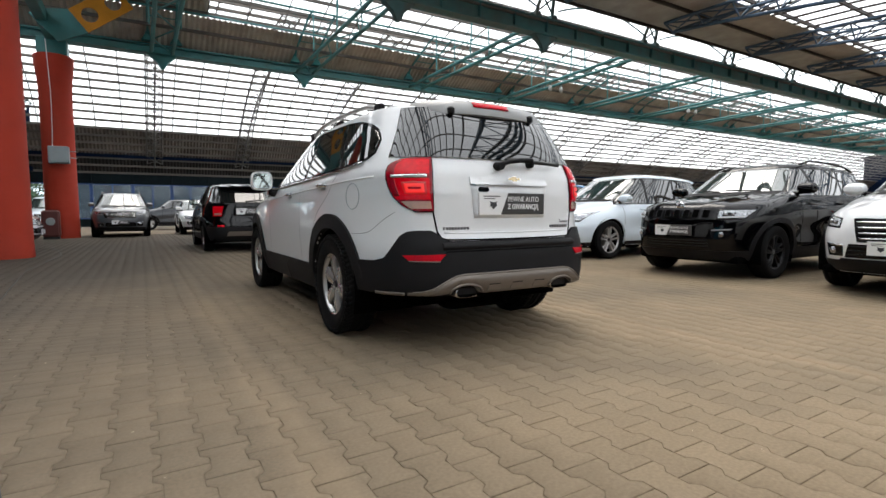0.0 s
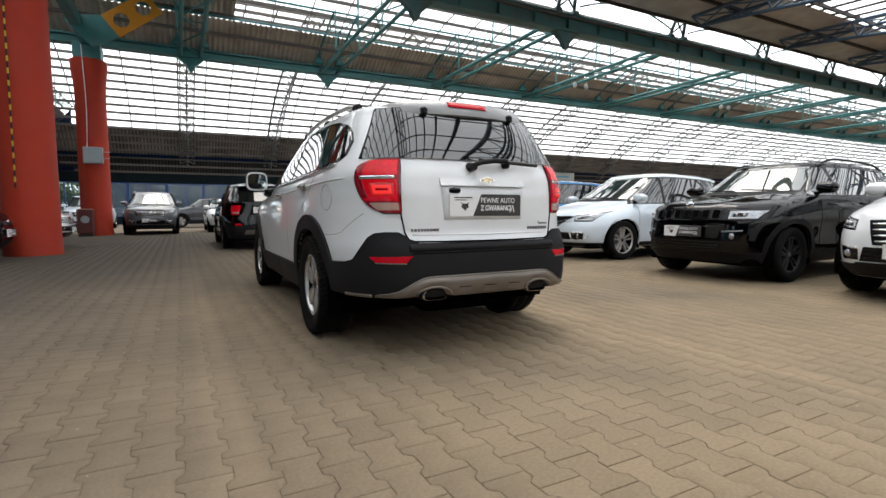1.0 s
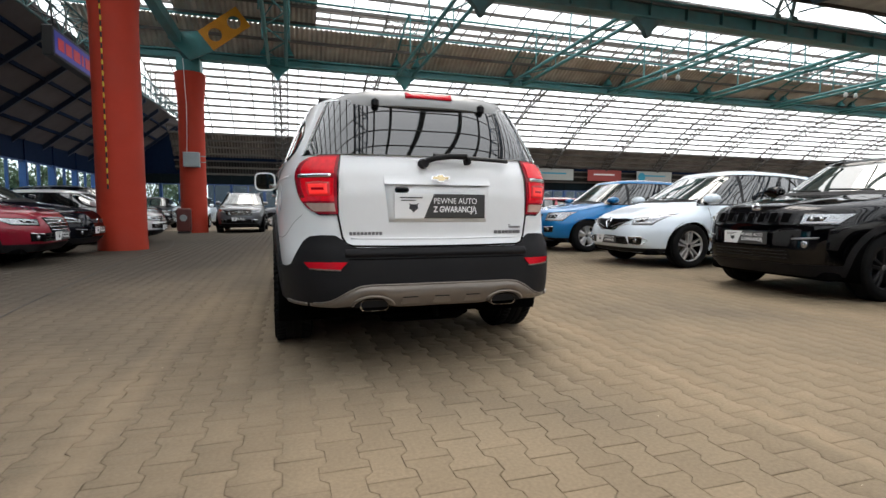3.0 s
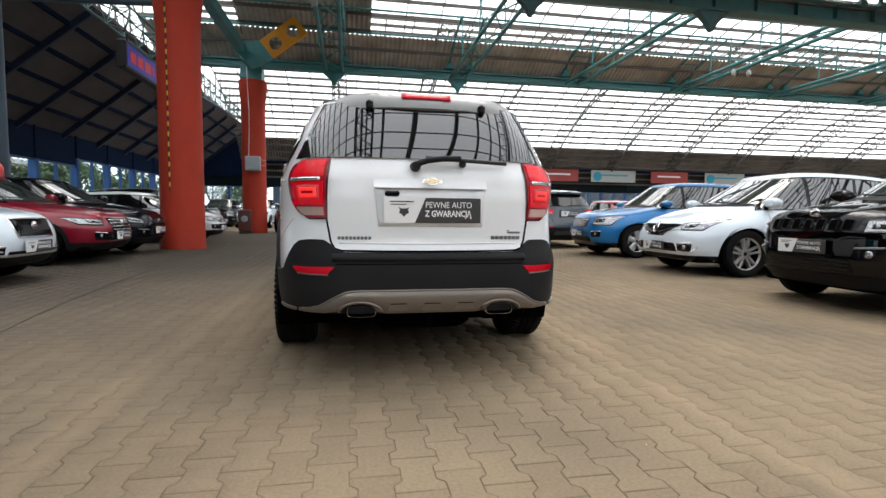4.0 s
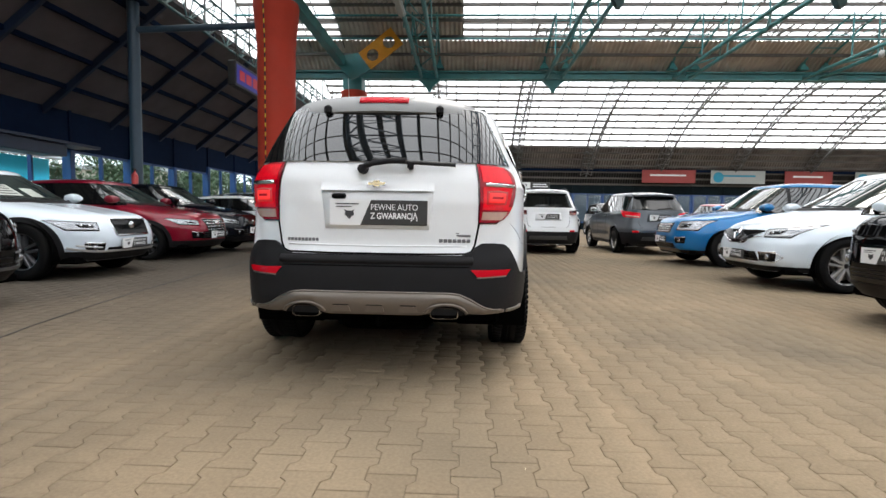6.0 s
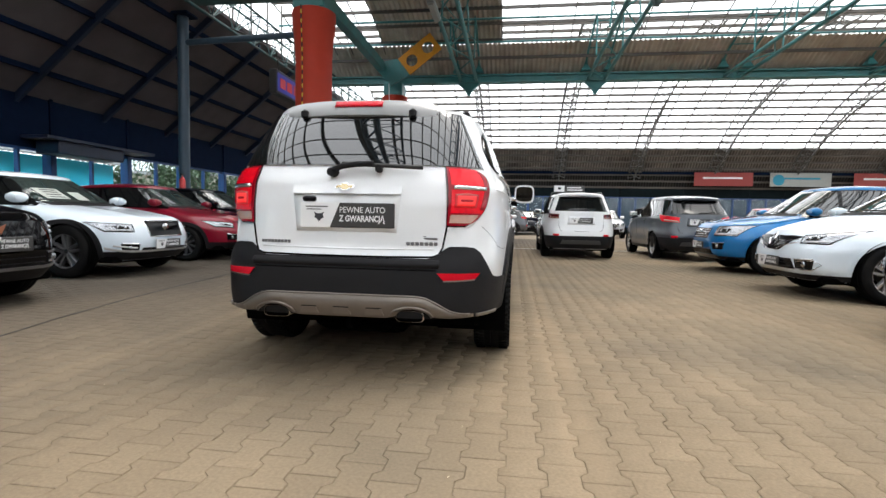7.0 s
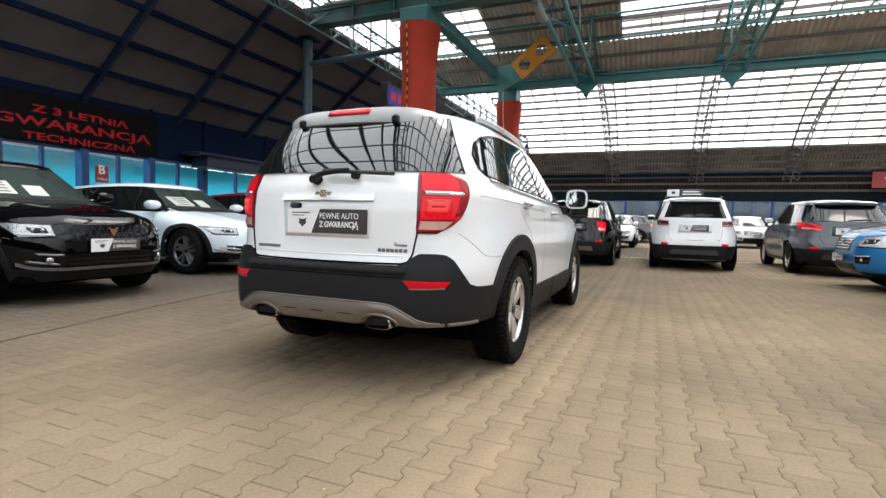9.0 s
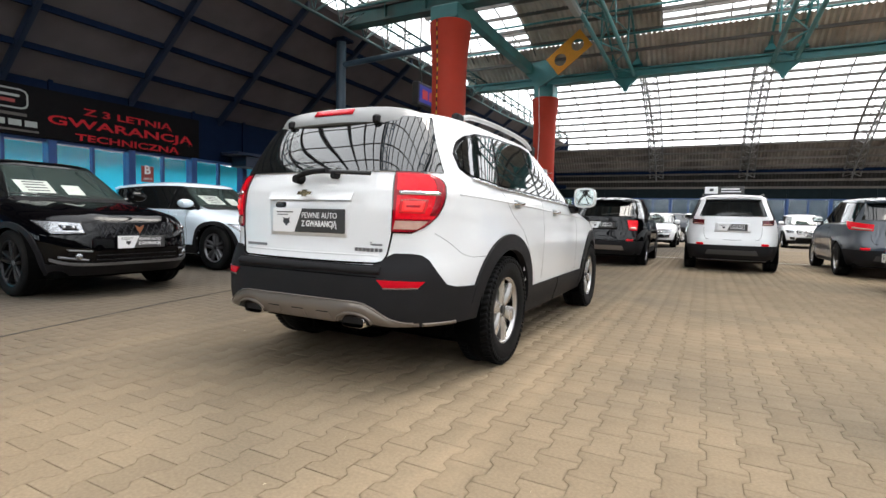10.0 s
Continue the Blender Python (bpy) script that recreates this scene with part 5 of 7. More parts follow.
        part("mirror_foot", Mesh().tube((sgn * (mx - 0.05), my + 0.02, mz - 0.07), (sgn * (mx + 0.07), my + 0.02, mz - 0.05), 0.028, 8), GLOSS_BLACK, mir)
        if rails:
            y0, y1 = b.rear + c["rear_top"] + 0.25, b.front - c["top_dy"] - 0.25
            pts = []
            for i in range(13):
                t = i / 12
                y = lerp(y0, y1, t)
                z = b.H - 0.045 + c.get("rail_up", 0.045) * min(1, 6 * min(t, 1 - t))
                x, y, z = b.warp(sgn * b.half * 0.66, y, z)
                pts.append((x, y, z - 0.012 * abs(2 * t - 1) ** 2))
            part("roof_rail", Mesh().line(pts, 0.016, 8), rails, root, smooth=True)
        if front:
            hd = c.get("headlight", [(52, c["hood"] - 0.16), (76, c["hood"] - 0.20), (74, c["hood"] - 0.08), (44, c["hood"] - 0.03)])
            hl = part("headlight", Mesh().sheet(quad_corner(b, hd, sgn, True), 14, 5, 0.008, 0.03), HEADLAMP, root, "clear lamp with chrome inside", smooth=True, sharp=40)
            mixq = lambda a, v: (lerp(lerp(hd[0][0], hd[1][0], a), lerp(hd[3][0], hd[2][0], a), v), lerp(lerp(hd[0][1], hd[1][1], a), lerp(hd[3][1], hd[2][1], a), v))
            part("reflector", Mesh().sheet(quad_corner(b, [mixq(0.46, 0.28), mixq(0.88, 0.28), mixq(0.88, 0.72), mixq(0.46, 0.72)], sgn, True), 8, 4, 0.011, 0.006), GLOSS_BLACK, hl, smooth=True)
            part("daylight_strip", Mesh().sheet(quad_corner(b, [mixq(0.06, 0.06), mixq(0.94, 0.06), mixq(0.94, 0.2), mixq(0.06, 0.2)], sgn, True), 10, 1, 0.012, 0.006), CLEAR, hl, smooth=True)
            for k in (0.55, 0.78):
                part("projector", Mesh().lathe([(0.0, 0.016), (0.013, 0.013), (0.021, 0.002), (0.021, -0.01)], 16, "y", Matrix.Translation((lambda p: (sgn * p[0], p[1] + 0.004, p[2]))(b.at(radians(mixq(k, 0.5)[0]), mixq(k, 0.5)[1], 0.006)))), HEADLAMP, hl, smooth=True)
            rim_ = [(hd[0][0] - 1, hd[0][1] - 0.018), (hd[1][0] + 1, hd[1][1] - 0.018), (hd[2][0] + 1, hd[2][1] + 0.012), (hd[3][0] - 1, hd[3][1] + 0.012)]
            part("lamp_surround", Mesh().sheet(quad_corner(b, rim_, sgn, True), 14, 4, 0.004, 0.03), GLOSS_BLACK, hl, smooth=True)
            fz = c.get("fog", 0.47)
            part("fog_lamp", Mesh().sheet(quad_corner(b, [(58, fz - 0.06), (74, fz - 0.06), (74, fz + 0.05), (56, fz + 0.06)], sgn, True), 8, 3, 0.006, 0.02), GLOSS_BLACK, root, smooth=True, sharp=40)
            fx, fy, fzz = b.at(radians(66), fz, 0.010)
            part("fog_lens", Mesh().lathe([(0.0, 0.012), (0.028, 0.009), (0.038, 0.0), (0.038, -0.01)], 16, "y", Matrix.Translation((sgn * fx, fy, fzz))), HEADLAMP, root, smooth=True)
            part("fog_trim", Mesh().sheet(quad_corner(b, [(58, fz + 0.055), (74, fz + 0.045), (74, fz + 0.062), (56, fz + 0.075)], sgn, True), 8, 1, 0.012, 0.01), (GREY_MARK if body_mat in (BLACK, NAVY) else CHROME) if lamps is CLEAR else PLASTIC, root, smooth=True)
        if rear:
            tl = c.get("taillight", [(50, 0.86), (77, 0.86), (76, 1.03), (40, 1.04)])
            lamp = part("taillight", Mesh().sheet(quad_corner(b, tl, sgn, False), 12, 5, 0.012, 0.03), tails, root, "red lamp lens", smooth=True, sharp=40)
            strip = [(lerp(tl[0][0], tl[1][0], 0.1), lerp(tl[0][1], tl[3][1], 0.1)), (lerp(tl[0][0], tl[1][0], 0.95), lerp(tl[1][1], tl[2][1], 0.1)), (lerp(tl[0][0], tl[1][0], 0.95), lerp(tl[1][1], tl[2][1], 0.3)), (lerp(tl[0][0], tl[1][0], 0.1), lerp(tl[0][1], tl[3][1], 0.3))]
            part("lamp_strip", Mesh().sheet(quad_corner(b, strip, sgn, False), 8, 2, 0.016, 0.008), SMOKED, lamp, smooth=True)
            part("reflector", Mesh().sheet(quad_corner(b, [(62, 0.56), (75, 0.56), (75, 0.605), (62, 0.605)], sgn, False), 8, 2, 0.012, 0.01), RED_LENS, root, smooth=True)
    # windscreen and rear window
    wz0, wz1 = c["cowl"] + 0.035, c["H"] - 0.115
    ws = Mesh().sheet(lambda u, v, off: b.end(lerp(-1, 1, u) * lerp(0.80, 0.82, v) * b.ring(lerp(wz0, wz1, v))[0], lerp(wz0, wz1, v), off, True), 22, 12, 0.006, 0.02)
    part("windscreen", ws, SCREEN, root, smooth=True, sharp=40)
    part("cowl_panel", Mesh().sheet(lambda u, v, off: b.end(lerp(-1, 1, u) * 0.8 * b.ring(c["cowl"])[0], lerp(c["cowl"] - 0.012, wz0, v), off, True), 16, 2, 0.008, 0.02), PLASTIC, root)
    for s_ in (-0.45, 0.12):
        p = [b.end(s_ + 0.5 * k, wz0 + 0.012 + 0.02 * k, 0.014, True) for k in (0, 0.25, 0.5, 0.75, 1)]
        part("wiper", Mesh().line(p, 0.008, 6), CABLE, root)
    if sheets:
        part("price_sheet", Mesh().sheet(lambda u, v, off: b.end(lerp(0.20, 0.52, u), lerp(wz0 + 0.05, wz0 + 0.2, v), off, True), 4, 3, 0.009, 0.004), PAPER, root, "white paper price sheet")
        for k in (0.07, 0.105, 0.14, 0.17):
            part("print_bar", Mesh().sheet(lambda u, v, off: b.end(lerp(0.25, 0.46, u), wz0 + k + 0.014 * v, off, True), 4, 1, 0.0105, 0.002), INK, root)
        part("price_sheet", Mesh().sheet(lambda u, v, off: b.end(lerp(-0.12, 0.08, u), lerp(wz0 + 0.04, wz0 + 0.16, v), off, True), 4, 3, 0.009, 0.004), PAPER, root, "white paper price sheet")
    rz0, rz1 = c.get("rw0", c["belt"] + 0.10), c["H"] - 0.13
    part("rear_window", Mesh().sheet(lambda u, v, off: b.end(lerp(-1, 1, u) * lerp(0.80, 0.80, v) * b.ring(lerp(rz0, rz1, v))[0], lerp(rz0, rz1, v), off, False), 22, 10, 0.006, 0.02), PARKED_GLASS, root, smooth=True, sharp=40)
    if c.get("spoiler", True):
        part("spoiler", Mesh().sheet(lambda u, v, off: b.warp(lerp(-0.62, 0.62, u) * b.half, b.end(lerp(-0.6, 0.6, u) * b.half, b.H - 0.11, 0, False)[1] + lerp(-0.10, 0.12, v), b.H - 0.075 + 0.03 * v - 0.03 * (2 * u - 1) ** 2 + off), 16, 4, 0.03, 0.05), body_mat, root, smooth=True, sharp=40)
    if front:
        hz = c["hood"]
        gz0, gz1 = c.get("grille", (hz - 0.24, hz - 0.07))
        gw0, gw1 = c.get("grille_w", (0.42, 0.5))
        gr = part("grille", Mesh().sheet(quad_end(b, [(-gw0, gz0), (gw0, gz0), (gw1, gz1), (-gw1, gz1)], True), 18, 5, 0.006, 0.03), GLOSS_BLACK, root, smooth=True, sharp=40)
        if grille == "bars":
            for i in range(4):
                z = lerp(gz0, gz1, (i + 0.6) / 4.4)
                w_ = lerp(gw0, gw1, (i + 0.6) / 4.4) - 0.03
                part("grille_bar", Mesh().sheet(quad_end(b, [(-w_, z), (w_, z), (w_, z + 0.012), (-w_, z + 0.012)], True), 14, 1, 0.018, 0.014), DARK_ALLOY if body_mat in (BLACK, NAVY) else CHROME, gr, smooth=True)
        elif grille == "slots":
            for i in range(7):
                x = lerp(-gw0 * 0.86, gw0 * 0.86, i / 6)
                part("grille_slot", Mesh().sheet(quad_end(b, [(x - 0.045, gz0 + 0.02), (x + 0.045, gz0 + 0.02), (x + 0.045, gz1 - 0.025), (x - 0.045, gz1 - 0.025)], True), 4, 3, 0.014, 0.012), WELL, gr)
                part("slot_ring", Mesh().line([b.end(x + dx, lerp(gz0 + 0.02, gz1 - 0.025, k), 0.014, True) for dx, k in ((-0.045, 0), (0.045, 0), (0.045, 1), (-0.045, 1), (-0.045, 0))], 0.006, 5), GLOSS_BLACK, gr)
        elif grille == "upright":
            for i in range(13):
                x = lerp(-gw0 * 0.94, gw0 * 0.94, i / 12)
                part("grille_bar", Mesh().sheet(quad_end(b, [(x - 0.009, gz0 + 0.015), (x + 0.009, gz0 + 0.015), (x + 0.009, gz1 - 0.015), (x - 0.009, gz1 - 0.015)], True), 1, 3, 0.016, 0.012), GLOSS_BLACK, gr)
            part("grille_frame", Mesh().line([b.end(x, z, 0.012, True) for x, z in ((-gw0, gz0), (-gw0 / 2, gz0), (0, gz0), (gw0 / 2, gz0), (gw0, gz0), (gw1, gz1), (gw1 / 2, gz1), (0, gz1), (-gw1 / 2, gz1), (-gw1, gz1), (-gw0, gz0))], 0.012, 6), CHROME, gr, smooth=True)
        bz = c.get("badge_z", lerp(gz0, gz1, 0.6))
        if grille == "wing":
            for sgn in (-1, 1):
                low_edge = [b.end(sgn * lerp(0.10, gw1 * 0.98, k / 8), lerp(gz0 - 0.005, gz1 - 0.075, (k / 8) ** 0.8), 0.012, True) for k in range(9)]
                part("grille_wing", Mesh().line(low_edge, 0.007, 6), CHROME, gr, smooth=True)
                part("grille_wing", Mesh().line([(x, y, z + 0.055 - 0.02 * k / 8) for k, (x, y, z) in enumerate(low_edge)], 0.004, 6), GREY_MARK, gr, smooth=True)
                pod = [(sgn * 0.56, 0.47), (sgn * 0.72, 0.49), (sgn * 0.76, 0.44), (sgn * 0.70, 0.375), (sgn * 0.60, 0.37)]
                part("fog_ring", Mesh().line([b.end(x, z, 0.014, True) for x, z in pod], 0.008, 6), CHROME, root, smooth=True)
        if diamond:
            ring = [b.end(x, bz + z, 0.035, True) for x, z in ((0, -0.085), (0.062, 0), (0, 0.085), (-0.062, 0), (0, -0.085))]
            part("badge", Mesh().line(ring, 0.014, 6), CHROME, root, "chrome diamond badge")
        elif grille == "mesh":
            part("badge", Mesh().prism([(-0.05, 0.045), (0, 0.02), (0.05, 0.045), (0.03, 0.0), (0, -0.055), (-0.03, 0.0)], 0, 0.01, pose(0, b.end(0, bz, 0.016, True)[1], bz, 90, 0, 180)), COPPER, root, "copper badge")
        else:
            part("badge", Mesh().lathe([(0.0, 0.012), (0.045, 0.01), (0.058, 0.0)], 24, "y", Matrix.Translation(b.end(0, bz, 0.02, True))), CHROME, root, smooth=True)
        li = c.get("intake", (0.40, 0.54))
        intake = part("lower_intake", Mesh().sheet(quad_end(b, [(-0.52, li[0]), (0.52, li[0]), (0.48, li[1]), (-0.48, li[1])], True), 18, 4, 0.005, 0.03), GLOSS_BLACK, root, smooth=True, sharp=40)
        for i in range(3):
            z = lerp(li[0], li[1], (i + 0.7) / 3.4)
            part("intake_bar", Mesh().sheet(quad_end(b, [(-0.48, z), (0.48, z), (0.48, z + 0.01), (-0.48, z + 0.01)], True), 14, 1, 0.014, 0.012), PLASTIC, intake)
        if grille == "mesh":
            for i in range(11):
                for d in (-1, 1):
                    x = lerp(-gw0, gw0, i / 10)
                    xa, xb = max(-gw0, min(gw0, x - 0.05 * d)), max(-gw0, min(gw0, x + 0.05 * d))
                    part("grille_wire", Mesh().line([b.end(lerp(xa, xb, k / 3), lerp(gz0 + 0.02, gz1 - 0.02, k / 3), 0.008, True) for k in range(4)], 0.005, 5), DARK_ALLOY, gr)
        part("front_skirt", Mesh().sheet(lambda u, v, off: b.at(radians(lerp(34, 146, u)), lerp(c["z0"] + 0.004, c["z0"] + (0.13 if clad else 0.075), v), off), 50, 3, 0.010, 0.03), PLASTIC, root, smooth=True, sharp=40)
        if skid:
            part("skid_plate", Mesh().sheet(quad_end(b, [(-0.62, c["z0"] + 0.02), (0.62, c["z0"] + 0.02), (0.56, li[0] - 0.01), (-0.56, li[0] - 0.01)], True), 18, 4, 0.012, 0.03), skid, root, smooth=True, sharp=40)
        if chin:
            part("chin_lip", Mesh().sheet(lambda u, v, off: b.at(radians(lerp(44, 136, u)), lerp(c["z0"] + 0.115, c["z0"] + 0.145, v) + 0.05 * abs(2 * u - 1) ** 4, off), 40, 2, 0.020, 0.02), chin, root, smooth=True, sharp=40)
            for sgn in (-1, 1):
                part("vent_blade", Mesh().sheet(quad_corner(b, [(50, c["z0"] + 0.20), (72, c["z0"] + 0.17), (72, c["z0"] + 0.19), (50, c["z0"] + 0.222)], sgn, True), 10, 1, 0.014, 0.012), chin, root, smooth=True)
        if front_plate:
            x, y, z = b.end(0, c.get("plate_z", 0.56), 0.022, True)
            dealer_plate(root, pose(0, y + 0.012, c.get("plate_z", 0.56) - 0.06, 0, 0, 180))
    if lower:
        part("bumper_skirt", Mesh().sheet(lambda u, v, off: b.at(lerp(-math.pi * 0.94, -math.pi * 0.06, u), lerp(c["z0"] + 0.01, 0.56, v), off), 60, 5, 0.01, 0.03), lower, root, smooth=True, sharp=40)
        part("bumper_insert", Mesh().sheet(quad_end(b, [(-0.5, 0.36), (0.5, 0.36), (0.46, 0.46), (-0.46, 0.46)], False), 14, 3, 0.018, 0.02), SATIN if body_mat is BLACK else PLATE_DARK, root, smooth=True, sharp=40)
    if rear_plate:
        z = c.get("rear_plate_z", 0.86)
        dealer_plate(root, pose(0, b.end(0, z, 0.012, False)[1], z - 0.06))
        part("plate_recess", Mesh().sheet(quad_end(b, [(-0.34, z - 0.09), (0.34, z - 0.09), (0.32, z + 0.10), (-0.32, z + 0.10)], False), 8, 3, 0.004, 0.01), body_mat, root, smooth=True)
        part("rear_wiper", Mesh().line([b.end(-0.05 + 0.4 * k, rz0 + 0.03 + 0.03 * k, 0.02, False) for k in (0, 0.5, 1)], 0.01, 6), CABLE, root)
        part("tailgate_seam", Mesh().line([b.end(x, z_, 0.001, False) for x, z_ in ((-0.56, rz0), (-0.54, 0.78), (-0.5, 0.68), (0, 0.665), (0.5, 0.68), (0.54, 0.78), (0.56, rz0))], 0.004, 5), WELL, root)
    return root


# ---- the parked rows ----
BOXY_SUV = spec(4.40, 1.82, 1.60, 2.64, 0.86, 0.345, 0.235, hood=0.98, cowl=1.12, cowl_dy=1.18, top_dy=1.72, belt=1.06, rear_top=0.40, nose=4.8, grille=(0.78, 0.92), grille_w=(0.50, 0.52), headlight=[(46, 0.80), (70, 0.79), (69.5, 0.895), (38, 0.92)], plate_z=0.62, fog=0.58, intake=(0.40, 0.52), rail_up=0.05, taillight=[(46, 0.98), (72, 0.97), (70, 1.08), (38, 1.10)], rear_plate_z=0.92, badge_z=0.95)
UPRIGHT_SUV = spec(4.40, 1.78, 1.66, 2.64, 0.86, 0.345, 0.235, hood=0.98, cowl=1.12, belt=1.06, rear_top=0.36, fall=0.05, tail=4.8, rail_up=0.05, taillight=[(46, 0.98), (72, 0.97), (70, 1.08), (38, 1.10)], rear_plate_z=0.92)
MINIVAN = spec(4.41, 1.866, 1.65, 2.734, 0.93, 0.355, 0.255, hood=0.86, cowl=1.08, cowl_dy=1.02, top_dy=1.88, belt=1.0, rear_top=0.45, nose=3.3, grille=(0.60, 0.79), grille_w=(0.20, 0.54), headlight=[(50, 0.72), (70.5, 0.715), (70, 0.80), (40, 0.90)], plate_z=0.44, fog=0.44, intake=(0.37, 0.50), badge_z=0.735)
TALL_SUV = spec(4.63, 1.89, 1.68, 2.774, 0.92, 0.36, 0.24, hood=0.94, cowl=1.10, cowl_dy=1.25, top_dy=1.95, belt=1.04, rear_top=0.5, nose=3.8, grille=(0.64, 0.84), grille_w=(0.36, 0.42), headlight=[(45, 0.71), (71.5, 0.71), (70, 0.875), (36, 0.93)], plate_z=0.50, fog=0.5, intake=(0.34, 0.44))
CROSSOVER = spec(4.6, 1.87, 1.62, 2.75, 0.92, 0.35, 0.25, hood=0.90, cowl=1.08, cowl_dy=1.1, top_dy=1.9, belt=1.02, nose=3.8, grille=(0.56, 0.80), grille_w=(0.40, 0.46), headlight=[(46, 0.74), (68, 0.72), (67, 0.80), (38, 0.88)], plate_z=0.5)
ESTATE = spec(4.94, 1.88, 1.53, 2.94, 0.88, 0.37, 0.25, hood=0.86, cowl=1.02, cowl_dy=1.28, top_dy=2.0, belt=0.98, rear_top=0.7, nose=4.2, grille=(0.58, 0.80), grille_w=(0.36, 0.40), headlight=[(46, 0.67), (69, 0.66), (69, 0.755), (36, 0.80)], plate_z=0.46, fog=0.42, intake=(0.33, 0.42))
SMALL_CROSSOVER = spec(4.28, 1.765, 1.53, 2.57, 0.92, 0.335, 0.24, hood=0.88, cowl=1.04, cowl_dy=1.24, top_dy=1.95, belt=1.0, rear_top=0.5, nose=3.6, grille=(0.54, 0.78), grille_w=(0.34, 0.46), headlight=[(44, 0.69), (68, 0.67), (68, 0.75), (34, 0.81)], plate_z=0.47)
SLOPED_CROSSOVER = spec(4.36, 1.795, 1.55, 2.64, 0.94, 0.345, 0.24, hood=0.88, cowl=1.06, cowl_dy=1.15, top_dy=1.85, belt=1.04, rear_top=0.8, nose=3.5, grille=(0.64, 0.72), grille_w=(0.3, 0.44), headlight=[(40, 0.70), (66, 0.66), (66, 0.73), (30, 0.86)], plate_z=0.5)
SPORT_SUV = spec(4.38, 1.84, 1.60, 2.63, 0.87, 0.36, 0.26, hood=0.92, cowl=1.06, cowl_dy=1.22, top_dy=1.92, belt=1.04, rear_top=0.45, nose=4.0, grille=(0.64, 0.82), grille_w=(0.44, 0.50), headlight=[(47, 0.70), (69, 0.71), (67, 0.82), (36, 0.86)], plate_z=0.60, fog=0.46, intake=(0.33, 0.5))
LARGE_SUV = spec(4.81, 1.90, 1.69, 2.815, 0.93, 0.365, 0.24, hood=1.0, cowl=1.12, cowl_dy=1.25, top_dy=1.9, belt=1.08, nose=5.0, grille=(0.70, 0.90), grille_w=(0.50, 0.56), plate_z=0.54)
HATCHBACK = spec(4.31, 1.80, 1.45, 2.65, 0.88, 0.32, 0.22, hood=0.82, cowl=0.98, cowl_dy=1.1, top_dy=1.9, belt=0.94, nose=3.8, plate_z=0.42)
PEOPLE_CARRIER = spec(4.42, 1.83, 1.65, 2.66, 0.88, 0.34, 0.23, hood=0.95, cowl=1.1, belt=1.05, rear_top=0.5, tail=4.2, taillight=[(40, 0.95), (74, 0.93), (72.5, 1.05), (24, 1.13)], rear_plate_z=0.93)
ROUND_CROSSOVER = spec(4.27, 1.80, 1.60, 2.57, 0.85, 0.335, 0.23, hood=0.95, cowl=1.08, belt=1.03, rear_top=0.55, tail=3.8, taillight=[(52, 0.80), (68, 0.80), (67, 1.02), (46, 1.02)], rear_plate_z=0.90)

WEST, EAST, NORTH, SOUTH = -90, 90, 0, 180
car("parked_suv", pose(8.32, 4.0, 0, 0, 0, EAST), BOXY_SUV, BLACK, "glossy black compact SUV with a slotted grille", clad=True, grille="slots", style="y", rim_mat=DARK_ALLOY, rails=GLOSS_BLACK, near=True)
car("parked_car", pose(8.78, 7.05, 0, 0, 0, EAST), MINIVAN, WHITE2, "bluish white minivan with large two-tone alloy wheels", clad=False, grille="wing", style="y", near=True, diamond=True)
car("parked_suv", pose(9.02, 10.3, 0, 0, 0, EAST), TALL_SUV, BLUE, "bright blue SUV with a chrome-barred grille", clad=False, grille="bars", skid=SATIN, near=True)
car("parked_suv", pose(8.42, 1.62, 0, 0, 0, EAST), CROSSOVER, WHITE, "white crossover with a black lower bumper", clad=True, grille="bars", skid=PLASTIC, near=True)
car("parked_suv", pose(-3.76, 3.66, 0, 0, 0, WEST), SPORT_SUV, BLACK, "glossy black sporty SUV with price sheets behind its windscreen", clad=True, grille="mesh", style="y", rim_mat=DARK_ALLOY, sheets=True, near=True, chin=GREY_MARK)
car("parked_wagon", pose(-4.53, 6.66, 0, 0, 0, WEST), ESTATE, WHITE2, "white raised estate car with dark arches and grille", clad=True, grille="upright", style="y", rim_mat=MID_ALLOY, skid=PLASTIC, sheets=True, near=True, chin=RAIL)
car("parked_car", pose(-4.58, 9.50, 0, 0, 0, WEST), SMALL_CROSSOVER, RED, "metallic red small crossover with a wide grille", clad=True, grille="bars", style="ten", rim_mat=MID_ALLOY, near=True)
car("parked_car", pose(-4.66, 11.32, 0, 0, 0, WEST), SLOPED_CROSSOVER, NAVY, "dark navy crossover parked beside the column", clad=True, grille="bars", style="five", rim_mat=DARK_ALLOY, near=True)
car("parked_suv", pose(4.63, 14.2, 0, 0, 0, NORTH), UPRIGHT_SUV, WHITE, "white compact SUV with a dark lower bumper and roof sign", clad=True, rear_plate=True, tails=SMOKED_RED, rails=PLASTIC, lower=PLASTIC, front=False)
car("parked_car", pose(7.45, 14.5, 0, 0, 0, NORTH), PEOPLE_CARRIER, GREY, "grey hatchback with wide red lamps and a dark lower bumper", clad=False, rear_plate=True, lower=PLASTIC, front=False)
car("parked_suv", pose(2.09, 13.88, 0, 0, 0, NORTH), ROUND_CROSSOVER, BLACK, "black small crossover with a satin rear bumper insert", clad=True, rear_plate=True, tails=RED_LENS, lower=PLASTIC, front=False)
car("parked_suv", pose(-0.62, 23.48, 0, 0, 0, SOUTH), LARGE_SUV, SILVER, "dark grey large SUV facing the aisle", clad=True, rear=False, rails=SATIN)
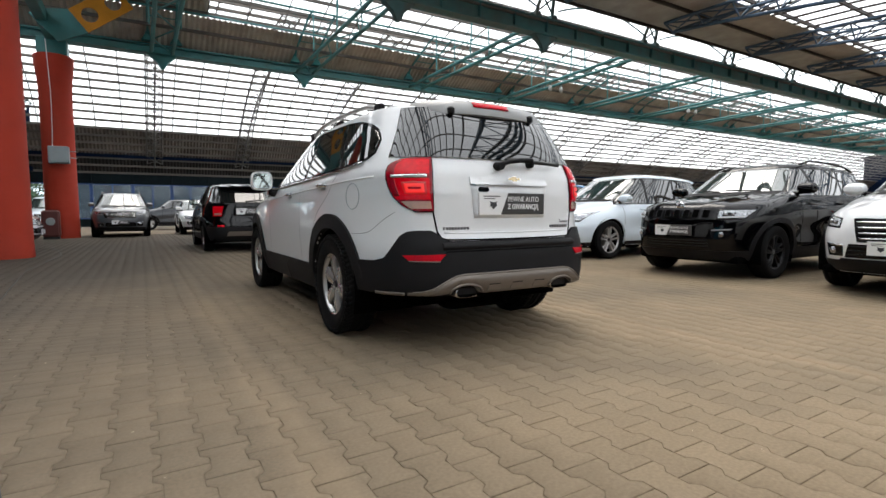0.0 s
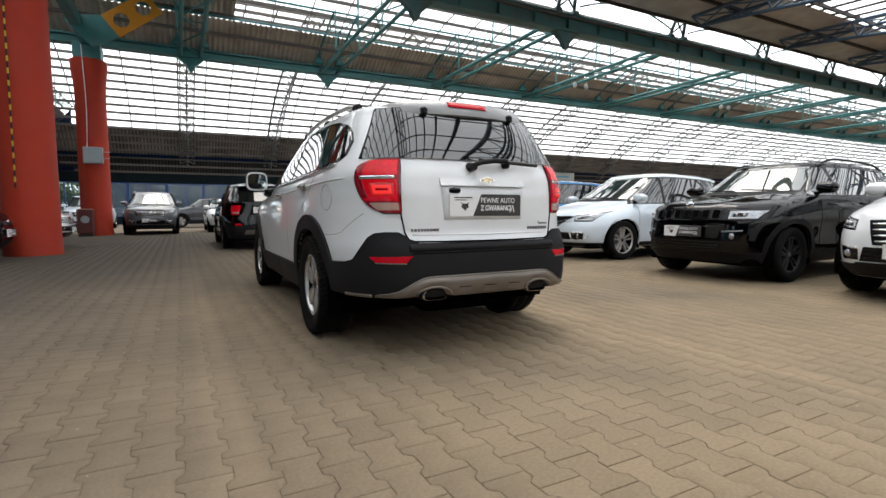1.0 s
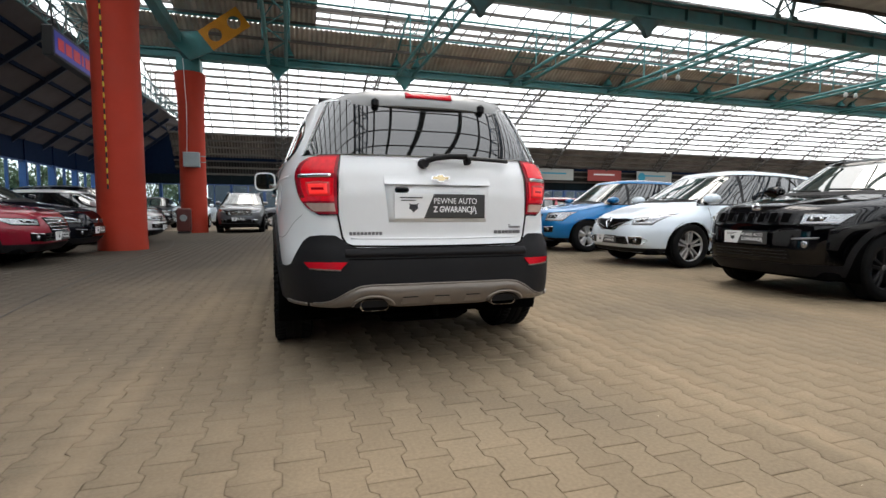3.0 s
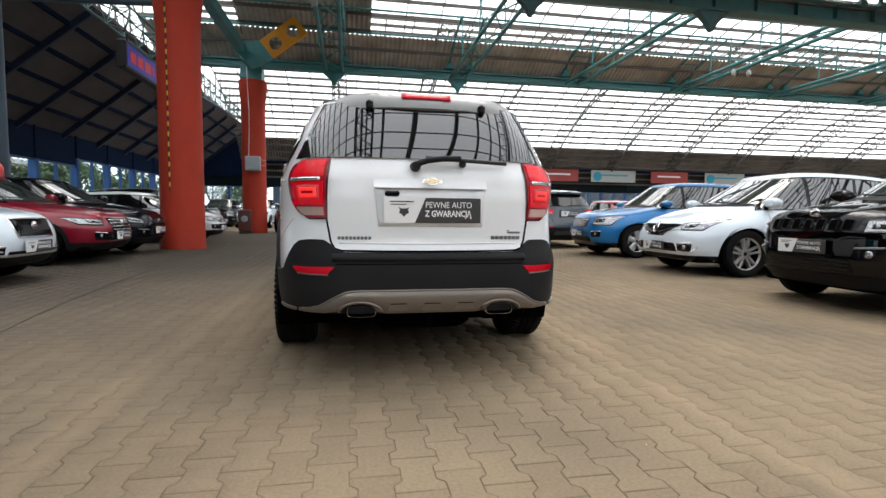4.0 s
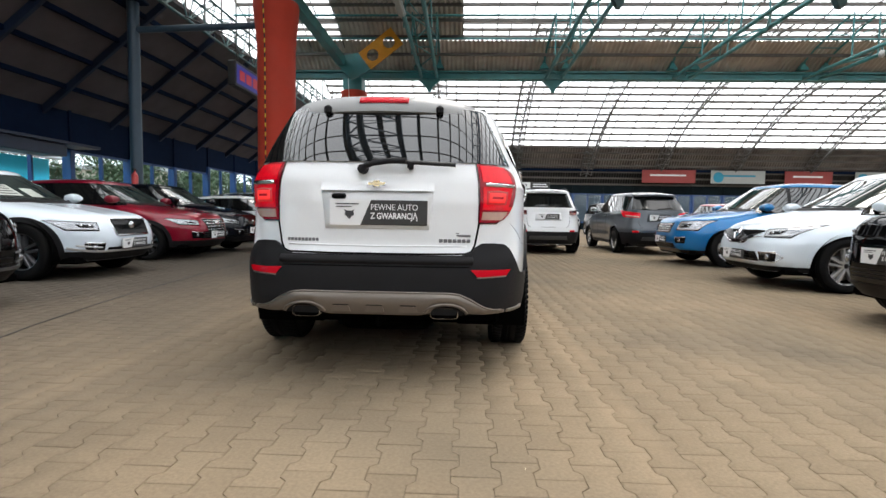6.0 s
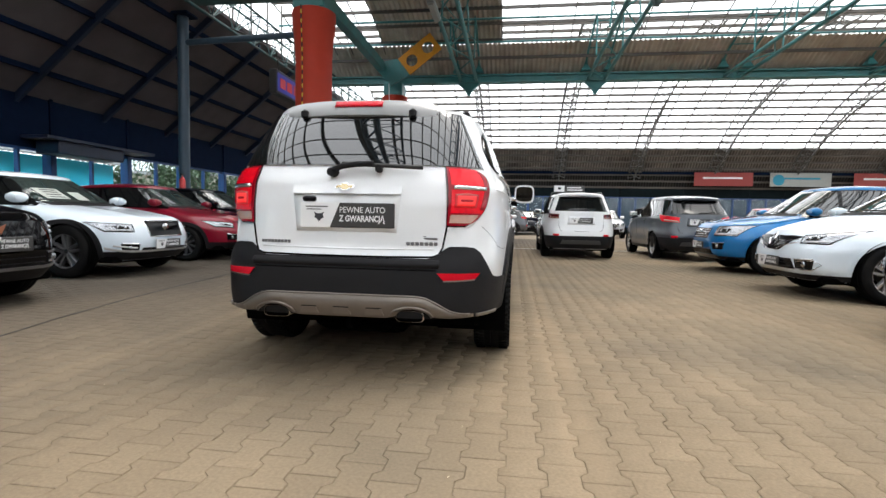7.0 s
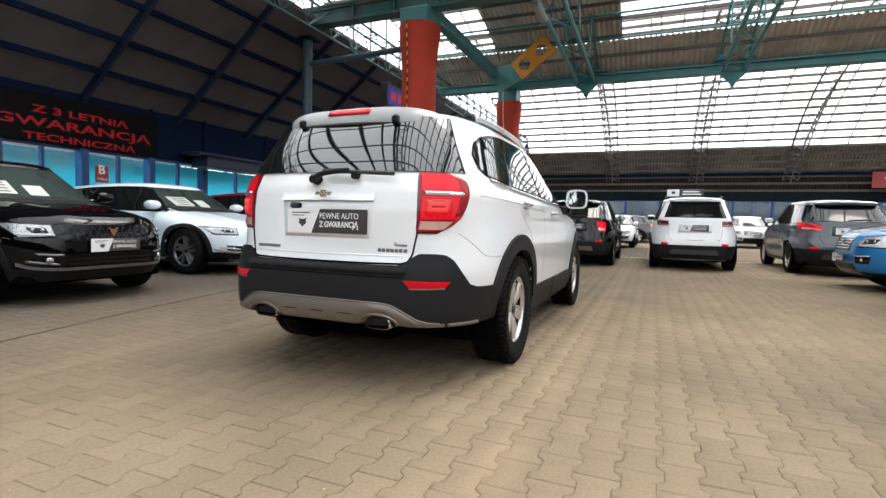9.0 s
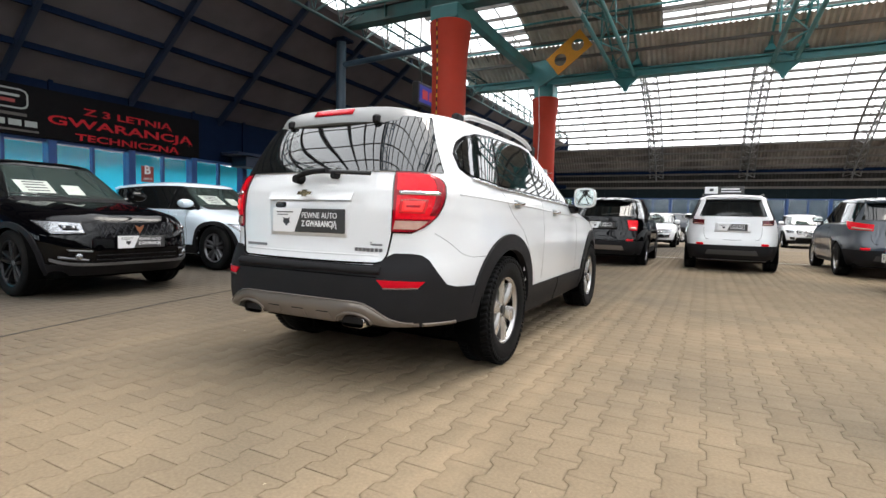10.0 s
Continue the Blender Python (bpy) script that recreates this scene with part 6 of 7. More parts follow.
car("parked_car", pose(2.23, 24.3, 0, 0, 0, SOUTH), HATCHBACK, WHITE, "white hatchback facing the aisle", clad=False, rear=False)


# ---- interlocking pavers: waisted blocks in staggered columns ----
PITCH_X, PITCH_Y, WAVE, JOINT = 0.149, 0.230, 0.0145, 0.0024
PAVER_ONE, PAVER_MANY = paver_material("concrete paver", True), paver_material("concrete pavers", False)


def paver_outline(inset):
    """The twelve corners of a waisted block, centred on the origin, long side along y."""
    hy, e = PITCH_Y / 2 - inset * 1.25, 0.013
    right = [(PITCH_X / 2 + WAVE, -hy), (PITCH_X / 2 + WAVE, -PITCH_Y / 4 - e), (PITCH_X / 2 - WAVE, -PITCH_Y / 4 + e), (PITCH_X / 2 - WAVE, PITCH_Y / 4 - e), (PITCH_X / 2 + WAVE, PITCH_Y / 4 + e), (PITCH_X / 2 + WAVE, hy)]
    pts = [(x - inset, y) for x, y in right]
    return pts + [(-x, -y) for x, y in pts]


OUT, TOP = paver_outline(JOINT / 2), paver_outline(JOINT / 2 + 0.0028)
PAVER_V = np.array([(x, y, -0.014) for x, y in OUT] + [(x, y, -0.0022) for x, y in OUT] + [(x, y, 0.0) for x, y in TOP])
PAVER_F = [tuple(range(24, 36))] + [(r * 12 + i, r * 12 + (i + 1) % 12, r * 12 + 12 + (i + 1) % 12, r * 12 + 12 + i) for r in range(2) for i in range(12)]
floor = thing("floor", pose(0, 0, 0), "brown concrete floor of interlocking waisted pavers", "floor", kind="structure")
structure("paving_bed", Mesh().box(-10.4, 30, -6, 38.4, -0.2, -0.006), GROUND, "sandy joint bed under the pavers", "ground")
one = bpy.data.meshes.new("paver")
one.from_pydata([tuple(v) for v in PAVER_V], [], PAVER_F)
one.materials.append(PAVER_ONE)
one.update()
rng = np.random.default_rng(7)
many, near = [], 0
for i in range(int((-9.9 + 0) / PITCH_X), int(16.5 / PITCH_X)):
    x = (i + 0.5) * PITCH_X
    y0 = 0.5 * PITCH_Y * (i % 2)
    for j in range(int(-4.6 / PITCH_Y), int(24.0 / PITCH_Y)):
        y = y0 + j * PITCH_Y
        if x > 12 and y < 3 or x < -5 and y < 2:
            continue
        if 1.35 < x < 3.0 and 0.75 < y < 1.95:
            near += 1
            if near <= 300:
                ob = part("paver", one, None, floor, at=pose(x, y, rng.normal(0, 0.0004), rng.normal(0, 0.08), rng.normal(0, 0.08), rng.normal(0, 0.25)))
                continue
        many.append((x, y))
many = np.array(many)
k = len(many)
tilt = rng.normal(0, 0.0014, (k, 2))
vv = np.repeat(PAVER_V[None], k, 0)
vv[:, :, 2] += rng.normal(0, 0.0004, (k, 1)) + vv[:, :, 0] * tilt[:, :1] + vv[:, :, 1] * tilt[:, 1:]
vv[:, :, :2] += many[:, None, :] + rng.normal(0, 0.0006, (k, 1, 2))
vv = vv.reshape(-1, 3)
me = bpy.data.meshes.new("pavers")
me.vertices.add(len(vv))
me.vertices.foreach_set("co", vv.ravel())
sizes = np.tile([len(f) for f in PAVER_F], k)
flat = np.array([i for f in PAVER_F for i in f])
loops = (flat[None] + 36 * np.arange(k)[:, None]).ravel()
me.loops.add(len(loops))
me.loops.foreach_set("vertex_index", loops)
me.polygons.add(len(sizes))
me.polygons.foreach_set("loop_start", np.r_[0, np.cumsum(sizes)[:-1]])
me.polygons.foreach_set("loop_total", sizes)
me.update(calc_edges=True)
me.validate()
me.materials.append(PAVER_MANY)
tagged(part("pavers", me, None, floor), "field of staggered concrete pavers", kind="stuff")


# ---- the white SUV in the middle ----
def subject(at):
    c = dict(L=4.67, W=1.85, H=1.66, wb=2.707, fo=0.976, R=0.357, rim=0.235, z0=0.375, crown=0.115, belt=1.16, cowl=1.10, cowl_dy=1.25, top_dy=2.15, hood=0.95, rear_top=0.47)
    c["fz"] = [(0.1, 0.3), (0.26, 0.14), (0.38, 0.03), (0.55, 0.0), (0.78, 0.02), (0.88, 0.08), (0.95, 0.18), (1.03, 0.72), (1.10, 1.25), (1.55, 2.15), (1.7, 2.15)]
    c["rz"] = [(0.1, 0.25), (0.26, 0.10), (0.36, 0.02), (0.46, 0.0), (0.62, 0.005), (0.70, 0.025), (0.74, 0.05), (1.0, 0.055), (1.12, 0.072), (1.21, 0.108), (1.40, 0.193), (1.55, 0.30), (1.7, 0.30)]
    c["wz"] = [(0.1, 0.86), (0.26, 0.93), (0.4, 0.975), (0.6, 0.992), (0.75, 1.0), (0.98, 0.992), (1.10, 0.972), (1.18, 0.94), (1.53, 0.775), (1.56, 0.75), (1.7, 0.75)]
    c["nz"] = [(0.2, 5.6, 5.0), (0.7, 5.4, 4.6), (1.15, 4.9, 4.2), (1.55, 4.4, 3.6), (1.7, 4.2, 3.4)]
    b = Body(c)
    root = thing("suv", at, "pearl white SUV with dark grey bumper and satin skid plate", "car")
    R, wb, ra = c["R"], c["wb"], 0.425
    part("body", b.shell(84, 240, [(wb / 2, ra, R), (-wb / 2, ra, R)]), WHITE, root, smooth=True, sharp=50)
    part("underbody", Mesh().box(-0.72, 0.72, -1.85, 2.1, 0.225, 0.33, 0.02).box(-0.48, 0.48, -2.1, 2.1, 0.3, 1.0, 0.02).tube((-0.6, -1.3535, 0.33), (0.6, -1.3535, 0.33), 0.05, 10).box(-0.3, 0.3, -2.0, -1.75, 0.2, 0.3, 0.04), WELL, root)
    part("tow_hitch", Mesh().tube((0, -2.05, 0.3), (0, -2.22, 0.3), 0.025, 10).tube((0, -2.22, 0.28), (0, -2.22, 0.36), 0.02, 10).lathe([(0, 0), (0.025, 0.01), (0.03, 0.03), (0.02, 0.05), (0, 0.055)], 14, "z", pose(0, -2.22, 0.35)), WELL, root, smooth=True, sharp=50)

    def win_top(y):
        return float(np.interp(y, [-1.9, -1.86, -1.80, -1.70, -1.54, -1.28, -0.64, -0.2, 0.2], [1.30, 1.36, 1.41, 1.455, 1.492, 1.518, 1.53, 1.51, 1.46]))

    def win_low(y):
        return float(np.interp(y, [-1.9, -1.86, -1.80, -1.48, -0.67, 0.5], [1.29, 1.255, 1.225, 1.19, 1.162, 1.135]))

    for sgn in (-1, 1):
        for ya in (wb / 2, -wb / 2):
            vs, n = [], 24
            for i in range(n + 1):
                a = math.pi * (-0.12 + 1.24 * i / n)
                for x in (0.45, b.side(ya, 0.7)[0] - 0.02):
                    vs.append((sgn * x, ya + (ra + 0.002) * math.cos(a), R + (ra + 0.002) * math.sin(a)))
            part("wheel_liner", Mesh().add(vs, [(2 * i, 2 * i + 1, 2 * i + 3, 2 * i + 2) for i in range(n)] + [tuple(2 * i for i in range(n + 1))]), WELL, root)
            part("wheel_arch", arch_ring(b, ya, R, ra - 0.014, ra + 0.088, sgn, 14 if ya > 0 else -6, 186 if ya > 0 else 168, 0.018), PLASTIC, root, smooth=True, sharp=40)
            me = wheel_meshes(R, c["rim"], "six", ALLOY, True)
            wheel = part("wheel", me[0], None, root, at=pose(sgn * (b.side(ya, 0.6)[0] - 0.105), ya, R, 12, 0, 0 if sgn > 0 else 180))
            for nm, k in (("tyre", 1), ("hub_cap", 2), ("brake_disc", 3), ("hub", 4), ("barrel", 6)):
                part(nm, me[k], None, wheel)
            for sp in me[5]:
                part("spoke", sp, None, wheel)
        for y0, y1 in ((-0.93, -0.12), (-0.10, 0.93)):
            part("sill_cladding", Mesh().sheet(quad_side(b, [(y0, 0.265), (y1, 0.265), (y1, 0.47), (y0, 0.47)], sgn), 12, 5, 0.014, 0.03), PLASTIC, root, smooth=True, sharp=40)
        # glass
        part("window_trim", Mesh().sheet(quad_side(b, [(-1.885, 0), (0.50, 0), (-0.02, 0), (-1.885, 0)], sgn, lambda y: win_top(y) + 0.02, lambda y: win_low(y) - 0.022), 44, 10, 0.004, 0.02), GLOSS_BLACK, root, smooth=True, sharp=40)
        for (yb0, yt0), (yb1, yt1) in (((-1.865, -1.865), (-1.50, -1.31)), ((-1.455, -1.265), (-0.70, -0.67)), ((-0.63, -0.60), (0.44, -0.08))):
            part("side_window", Mesh().sheet(quad_side(b, [(yb0, 0), (yb1, 0), (yt1, 0), (yt0, 0)], sgn, win_top, win_low), 18, 10, 0.009, 0.012), GLASS, root, smooth=True, sharp=40)
        part("waist_strip", Mesh().line([b.side(y, win_low(y) - 0.024, 0.012, sgn) for y in np.linspace(-1.80, 0.45, 24)], 0.008, 6), CHROME, root, smooth=True)
        # seams, handles, fuel flap
        for seam in ([(-0.60, 1.13), (-0.58, 0.9), (-0.60, 0.5)], [(0.48, 1.10), (0.55, 0.9), (0.56, 0.5)], [(-1.45, 1.16), (-1.30, 1.0), (-1.07, 0.88), (-0.92, 0.70), (-0.90, 0.5)], [(-2.11, 0.88), (-2.03, 0.83), (-1.93, 0.76), (-1.85, 0.742), (-1.70, 0.74)]):
            pts = []
            for (ya, za), (yb, zb) in zip(seam, seam[1:]):
                pts += [b.side(lerp(ya, yb, k / 8), lerp(za, zb, k / 8), -0.0008, sgn) for k in range(8)]
            part("panel_seam", Mesh().line(pts + [b.side(*seam[-1], -0.0008, sgn)], 0.0015, 5), WELL, root)
        for y, z in ((-1.30, 1.075), (-0.36, 1.035)):
            pts = [b.side(y + 0.2 * k, z + 0.004 * k, 0.008 + 0.032 * math.sin(math.pi * k), sgn) for k in (0, 0.12, 0.3, 0.5, 0.7, 0.88, 1)]
            hd = part("door_handle", Mesh().line(pts, 0.0135, 10), CHROME, root, "chrome handle", smooth=True, sharp=60)
            part("handle_cup", Mesh().sheet(quad_side(b, [(y + 0.05, z - 0.03), (y + 0.15, z - 0.03), (y + 0.15, z + 0.03), (y + 0.05, z + 0.03)], sgn), 4, 3, 0.002, 0.01), BOX_GREY, hd, smooth=True)
        if sgn < 0:
            ring = [b.side(-1.72 + 0.085 * math.cos(a), 0.985 + 0.085 * math.sin(a), 0.001, sgn) for a in np.linspace(0, 2 * math.pi, 29)]
            part("fuel_flap", Mesh().line(ring, 0.003, 5), BOX_GREY, root)
        part("swage", Mesh().line([b.side(y, z, -0.004, sgn) for y, z in zip(np.linspace(-1.95, 0.9, 30), np.linspace(1.10, 1.0, 30))], 0.009, 6), WHITE, root, smooth=True)
        # mirror
        n, k, mx, my, mz = 20, 11, 0.905, 0.30, 1.19
        vs = []
        for j in range(k):
            v = j / (k - 1)
            sc = (1 - (max(0, v - 0.25) / 0.78) ** 2.2) ** 0.5
            for i in range(n):
                a = 2 * math.pi * i / n
                ca, sa = math.copysign(abs(math.cos(a)) ** 0.55, math.cos(a)), math.copysign(abs(math.sin(a)) ** 0.55, math.sin(a))
                vs.append((sgn * (mx + 0.135 + 0.100 * ca * sc), my + 0.17 * v, mz + 0.092 * sa * sc))
        mir = part("mirror", Mesh().add(vs, [(j * n + i, j * n + (i + 1) % n, (j + 1) * n + (i + 1) % n, (j + 1) * n + i) for j in range(k - 1) for i in range(n)] + [tuple(range(n)), tuple(range((k - 1) * n, k * n))]), WHITE, root, smooth=True, sharp=50)
        gl = [(sgn * (mx + 0.135 + 0.086 * math.copysign(abs(math.cos(a)) ** 0.55, math.cos(a))), mz + 0.077 * math.copysign(abs(math.sin(a)) ** 0.55, math.sin(a))) for a in np.linspace(0, 2 * math.pi, 24, endpoint=False)]
        part("mirror_glass", Mesh().prism(gl, 0, 0.006, pose(0, my - 0.001, 0, 90, 0, 0)), MIRROR, mir)
        part("mirror_foot", Mesh().box(min(sgn * 0.86, sgn * 0.97), max(sgn * 0.86, sgn * 0.97), my + 0.03, my + 0.13, mz - 0.15, mz - 0.06, 0.02), GLOSS_BLACK, mir)
        # roof rail
        pts = []
        for i in range(19):
            t = i / 18
            y = lerp(-1.62, 0.05, t)
            pts.append((sgn * lerp(0.585, 0.60, t), y, 1.625 + 0.055 * min(1, 7 * min(t, 1 - t)) - 0.045 * abs(2 * t - 1) ** 2.2))
        rail = part("roof_rail", Mesh().line(pts, 0.018, 10), RAIL, root, "satin silver roof rail", smooth=True)
        for y in (-1.55, -0.75, 0.0):
            part("rail_foot", Mesh().box(min(sgn * 0.57, sgn * 0.62), max(sgn * 0.57, sgn * 0.62), y - 0.05, y + 0.05, 1.55, 1.645, 0.01), PLASTIC, rail)
        # tail lamp, in bands
        outer = lambda z: radians(float(np.interp(z, [0.885, 0.90, 0.93, 0.97, 1.03, 1.09, 1.14, 1.175, 1.20, 1.212], [65.5, 61, 57, 53, 49, 46, 45, 46.2, 51, 59])))
        inner = lambda z: radians(float(np.interp(z, [0.885, 1.212], [73.8, 70.2])))

        def band(z0, z1, a=0.0, e=1.0):
            def fn(u, v, off):
                z = lerp(z0, z1, v)
                x, y, zz = b.at(-lerp(outer(z), inner(z), lerp(a, e, u)), z, off)
                return (sgn * x, y, zz)
            return fn

        part("lamp_surround", Mesh().sheet(band(0.877, 1.220, -0.04, 1.03), 18, 20, 0.007, 0.03), DEEP_RED, root, smooth=True, sharp=50)
        lamp = part("taillight", Mesh().sheet(band(0.885, 1.212), 18, 20, 0.012, 0.04), DARK_RED, root, "red and clear tail lamp", smooth=True, sharp=50)
        part("upper_lens", Mesh().sheet(band(1.110, 1.202, 0.05, 0.95), 14, 8, 0.018, 0.012), RED_LENS, lamp, smooth=True, sharp=50)
        part("lower_lens", Mesh().sheet(band(0.954, 1.083, 0.05, 0.95), 14, 8, 0.018, 0.012), RED_LENS, lamp, smooth=True, sharp=50)
        part("inner_frame", Mesh().sheet(band(0.985, 1.062, 0.34, 0.88), 8, 5, 0.0205, 0.008), LIT_RED_SOFT, lamp, smooth=True)
        part("lamp_core", Mesh().sheet(band(0.996, 1.051, 0.40, 0.83), 8, 5, 0.022, 0.008), LIT_RED, lamp, "lit red tail lamp", smooth=True)
        part("core_slot", Mesh().sheet(band(1.017, 1.030, 0.48, 0.76), 8, 2, 0.0235, 0.006), DARK_RED, lamp)
        part("side_lens", Mesh().sheet(band(0.975, 1.195, 0.06, 0.20), 5, 12, 0.0195, 0.008), DARK_RED, lamp, smooth=True)
        for i in range(9):
            q = i / 8
            part("lamp_dot", Mesh().sheet(band(1.052 + 0.008 * math.sin(math.pi * q), 1.057 + 0.008 * math.sin(math.pi * q), 0.40 + 0.43 * q, 0.425 + 0.43 * q), 1, 1, 0.0235, 0.004), SMOKED, lamp)
        part("strip_inset", Mesh().sheet(band(1.091, 1.101, 0.42, 0.86), 10, 1, 0.0225, 0.006), GREY_MARK, lamp)
        part("chrome_strip", Mesh().sheet(band(1.087, 1.106, 0.12, 0.9), 12, 2, 0.021, 0.014), CHROME, lamp, smooth=True)
        part("clear_lens", Mesh().sheet(band(0.899, 0.944, 0.12, 0.94), 12, 5, 0.018, 0.012), SMOKED, lamp, "clear reversing lens", smooth=True, sharp=50)
        part("reflector", Mesh().sheet(quad_corner(b, [(60, 0.590), (75.2, 0.586), (77.8, 0.626), (57, 0.621)], sgn, False), 16, 3, 0.022, 0.012), REFLECTOR_RED, root, "red bumper reflector", smooth=True, sharp=50)
        part("reflector_lip", Mesh().sheet(quad_corner(b, [(60, 0.581), (75.2, 0.577), (75.4, 0.584), (60, 0.588)], sgn, False), 16, 1, 0.021, 0.01), SATIN, root, smooth=True)
        # front lamp
        part("headlight", Mesh().sheet(quad_corner(b, [(48, 0.76), (70, 0.74), (69, 0.86), (40, 0.92)], sgn, True), 12, 5, 0.008, 0.03), CLEAR, root, smooth=True, sharp=40)

    # rear bumper cover
    def cover_top(d):
        return float(np.interp(d, [26, 32, 40, 46, 52, 57, 61, 66, 73, 75.5, 78, 80.5, 90], [0.575, 0.575, 0.58, 0.60, 0.675, 0.735, 0.762, 0.768, 0.768, 0.75, 0.715, 0.702, 0.70]))

    def rear_phi(u):
        d = lerp(27, 153, u)
        return d, (d if d <= 90 else 180 - d)

    def cover(z0, z1, top=None):
        def fn(u, v, off):
            d, k = rear_phi(u)
            return b.at(-radians(d), lerp(z0, cover_top(k) if top is None else z1, v), off)
        return fn

    part("rear_bumper", Mesh().sheet(cover(0.372, 0), 150, 14, 0.016, 0.04), PLASTIC, root, "dark grey plastic bumper", smooth=True, sharp=45)

    def groove(z):
        def fn(u, v, off):
            d = lerp(78, 102, u)
            return b.at(-radians(d), z + 0.006 * v, off)
        return fn

    part("bumper_groove", Mesh().sheet(groove(0.636), 60, 1, 0.0175, 0.002), WELL, root)
    part("bumper_ledge", Mesh().sheet(lambda u, v, off: b.at(-radians(lerp(77, 103, u)), lerp(0.648, 0.697, v), off + 0.018 * math.sin(math.pi * v)), 60, 6, 0.014, 0.01), PLASTIC, root, smooth=True)

    # satin skid plate with slots and exhaust tips
    def skid_lo(x):
        return float(np.interp(abs(x), [0, 0.25, 0.30, 0.34, 0.44, 0.50, 0.60, 0.72], [0.372, 0.372, 0.385, 0.43, 0.43, 0.385, 0.375, 0.375]))

    def skid_hi(x):
        return float(np.interp(abs(x), [0, 0.40, 0.46, 0.52, 0.60, 0.66, 0.72], [0.498, 0.498, 0.492, 0.465, 0.415, 0.397, 0.393]))

    def skid_fn(u, v, off):
        x = lerp(-0.72, 0.72, u)
        return b.end(x, lerp(skid_lo(x), skid_hi(x), v), off + 0.012 * math.sin(math.pi * v) * (1 if abs(x) < 0.6 else 0.3), False)

    skid = part("skid_plate", Mesh().sheet(skid_fn, 96, 8, 0.026, 0.03), SATIN, root, "satin silver skid plate", smooth=True, sharp=50)
    part("skid_edge", Mesh().line([b.end(x, skid_hi(x), 0.027, False) for x in np.linspace(-0.7, 0.7, 61)], 0.006, 6), SATIN, skid, smooth=True)
    for sgn in (-1, 1):
        arc = [(sgn * lerp(0.275, 0.505, k / 16), 0.385 + 0.052 * math.sin(math.pi * k / 16) ** 0.5) for k in range(17)]
        part("tip_arch", Mesh().line([b.end(x, z, 0.032, False) for x, z in arc], 0.009, 6), SATIN, skid, smooth=True)
    for x in (-0.185, 0.0, 0.185):
        part("slot", Mesh().sheet(quad_end(b, [(x - 0.055, 0.388), (x + 0.055, 0.388), (x + 0.042, 0.422), (x - 0.042, 0.422)], False), 4, 2, 0.0385, 0.01), SATIN, skid)
        part("slot_shadow", Mesh().sheet(quad_end(b, [(x - 0.044, 0.424), (x + 0.044, 0.424), (x + 0.042, 0.430), (x - 0.042, 0.430)], False), 4, 1, 0.0385, 0.006), PLASTIC, skid)
    for sgn in (-1, 1):
        part("corner_strip", Mesh().sheet(lambda u, v, off: (lambda p: (sgn * p[0], p[1], p[2]))(b.at(-radians(lerp(40, 57, u)), lerp(0.375, 0.393, v) - 0.004 * (1 - u), off)), 16, 2, 0.027, 0.02), SATIN, skid, smooth=True)
        x0 = sgn * 0.382
        tip = Mesh()
        prof = [(x0 + 0.078 * math.copysign(abs(math.cos(a)) ** 0.5, math.cos(a)), 0.385 + 0.033 * math.copysign(abs(math.sin(a)) ** 0.5, math.sin(a))) for a in np.linspace(0, 2 * math.pi, 28, endpoint=False)]
        inn = [(x0 + (x - x0) * 0.94, 0.385 + (z - 0.385) * 0.86) for x, z in prof]
        n = len(prof)
        yb = -2.345
        vs = [(x, yb + 0.25, z) for x, z in prof] + [(x, yb, z) for x, z in prof] + [(x, yb - 0.004, z) for x, z in inn] + [(x, yb + 0.2, z) for x, z in inn]
        tip.add(vs, [(r * n + i, r * n + (i + 1) % n, r * n + n + (i + 1) % n, r * n + n + i) for r in range(3) for i in range(n)])
        ex = part("exhaust_tip", tip, material("exhaust chrome", (0.55, 0.54, 0.53), 0.16, 1.0), root, "chrome exhaust tip", smooth=True, sharp=50)
        part("pipe_end", Mesh().prism(inn, 0, 0.01, pose(0, yb + 0.04, 0, 90, 0, 0)), WELL, ex)

    # tailgate
    gap = [(-0.600, 1.205), (-0.594, 1.12), (-0.580, 0.98), (-0.563, 0.86), (-0.545, 0.76), (-0.525, 0.722), (-0.49, 0.71), (-0.25, 0.706), (0, 0.705), (0.25, 0.706), (0.49, 0.71), (0.525, 0.722), (0.545, 0.76), (0.563, 0.86), (0.580, 0.98), (0.594, 1.12), (0.600, 1.205)]
    pts = []
    for (xa, za), (xb, zb) in zip(gap, gap[1:]):
        pts += [b.end(lerp(xa, xb, k / 4), lerp(za, zb, k / 4), 0.001, False) for k in range(4)]
    part("tailgate_seam", Mesh().line(pts + [b.end(*gap[-1], 0.001, False)], 0.0055, 6), WELL, root)

    def lip(u, v, off):
        x = lerp(-0.315, 0.315, u)
        return b.end(x, lerp(1.052, 1.10, v), off + 0.015 * (1 - v) ** 1.6, False)

    handle = part("gate_handle", Mesh().sheet(lip, 24, 8, 0.003, 0.01), WHITE, root, "white overhanging handle strip", smooth=True, sharp=50)
    part("recess", Mesh().sheet(quad_end(b, [(-0.29, 0.84), (0.29, 0.84), (0.312, 1.050), (-0.312, 1.050)], False), 10, 6, 0.0025, 0.004), WHITE, handle, smooth=True)
    part("rear_camera", Mesh().box(-0.255, -0.175, -2.30, -2.245, 1.005, 1.036, 0.008), GLOSS_BLACK, handle)
    for x in (-0.11, 0.11):
        part("plate_lamp", Mesh().box(x - 0.022, x + 0.022, -2.283, -2.27, 1.026, 1.0315, 0.002), LAMP, handle, "small lit lamp")
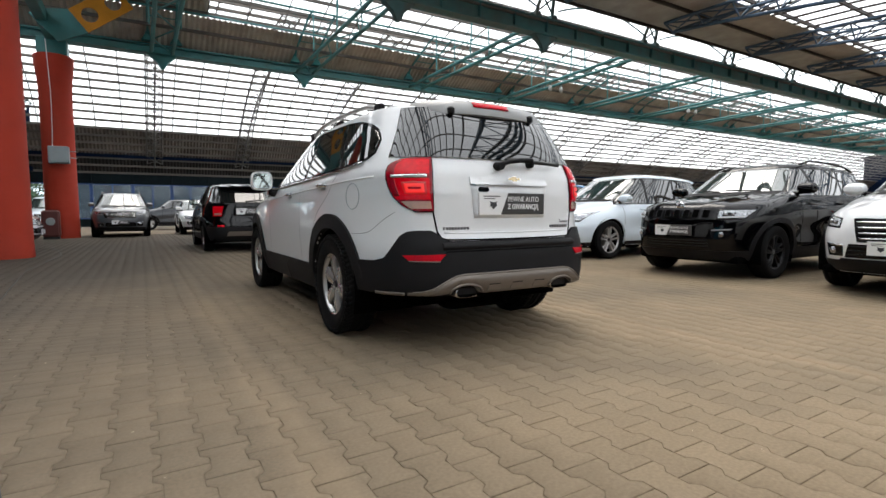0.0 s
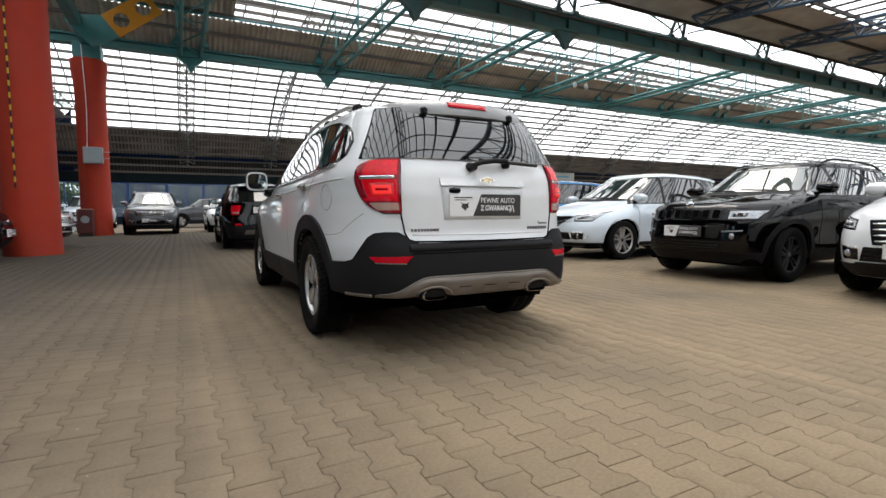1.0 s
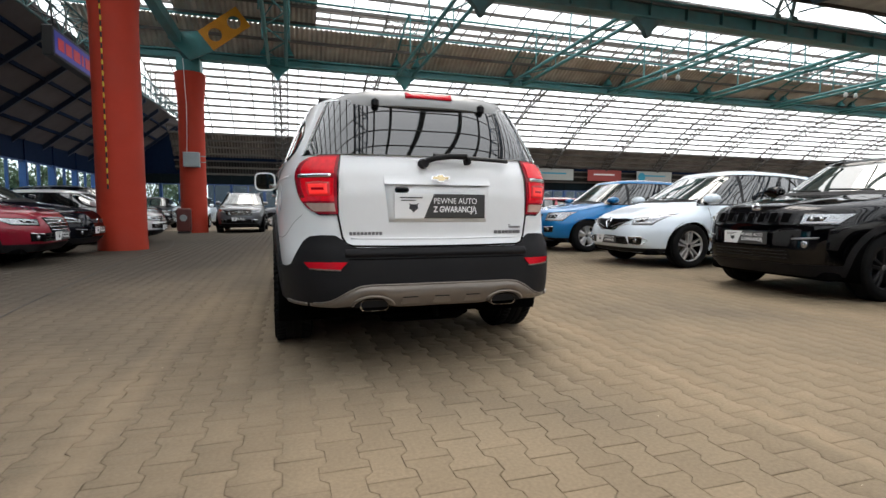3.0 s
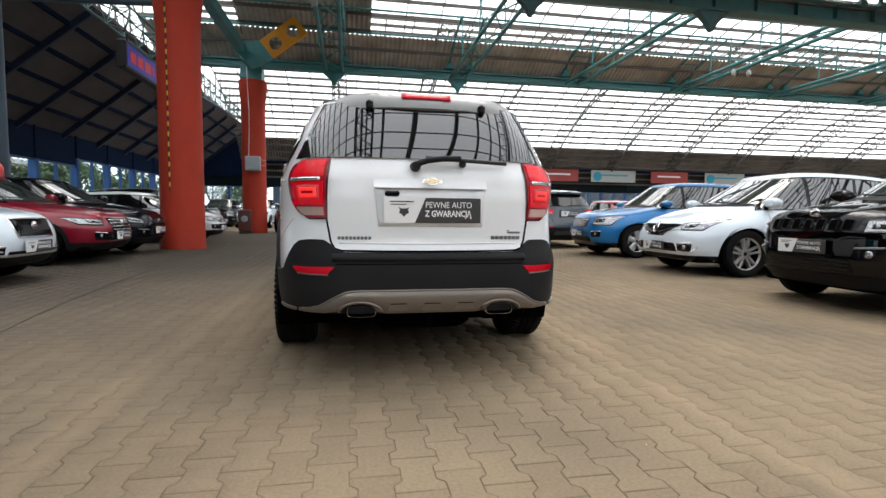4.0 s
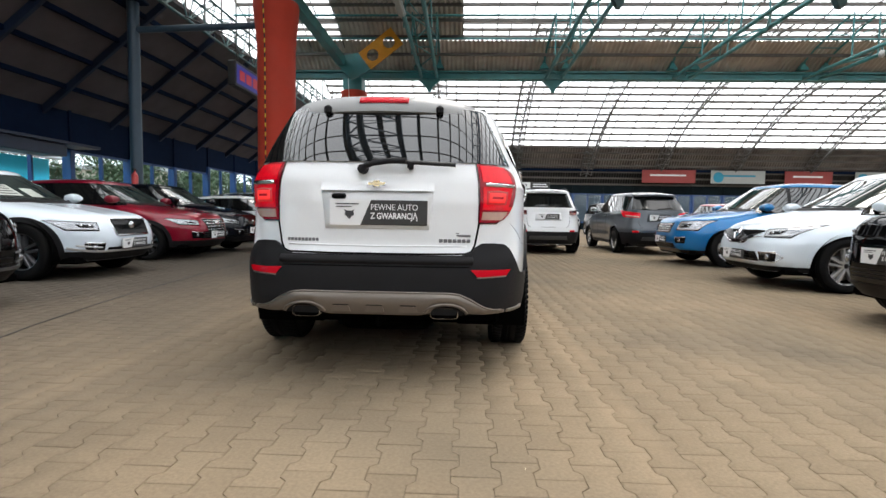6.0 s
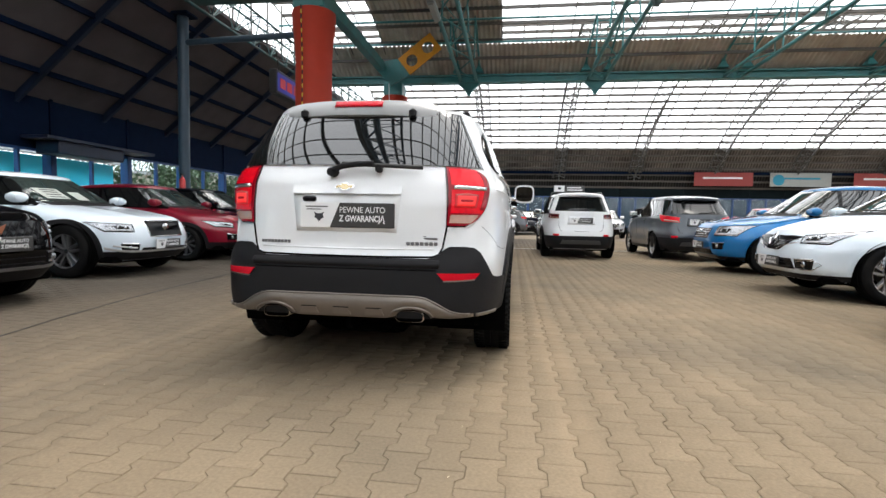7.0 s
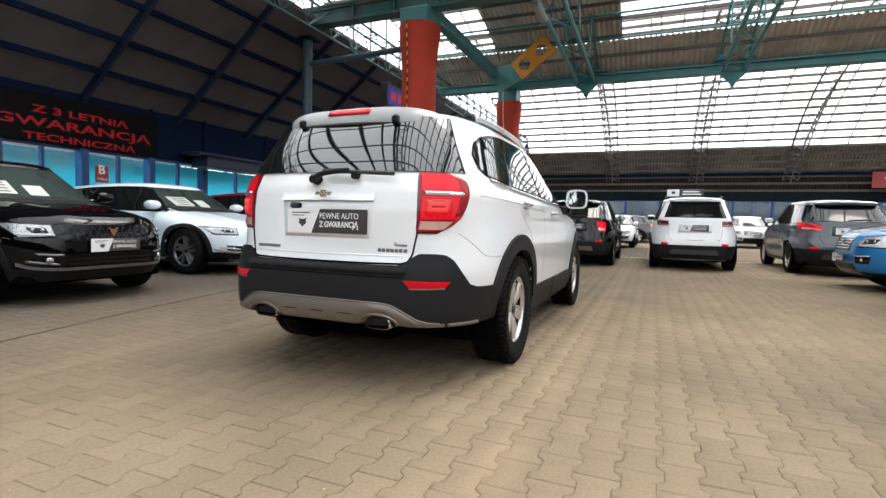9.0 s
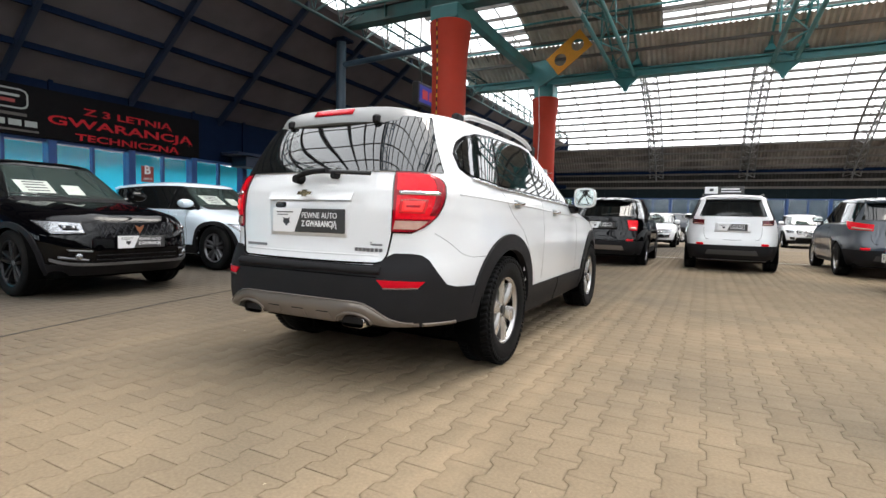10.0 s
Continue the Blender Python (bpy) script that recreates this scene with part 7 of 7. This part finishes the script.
    dealer_plate(root, pose(0.01, -2.292, 0.862), w=0.54, h=0.138)
    by = b.end(0, 1.072, 0.038, False)[1]
    bow = [(-0.058, -0.010), (-0.020, -0.010), (-0.018, -0.021), (0.022, -0.021), (0.024, -0.010), (0.052, -0.010), (0.060, 0.010), (0.022, 0.010), (0.020, 0.021), (-0.020, 0.021), (-0.022, 0.010), (-0.050, 0.010)]
    badge = part("badge", Mesh().prism([(x * 0.95, z * 0.98) for x, z in bow], -0.008, 0.006, pose(0, by - 0.004, 1.088, 78, 0, 0)), CHROME, root, "chrome-edged gold badge")
    part("badge_face", Mesh().prism([(x * 0.84, z * 0.78) for x, z in bow], 0.006, 0.009, pose(0, by - 0.004, 1.088, 78, 0, 0)), GOLD, badge)
    for i in range(9):
        x = -0.508 + i * 0.0205
        part("letter_bar", Mesh().box(x, x + 0.016, -0.004, 0.004, 0.769, 0.787, 0.002), GREY_MARK, root, at=pose(0, b.end(x, 0.778, 0.002, False)[1], 0))
    for i in range(7):
        x = 0.345 + i * 0.0255
        part("letter_bar", Mesh().box(x, x + 0.021, -0.004, 0.004, 0.771, 0.791, 0.002), GREY_MARK, root, at=pose(0, b.end(x, 0.78, 0.002, False)[1], 0))
    part("trim_mark", Mesh().box(0.43, 0.52, -0.003, 0.003, 0.805, 0.816, 0.002).box(0.43, 0.455, -0.003, 0.003, 0.818, 0.826, 0.002), GREY_MARK, root, at=pose(0, b.end(0.48, 0.81, 0.002, False)[1], 0))
    part("gate_crease", Mesh().line([b.end(x, 0.745 + 0.012 * abs(x), -0.003, False) for x in np.linspace(-0.5, 0.5, 21)], 0.007, 6), WHITE, root, smooth=True)

    # rear glass, spoiler, wiper
    def rear_glass(u, v, off):
        rows = []
        for w in (0.0, 0.5, 1.0):
            z = lerp(1.217, 1.556, w)
            rows.append(Vector(b.end(lerp(-1, 1, u) * lerp(0.875, 0.845, w) * b.ring(z)[0], z, off, False)))
        return tuple(rows[0] * (2 * (v - 0.5) * (v - 1)) + rows[1] * (4 * v * (1 - v)) + rows[2] * (2 * v * (v - 0.5)))

    part("rear_window", Mesh().sheet(rear_glass, 48, 20, 0.012, 0.03), GLASS, root, "dark tinted rear glass", smooth=True, sharp=40)
    n = 33
    sec = [(-1.66, 1.645), (-1.82, 1.646), (-1.99, 1.635), (-2.045, 1.620), (-2.098, 1.550), (-2.103, 1.524), (-2.085, 1.514), (-1.82, 1.535)]
    vs = []
    for i in range(n):
        u = 2 * i / (n - 1) - 1
        x, drop, fwd = 0.60 * u, 0.018 * u**2 + 0.055 * abs(u) ** 6, 0.06 * u**2 + 0.12 * abs(u) ** 6
        vs += [(x, y + fwd, z - drop - (0.012 * abs(u) ** 4 if k < 3 else 0)) for k, (y, z) in enumerate(sec)]
    m_ = len(sec)
    sp = Mesh().add(vs, [(i * m_ + k, i * m_ + (k + 1) % m_, (i + 1) * m_ + (k + 1) % m_, (i + 1) * m_ + k) for i in range(n - 1) for k in range(m_)] + [tuple(range(m_)), tuple(range((n - 1) * m_, n * m_))])
    spoiler = part("spoiler", sp, material("silver-grey spoiler paint", (0.21, 0.21, 0.21), 0.4, 0.0, coat=0.4, vary=0.04, scale=6), root, "grey roof spoiler", smooth=True, sharp=60)
    part("brake_light", Mesh().sheet(lambda u, v, off: (lerp(-0.145, 0.145, u), lerp(-2.0785, -2.0495, v) - off, lerp(1.576, 1.614, v)), 8, 2, 0.005, 0.01), REFLECTOR_RED, spoiler, "long red brake lamp", smooth=True)
    for x in (-0.33, 0.33):
        part("hinge_block", Mesh().box(x - 0.021, x + 0.021, -2.108, -2.03, 1.506, 1.560, 0.012), PLASTIC, spoiler)
    arm = [(-0.085, 1.172), (-0.07, 1.186), (-0.02, 1.203), (0.06, 1.214), (0.16, 1.216)]
    wiper = part("wiper", Mesh().line([b.end(x, z, 0.045 + 0.01 * i, False) for i, (x, z) in enumerate(arm)], 0.016, 8).lathe([(0, -0.03), (0.024, -0.03), (0.03, 0.03), (0, 0.03)], 16, "y", Matrix.Translation(b.end(-0.085, 1.172, 0.03, False))), PLASTIC, root, "black wiper arm", smooth=True, sharp=50)
    part("blade", Mesh().line([b.end(x, lerp(1.220, 1.199, (x + 0.03) / 0.46), 0.048, False) for x in np.linspace(-0.03, 0.43, 9)], 0.012, 6), CABLE, wiper, smooth=True)
    part("arm_clip", Mesh().box(0.165, 0.195, -2.30, -2.22, 1.172, 1.218, 0.008), PLASTIC, wiper)
    # Small black block on the glass in place of the reflected wiper motor.
    part("motor_reflection", Mesh().box(-0.03, 0.045, -2.215, -2.16, 1.262, 1.284, 0.008), GLOSS_BLACK, root)

    # front
    part("windscreen", Mesh().sheet(lambda u, v, off: b.end(lerp(-1, 1, u) * 0.82 * b.ring(lerp(1.14, 1.545, v))[0], lerp(1.14, 1.545, v), off, True), 24, 12, 0.006, 0.02), SCREEN, root, smooth=True, sharp=40)
    gr = part("grille", Mesh().sheet(quad_end(b, [(-0.42, 0.56), (0.42, 0.56), (0.5, 0.86), (-0.5, 0.86)], True), 16, 6, 0.006, 0.03), GLOSS_BLACK, root, smooth=True, sharp=40)
    part("grille_bar", Mesh().sheet(quad_end(b, [(-0.46, 0.70), (0.46, 0.70), (0.46, 0.75), (-0.46, 0.75)], True), 16, 2, 0.02, 0.02), WHITE, gr, smooth=True)
    part("front_bumper", Mesh().sheet(lambda u, v, off: b.at(radians(lerp(30, 150, u)), lerp(0.27, 0.50, v), off), 60, 5, 0.012, 0.03), PLASTIC, root, smooth=True, sharp=40)
    return root


subject(pose(2.07, 4.72, 0))


# ---- more of the parked rows, far and half hidden ----
structure("floor_cable", Mesh().line([(x, y, 0.0025) for x, y in ((-0.1, 0.4), (-0.45, 1.95), (-0.84, 3.45), (-1.04, 4.5), (-1.15, 5.3), (-1.37, 7.6), (-1.54, 9.6), (-1.5, 11.3), (-1.45, 12.9), (-1.7, 14.6), (-1.95, 15.8))], 0.0045, 6), CABLE, "black cable lying across the paved floor", "cable", True)
car("parked_car", pose(-4.3, 15.5, 0, 0, 0, WEST), HATCHBACK, WHITE, "white hatchback half hidden behind the column", clad=True, grille="bars")
car("parked_suv", pose(-5.4, 19.9, 0, 0, 0, WEST), LARGE_SUV, NAVY, "dark brown-black SUV with silver rails under the low roof", clad=False, rails=SATIN)
car("parked_car", pose(-6.0, 25.6, 0, 0, 0, WEST), SMALL_CROSSOVER, NAVY, "dark hatchback beyond the second column", clad=True)
car("parked_suv", pose(-3.57, 29.8, 0, 0, 0, SOUTH), TALL_SUV, WHITE2, "white SUV beyond the second column", clad=False, rear=False)
car("parked_suv", pose(1.71, 30.4, 0, 0, 0, EAST), BOXY_SUV, SILVER, "dark grey SUV seen behind the grey one", clad=True)
car("parked_car", pose(3.88, 33.4, 0, 0, 0, SOUTH), SLOPED_CROSSOVER, NAVY, "dark crossover at the far windows", clad=True, rear=False)
car("parked_car", pose(8.23, 29.7, 0, 0, 0, SOUTH), SPORT_SUV, WHITE, "white crossover with black bumper facing the aisle", clad=True, rear=False, skid=PLASTIC)
car("parked_car", pose(12.18, 19.3, 0, 0, 0, NORTH), SMALL_CROSSOVER, RED, "red hatchback behind the blue SUV", clad=False)
car("parked_car", pose(5.89, 34.3, 0, 0, 0, SOUTH), HATCHBACK, SILVER, "silver hatchback at the far windows", clad=False, rear=False)
car("parked_suv", pose(9.96, 25.3, 0, 0, 0, SOUTH), LARGE_SUV, SILVER, "grey SUV in the far row", clad=False, rear=False)
car("parked_suv", pose(-5.94, 31.5, 0, 0, 0, SOUTH), PEOPLE_CARRIER, SILVER, "silver people carrier in the far corner", clad=False, rear=False)
structure("bay_line", Mesh().box(2.6, 8.2, 15.9, 16.0, 0.001, 0.004), material("worn white line paint", (0.42, 0.40, 0.36), 0.8, vary=0.3, scale=6), "worn pale bay line painted on the pavers", "line")
box = thing("roof_sign", pose(4.48, 13.5, 1.655), "white and dark sale sign on the car roof", "sign")
part("board", Mesh().box(-0.4, 0.4, -0.03, 0.03, 0.03, 0.20, 0.008), PLATE_DARK, box)
part("white_field", Mesh().box(-0.398, -0.13, -0.036, -0.03, 0.034, 0.196), PLATE_WHITE, box)
part("mark", Mesh().box(-0.3, -0.22, -0.04, -0.036, 0.09, 0.15, 0.008), INK, box)
part("print_bar", Mesh().box(-0.06, 0.3, -0.036, -0.03, 0.13, 0.155), LETTER_WHITE, box)
part("print_bar", Mesh().box(-0.06, 0.34, -0.036, -0.03, 0.07, 0.095), LETTER_WHITE, box)
part("foot", Mesh().box(-0.3, 0.3, -0.07, 0.07, 0.0, 0.032, 0.01), CABLE, box)
litter = Mesh()
rnd = random.Random(11)
for i in range(90):
    x, y, a, r = rnd.uniform(-1.5, 6.0), rnd.uniform(0.6, 7.0), rnd.uniform(0, 3.14), rnd.uniform(0.003, 0.009)
    c, s_ = math.cos(a) * r, math.sin(a) * r
    litter.add([(x - c, y - s_, 0.003), (x + s_ * 0.4, y - c * 0.4, 0.006), (x + c, y + s_, 0.003), (x - s_ * 0.4, y + c * 0.4, 0.007)], [(0, 1, 2, 3)])
tagged(part("floor_litter", litter, material("pale dry leaf flakes", (0.45, 0.38, 0.26), 0.8, vary=0.4, scale=3), None), "pale dry flakes scattered on the pavers", "litter", kind="stuff")
